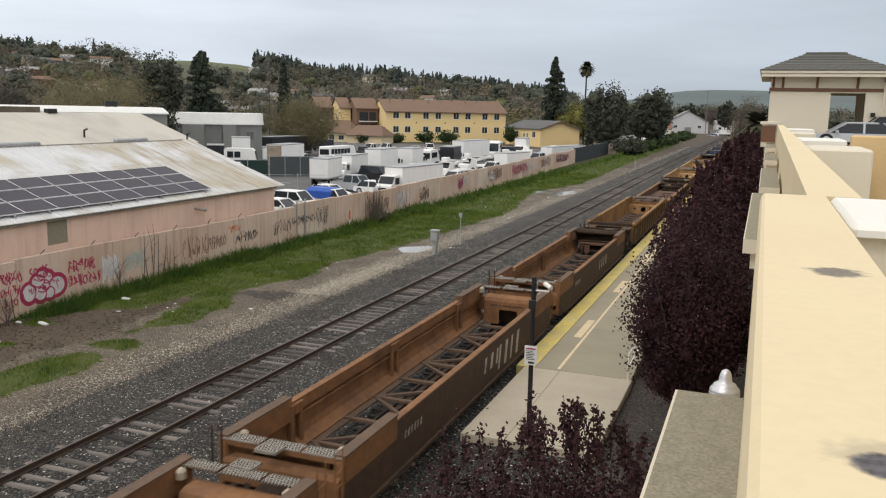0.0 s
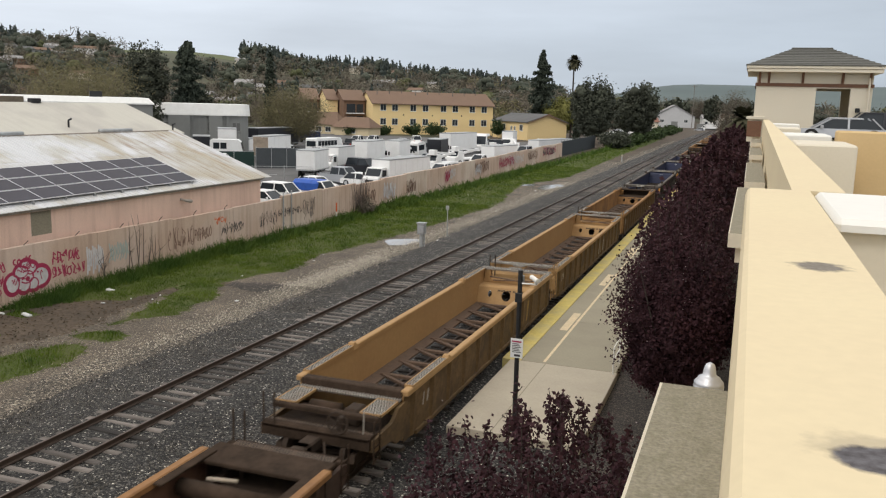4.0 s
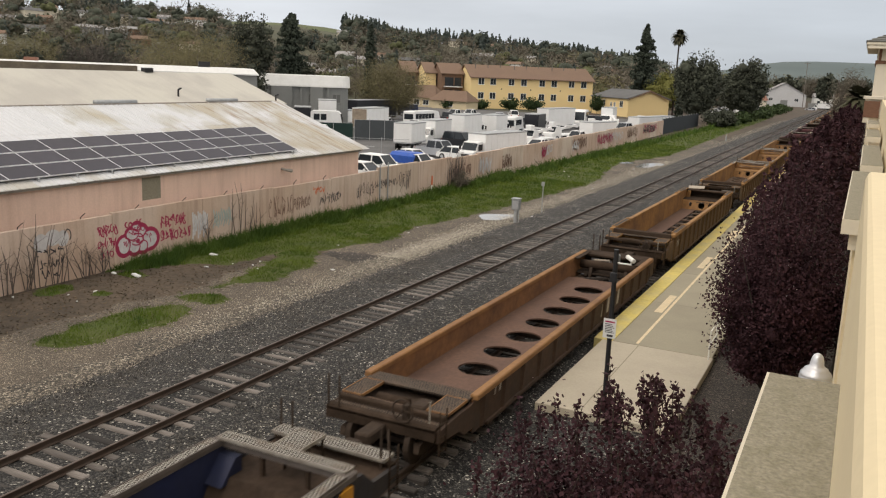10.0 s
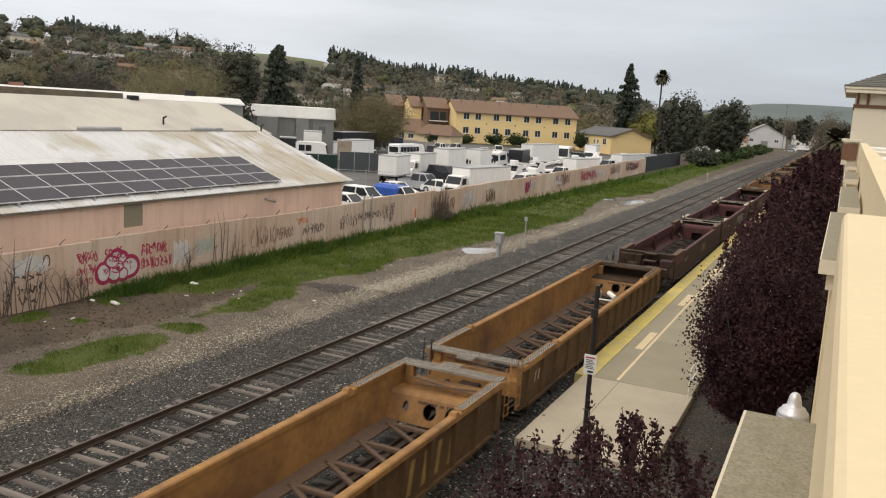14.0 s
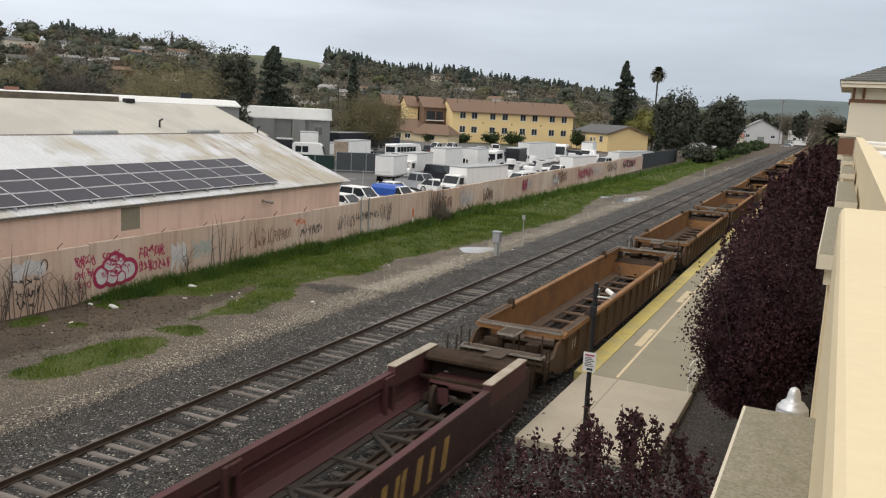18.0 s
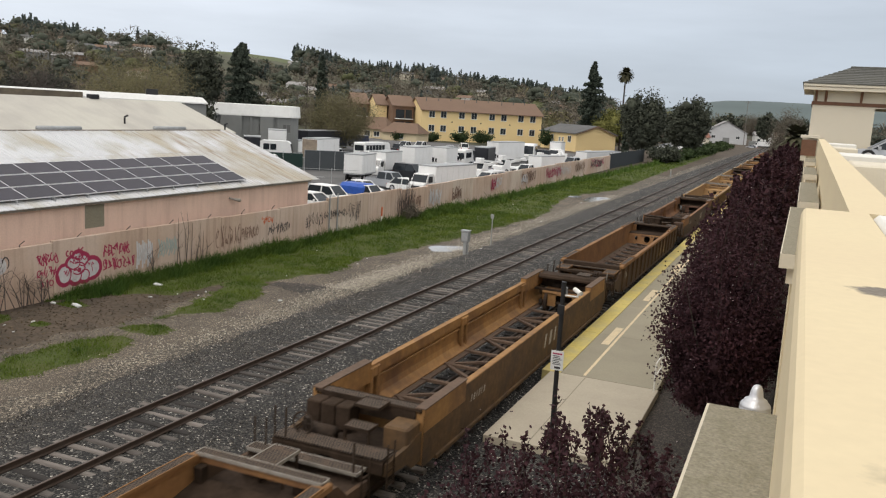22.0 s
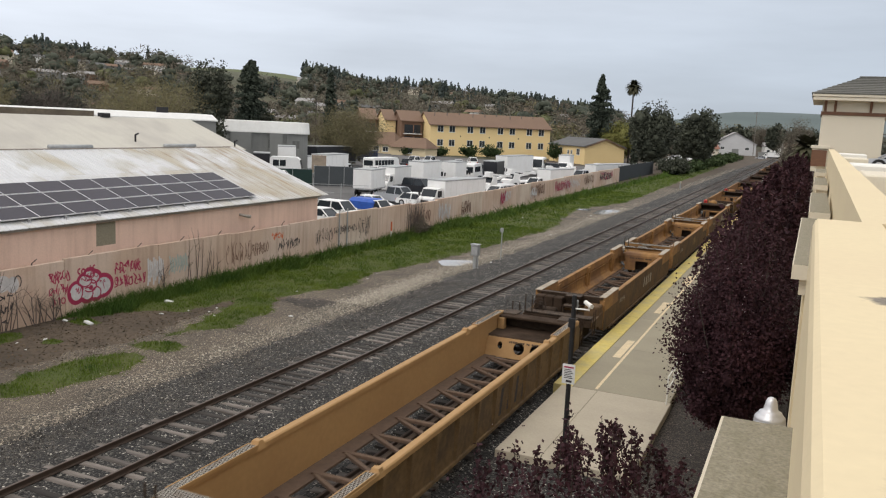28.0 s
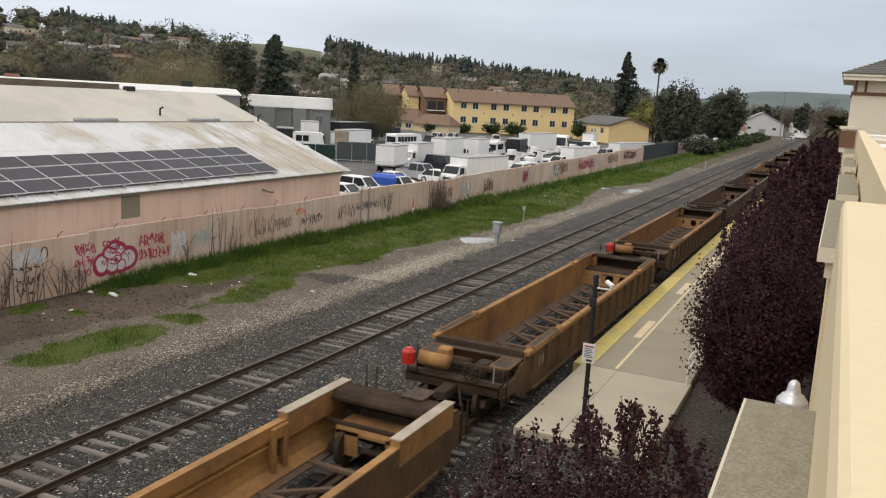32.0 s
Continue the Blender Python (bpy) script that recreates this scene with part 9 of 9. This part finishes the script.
def puddle(x, y, rx, ry, seed):
    g = random.Random(seed)
    ph = [g.uniform(0, 6.3) for _ in range(3)]
    ring = []
    for k in range(40):
        a = k * 2 * math.pi / 40
        r = 1 + 0.16 * math.sin(2 * a + ph[0]) + 0.12 * math.sin(3 * a + ph[1]) + 0.07 * math.sin(5 * a + ph[2])
        ring.append((x + rx * r * math.cos(a), y + ry * r * math.sin(a), GROUND + 0.05))
    tagged(Shape().add(ring, [tuple(range(40))]).make("puddle", "puddle"), "shallow rain puddle on the gravel verge", "puddle", kind="structure")


puddle(-21.6, 52.2, 0.95, 1.7, 1)
puddle(-21.5, 96.8, 1.15, 3.4, 2)
puddle(-24.2, 97.5, 0.7, 1.5, 3)

g = random.Random(5)
for k in range(34):
    x, y = (g.uniform(-29.6, -25.5), g.uniform(21, 33)) if k < 14 else (g.uniform(-28.5, -19.5), g.uniform(20, 95))
    s = g.uniform(0.04, 0.11) * (2.2 if k in (3, 9) else 1)
    m = Shape().box(-s, s, -s * 0.7, s * 0.7, 0, s * 0.5, s * 0.2).make("litter", "litter")
    m.matrix_basis = pose(x, y, GROUND + 0.03, g.uniform(-15, 15), g.uniform(-15, 15), g.uniform(0, 180))
    tagged(m, "scrap of white litter on the ground", "litter", group="litter on the verge")


def loose_stones():
    """Paler stones lying on the ballast and the gravel."""
    r2 = np.random.default_rng(12)
    n = 28000
    band = r2.random(n)
    x = np.where(band < 0.5, r2.normal(-20.9, 0.55, n), np.where(band < 0.8, r2.uniform(-20, -11.5, n), r2.uniform(-25.5, -19.5, n)))
    y = 9 + 95 * r2.random(n) ** 1.5
    y = np.where((band < 0.5) & (y < 20 + 10 * r2.random(n)), y + 28, y)
    v0 = np.array([(1, 0, 0), (-1, 0, 0), (0, 1, 0), (0, -1, 0), (0, 0, 1)], float)
    f0 = np.array([(0, 2, 4), (2, 1, 4), (1, 3, 4), (3, 0, 4)])
    z = np.interp(x, [-26, -21, -19.7, -18.6, -17.4, -11.5], [-0.49, -0.46, -0.43, -0.29, -0.2, -0.27])
    s = r2.uniform(0.014, 0.042, n) * np.where(band < 0.5, 1.0, 0.6)
    v = v0[None] * (s[:, None, None] * r2.uniform(0.6, 1.3, (n, 5, 3))) + np.stack([x, y, z], 1)[:, None]
    f = f0[None] + (np.arange(n) * 5)[:, None, None]
    tagged(leaf_mesh("loose_stones", v.reshape(-1, 3), f.reshape(-1, 3), "stone"), "loose pale stones on the ballast shoulder", "stones", kind="stuff")


def ballast_stones():
    """Single dark stones standing out of the ballast near the camera."""
    r2 = np.random.default_rng(14)
    n = 20000
    x, y = np.where(r2.random(n) < 0.7, r2.uniform(-20.6, -17.2, n), r2.uniform(-14.5, -11.6, n)), 11 + 34 * r2.random(n) ** 1.25
    v0 = np.array([(1, 0, 0), (-1, 0, 0), (0, 1, 0), (0, -1, 0), (0, 0, 1)], float)
    f0 = np.array([(0, 2, 4), (2, 1, 4), (1, 3, 4), (3, 0, 4)])
    z = np.interp(x, [-20.6, -19.7, -18.6, -17.4, -14.1, -13.3, -12.4, -11.5], [-0.54, -0.45, -0.31, -0.2, -0.2, -0.3, -0.33, -0.3])
    s = r2.uniform(0.02, 0.05, n)
    v = v0[None] * (s[:, None, None] * r2.uniform(0.55, 1.3, (n, 5, 3))) + np.stack([x, y, z], 1)[:, None]
    f = f0[None] + (np.arange(n) * 5)[:, None, None]
    tagged(leaf_mesh("ballast_stones", v.reshape(-1, 3), f.reshape(-1, 3), "dark_stone"), "dark crushed stones standing out of the ballast", "stones", kind="stuff")


def clods():
    """Dark clods and bits of dead plants on the bare dirt."""
    r2 = np.random.default_rng(21)
    n = 5200
    x, y = r2.uniform(-30, -23.5, n), r2.uniform(15, 35, n)
    keep = np.array([grass_mask(a, b) < 0 for a, b in zip(x, y)])
    x, y = x[keep], y[keep]
    p = np.stack([x, y, np.full(len(x), GROUND + 0.015)], 1)
    v, f = quads(p, r2.uniform(0.02, 0.075, len(x)), r2, 0.7, 0.4)
    tagged(leaf_mesh("dirt_clods", v, f, "clod"), "dark clods and dead weeds on the bare dirt", "debris", kind="stuff")


M["clod"] = leafy("dirt_clod", (0.025, 0.019, 0.013), (0.17, 0.13, 0.085), 0.95, 0.6, 0.3)
clods()
M["stone"] = leafy("loose_stone", (0.085, 0.072, 0.056), (0.55, 0.50, 0.41), 0.9, 0.4, 0.25)
loose_stones()
M["dark_stone"] = leafy("dark_ballast_stone", (0.010, 0.009, 0.008), (0.115, 0.105, 0.092), 0.9, 0.4, 0.15)
ballast_stones()


# ---- spray paint on the yard wall: flat strokes ----
class Spray:
    def __init__(self):
        self.s = Shape()

    def stroke(self, pts, w):
        for (a, b), (c, d) in zip(pts[:-1], pts[1:]):
            n = math.hypot(c - a, d - b) + 1e-6
            u, v = (c - a) / n * w / 2, (d - b) / n * w / 2
            self.quad([(a - u - v, b - v + u), (c + u - v, d + v + u), (c + u + v, d + v - u), (a - u + v, b - v - u)])

    def quad(self, ps):
        k = len(self.s.v)
        x = 0.0003 * (len(self.s.f) % 16)
        self.s.v += [(x, y, z) for y, z in ps]
        self.s.f.append(tuple(range(k, k + len(ps))))

    def disc(self, y, z, ry, rz, n=18):
        self.quad([(y + ry * math.cos(k * 2 * math.pi / n), z + rz * math.sin(k * 2 * math.pi / n)) for k in range(n)])

    def ring(self, y, z, ry, rz, w, a0=0.0, a1=6.2832, n=18):
        self.stroke([(y + ry * math.cos(a0 + (a1 - a0) * k / n), z + rz * math.sin(a0 + (a1 - a0) * k / n)) for k in range(n + 1)], w)

    def scrawl(self, y0, y1, z0, z1, w, n, seed):
        """Loops and zigzags that say nothing."""
        r = random.Random(seed)
        step = (y1 - y0) / n
        for k in range(n):
            c, h = y0 + (k + 0.5) * step, z1 - z0
            q = r.randint(0, 3)
            if q == 0:
                self.ring(c, z0 + h * r.uniform(0.35, 0.65), step * 0.42, h * 0.32, w, r.uniform(0, 2), r.uniform(4.5, 7), 9)
            else:
                self.stroke([(c + step * r.uniform(-0.45, 0.45), z0 + h * r.random()) for _ in range(r.randint(3, 5))], w)

    def put(self, material, label, off):
        ob = self.s.make("graffiti", material)
        ys = [v[1] for v in self.s.v]
        ob.location.x = wall_x((min(ys) + max(ys)) / 2) + 0.101 + off
        return tagged(ob, label, "graffiti", kind="structure")


BUBBLES = ((27.81, 0.5, 0.36, 0.4), (28.44, 0.36, 0.33, 0.304), (29.39, 0.61, 0.5, 0.44), (28.34, 0.97, 0.36, 0.272), (28.86, 1.05, 0.32, 0.256), (28.97, 0.34, 0.28, 0.272), (28.6, 0.71, 0.4, 0.288), (28.6, 1.28, 0.24, 0.16))
w = Spray()
for y, z, a, b in BUBBLES:
    w.disc(y, z, a + 0.16, b + 0.16, 24)
w.scrawl(27.9, 29.0, 1.3, 1.65, 0.07, 5, 31)
w.put("red_paint", "dark red outline of bubble-shaped graffiti on the wall", 0.003)
w = Spray()
for y, z, a, b in BUBBLES:
    w.disc(y, z, a, b, 24)
w.put("white_spray", "whitish filling of bubble-shaped graffiti on the wall", 0.010)
w = Spray()
for y, z, a, b in BUBBLES:
    w.ring(y, z, a * 0.96, b * 0.96, 0.06, 0.4 + y, 4.9 + y)
w.disc(28.65, 0.62, 0.12, 0.12)
w.scrawl(27.7, 28.2, 0.3, 0.75, 0.04, 2, 33), w.scrawl(28.1, 29.1, 0.95, 1.4, 0.04, 4, 34), w.scrawl(29.1, 29.6, 0.45, 0.9, 0.04, 2, 35)
w.put("red_paint", "dark red inner lines of bubble-shaped graffiti on the wall", 0.017)
w = Spray()
w.scrawl(26.3, 27.5, 1.15, 1.62, 0.05, 4, 1), w.scrawl(26.3, 27.4, 0.6, 1.05, 0.05, 4, 2), w.scrawl(26.45, 27.2, 0.1, 0.5, 0.05, 3, 3)
w.scrawl(30.1, 31.9, 1.0, 1.6, 0.065, 6, 4), w.scrawl(30.1, 32.2, 0.3, 0.9, 0.065, 7, 5), w.scrawl(30.1, 31.9, 1.0, 1.6, 0.05, 7, 54), w.scrawl(30.1, 32.2, 0.3, 0.9, 0.05, 8, 55)
w.scrawl(26.3, 27.5, 1.1, 1.65, 0.05, 5, 51), w.scrawl(26.3, 27.4, 0.55, 1.05, 0.05, 5, 52)
w.put("red_paint", "small dark red graffiti scrawl on the wall", 0.004)
w = Spray()
for y, z, a, b in ((23.4, 1.35, 0.35, 0.4), (24.0, 1.5, 0.4, 0.35), (24.5, 1.4, 0.3, 0.35)):
    w.disc(y, z, a, b)
for q in range(9):
    y = 32.35 + 0.13 * q
    w.stroke([(y, 1.45 - 0.1 * (q % 3)), (y + 0.03, 0.75 + 0.12 * (q % 4)), (y - 0.02, 0.15 + 0.2 * (q % 3))], 0.11)
w.put("white_spray", "patches of whitish paint on the wall", 0.0025)
w = Spray()
w.scrawl(23.1, 24.5, 0.75, 1.1, 0.05, 4, 6), w.scrawl(23.2, 24.6, 0.25, 0.65, 0.05, 5, 7), w.scrawl(23.3, 24.2, -0.2, 0.2, 0.05, 3, 8), w.ring(24.75, 1.5, 0.16, 0.25, 0.05, -1, 3, 8)
w.put("black_spray", "black graffiti scrawl on the wall", 0.005)
w = Spray()
for k in range(7):
    w.stroke([(33.9 + 0.2 * k, 1.4 - 0.1 * (k % 3)), (34.0 + 0.2 * k, 0.9), (33.85 + 0.2 * k, 0.5 + 0.1 * (k % 2))], 0.09)
w.put("teal_spray", "pale teal graffiti patch on the wall", 0.0025)
for y0, y1, z0, z1, n, seed, mat, label in ((34.0, 35.4, 0.55, 1.4, 5, 9, "teal_spray", "pale teal graffiti scrawl"), (38.5, 40.9, 0.1, 1.6, 4, 10, "brown_spray", "large brown outlined graffiti"), (40.9, 42.6, 0.5, 1.3, 5, 11, "brown_spray", "brown graffiti scrawl"),
                                            (43.6, 46.1, 0.5, 1.2, 7, 12, "black_spray", "bold black graffiti scrawl"), (47.9, 50.3, 0.35, 1.45, 4, 13, "black_spray", "black outlined graffiti"), (50.3, 53.6, 0.8, 1.4, 8, 14, "black_spray", "thin black graffiti line"),
                                            (53.7, 55.6, 0.2, 1.75, 3, 15, "black_spray", "tall black looped graffiti"), (63.5, 66.8, 0.4, 1.5, 4, 16, "brown_spray", "brown graffiti scrawl"), (72, 77, 0.3, 1.6, 6, 17, "brown_spray", "faded brown graffiti"),
                                            (80, 88, 0.3, 1.8, 9, 18, "red_paint", "red graffiti scrawl"), (84, 90, 0.5, 1.7, 5, 19, "white_spray", "whitish graffiti scrawl"), (90, 104, 0.4, 1.8, 12, 20, "brown_spray", "faded reddish graffiti"),
                                            (104, 118, 0.3, 1.8, 12, 21, "red_paint", "faded red graffiti"), (118, 134, 0.4, 1.9, 13, 22, "brown_spray", "faded brown graffiti"), (135, 150, 0.4, 1.9, 10, 23, "red_paint", "faded red graffiti"),
                                            (42.9, 44.2, 1.25, 1.7, 3, 24, "orange_mark", "small orange graffiti tag"), (66, 71.5, 0.2, 1.7, 7, 25, "white_spray", "whitish graffiti scrawl"),
                                            (92, 101, 0.3, 1.5, 9, 26, "white_spray", "whitish graffiti scrawl"), (108, 124, 0.4, 1.8, 12, 27, "white_spray", "faded white graffiti"), (126, 148, 0.5, 1.8, 14, 28, "black_spray", "faded dark graffiti")):
    w = Spray()
    w.scrawl(y0, y1, z0, z1, 0.05 if y0 < 60 else 0.15, int(n * 1.5), seed)
    w.scrawl(y0, y1, z0, z1, 0.045 if y0 < 60 else 0.12, int(n * 1.5), seed + 40)
    w.put(mat, label + " on the wall", 0.004 + 0.0004 * (seed % 5))


# ---- what moves: the train rolls towards the camera and past it ----
def motions():
    for car, start in TRAIN:
        walk(car, [(t, pose(PASSING, start - gone(t), 0)) for t in range(0, 33)])


motions()
